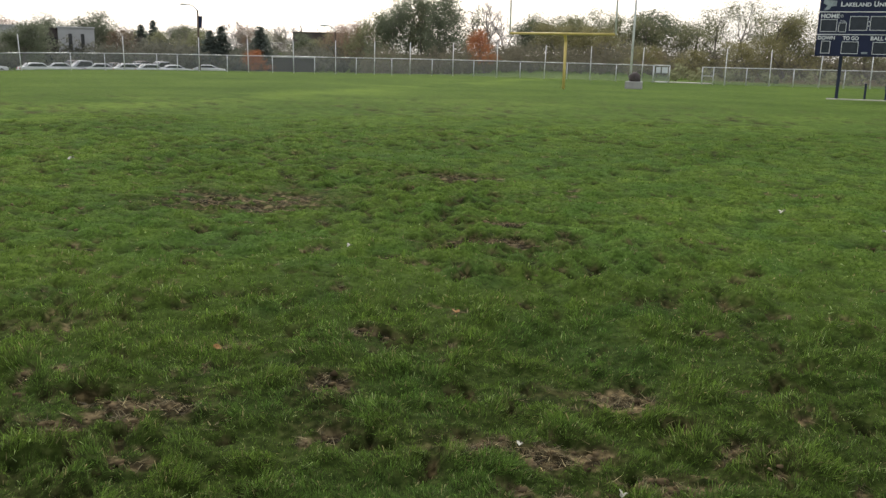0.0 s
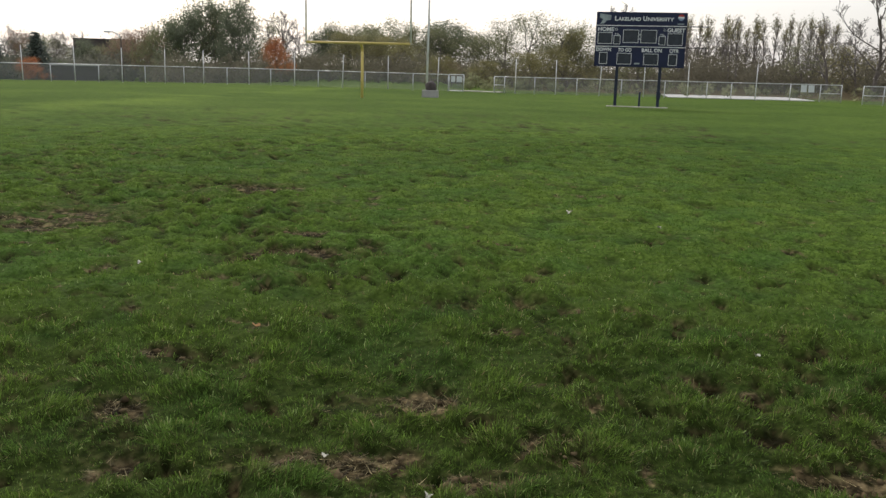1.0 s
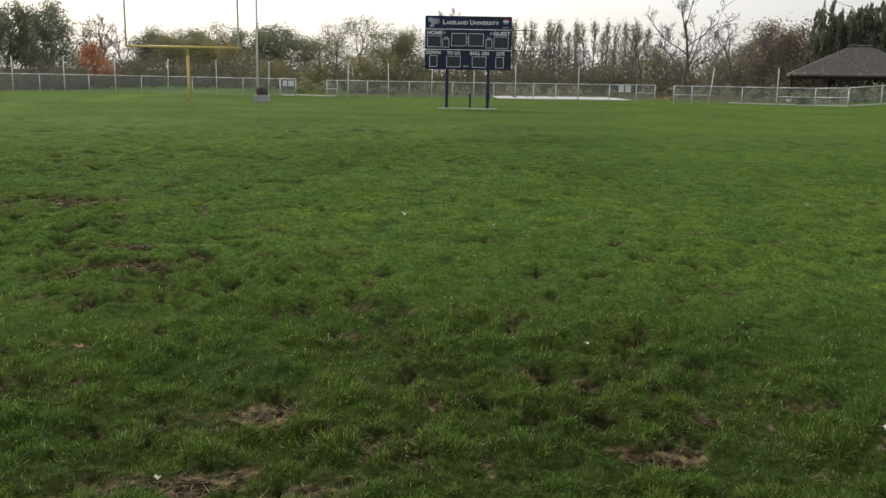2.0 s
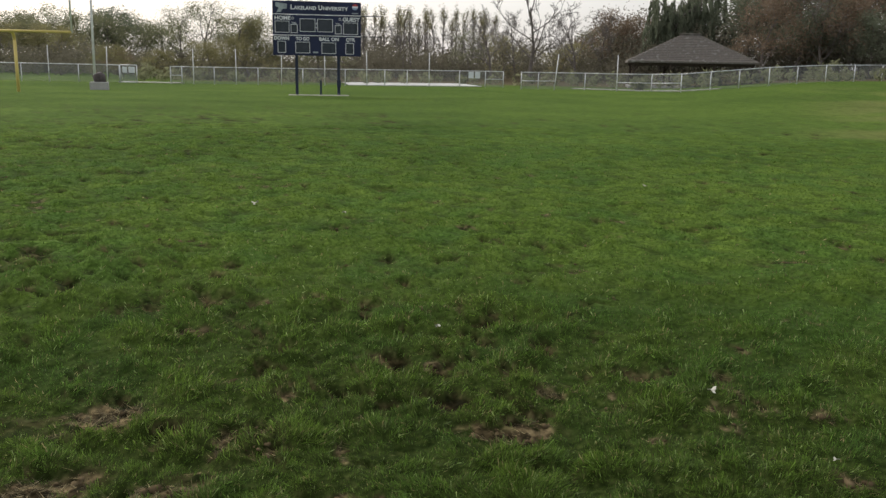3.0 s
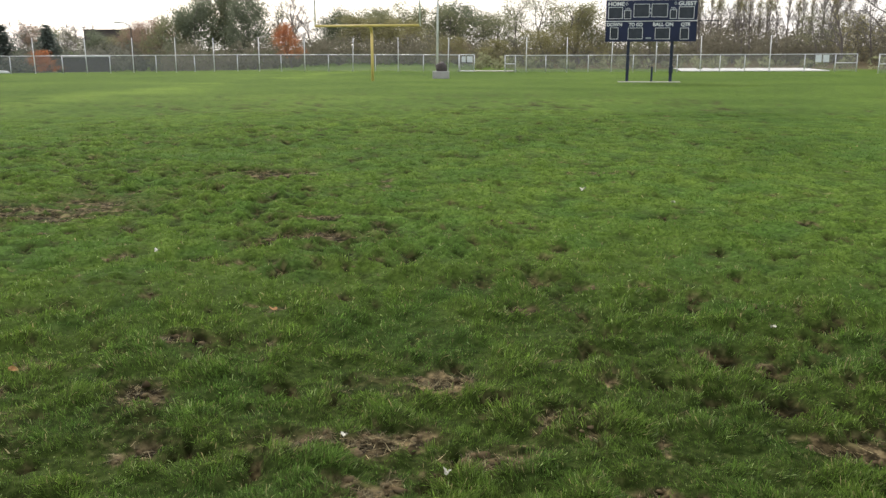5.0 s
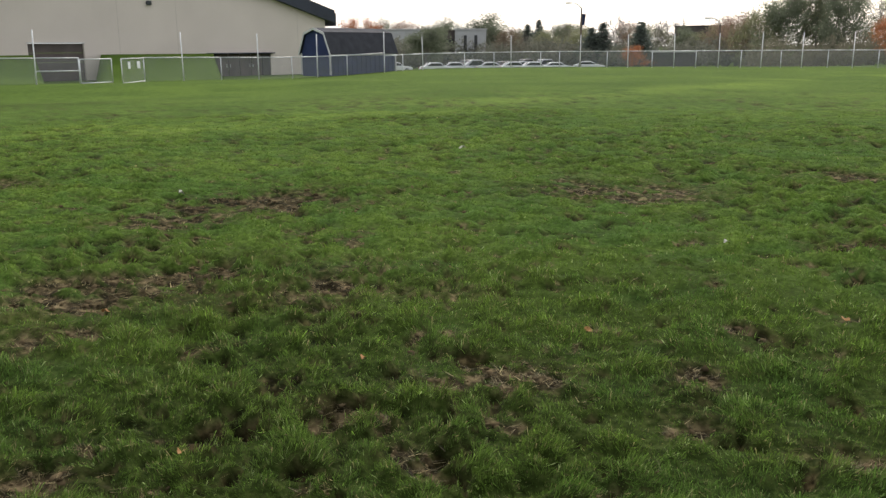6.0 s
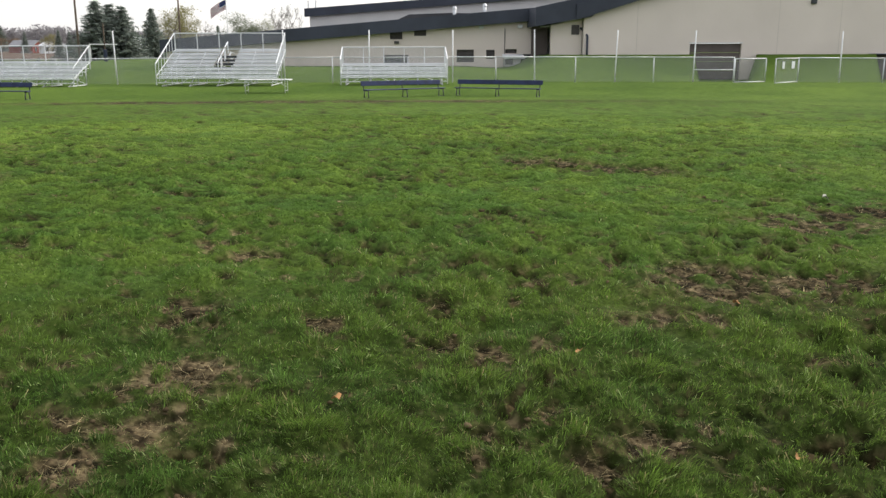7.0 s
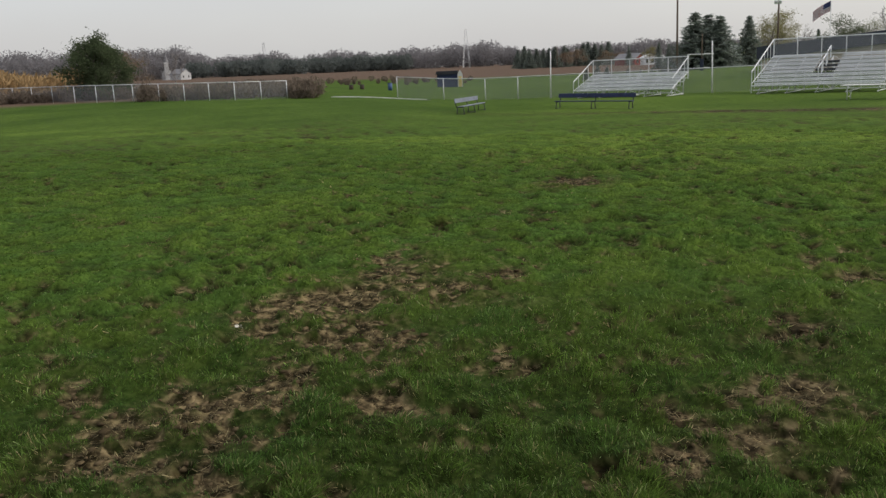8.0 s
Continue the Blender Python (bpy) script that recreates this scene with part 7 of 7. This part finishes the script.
def clods(count, seed):
    """Crumbs and clods of dried mud, kicked up on the bare places."""
    rng = np.random.default_rng(seed)
    n = count * 14
    r = 2.0 * (14.0 / 2.0) ** rng.uniform(size=n)
    az = np.radians(rng.uniform(-136, 65, n))
    x, y = r * np.sin(az), r * np.cos(az)
    mud = mud_at(x, y)
    pick = rng.uniform(size=n) < mud * 0.9
    x, y, r, mud = (v[pick][:count] for v in (x, y, r, mud))
    n = len(x)
    z = land(x, y) + lumps(x, y, mud)
    bm = bmesh.new()
    bmesh.ops.create_icosphere(bm, subdivisions=1, radius=1)
    base = np.array([v.co[:] for v in bm.verts])
    faces = [tuple(v.index for v in f.verts) for f in bm.faces]
    bm.free()
    s = 0.003 + 0.016 * rng.uniform(size=n) ** 3 + 0.0006 * r
    shape = base[None] * (1 + rng.normal(size=(n, len(base), 1)) * 0.25)
    shape = shape * (s[:, None] * rng.uniform(0.7, 1.6, (n, 3)))[:, None, :]
    shape[..., 2] = shape[..., 2] * 0.55 + shape[..., 0] * rng.uniform(-0.3, 0.3, (n, 1))
    ang = rng.uniform(0, 6.28, n)
    c, q = np.cos(ang)[:, None], np.sin(ang)[:, None]
    px, py = shape[..., 0] * c - shape[..., 1] * q, shape[..., 0] * q + shape[..., 1] * c
    verts = np.stack([px + x[:, None], py + y[:, None], shape[..., 2] + z[:, None] + 0.002], -1)
    ob = new("mud_crumbs", soup("mud_crumbs", verts, faces, SOIL_CLOD))
    return tagged(ob, "crumbs and clods of dried brown mud on the bare places", "mud", kind="stuff")


SOIL_CLOD = translucent_leaf("dried_mud", (0.105, 0.079, 0.045), 0.5, 0.0)
clods(4600, 77)


def fallen_leaf(az, r, size, mat, label, seed):
    rng = random.Random(seed)
    p = P(az, r)
    bm = bmesh.new()
    n = 11
    ring = []
    for k in range(n):
        t = 2 * math.pi * k / n
        q = size * (0.5 + 0.18 * math.cos(3 * t + seed) + rng.uniform(-0.06, 0.06))
        ring.append((q * math.cos(t), q * 0.8 * math.sin(t), size * 0.22 * math.sin(2 * t + seed)))
    for dz in (0.0,):
        lo = [bm.verts.new((x, y, z)) for x, y, z in ring]
        hi = [bm.verts.new((x, y, z + 0.0015)) for x, y, z in ring]
        c0, c1 = bm.verts.new((0, 0, -0.004)), bm.verts.new((0, 0, -0.0025))
        for i in range(n):
            j = (i + 1) % n
            bm.faces.new((c1, hi[i], hi[j]))
            bm.faces.new((c0, lo[j], lo[i]))
            bm.faces.new((lo[i], lo[j], hi[j], hi[i]))
    ob = part("fallen_leaf", bm, mat, None, m=Matrix.Translation(p + Vector((0, 0, 0.034))) @ pose(0, 0, 0, rng.uniform(-20, 20), rng.uniform(-20, 20), rng.uniform(0, 360)))
    return tagged(ob, label, "leaf", group="fallen leaves on the grass")


LEAF_PALE = material("pale_dry_leaf", (0.50, 0.48, 0.41), 0.8, 0, 0.15, 30, 0.1)
LEAF_TAN = material("tan_dry_leaf", (0.38, 0.20, 0.08), 0.8, 0, 0.2, 30, 0.1)
# the leaves that can be told apart: bearing, distance, size, pale or tan
for k, (az, r, size, tan) in enumerate(((5.8, 3.58, 0.05, 0), (1.1, 5.54, 0.07, 1), (-6.1, 7.4, 0.07, 0), (21.7, 10.2, 0.11, 0), (-23.1, 13.9, 0.14, 0), (52.5, 4.55, 0.065, 0), (-43.0, 3.49, 0.07, 1), (-41.4, 10.4, 0.14, 0), (-46.7, 5.8, 0.08, 1), (-73.9, 3.92, 0.08, 1),
                                        (-14.8, 4.85, 0.07, 1), (34.1, 5.35, 0.05, 0), (27.5, 9.6, 0.07, 0), (-54.2, 2.75, 0.05, 0), (-76.5, 2.9, 0.06, 0), (60.2, 4.0, 0.035, 0), (-118.5, 5.9, 0.07, 0), (-57.0, 4.6, 0.06, 1), (-30.4, 4.4, 0.05, 1), (13.0, 3.2, 0.05, 0), (47.0, 12.6, 0.09, 0))):
    fallen_leaf(az, r, size * 0.68, LEAF_TAN if tan else LEAF_PALE, "curled tan fallen leaf on the grass" if tan else "small pale fallen leaf on the grass", k)
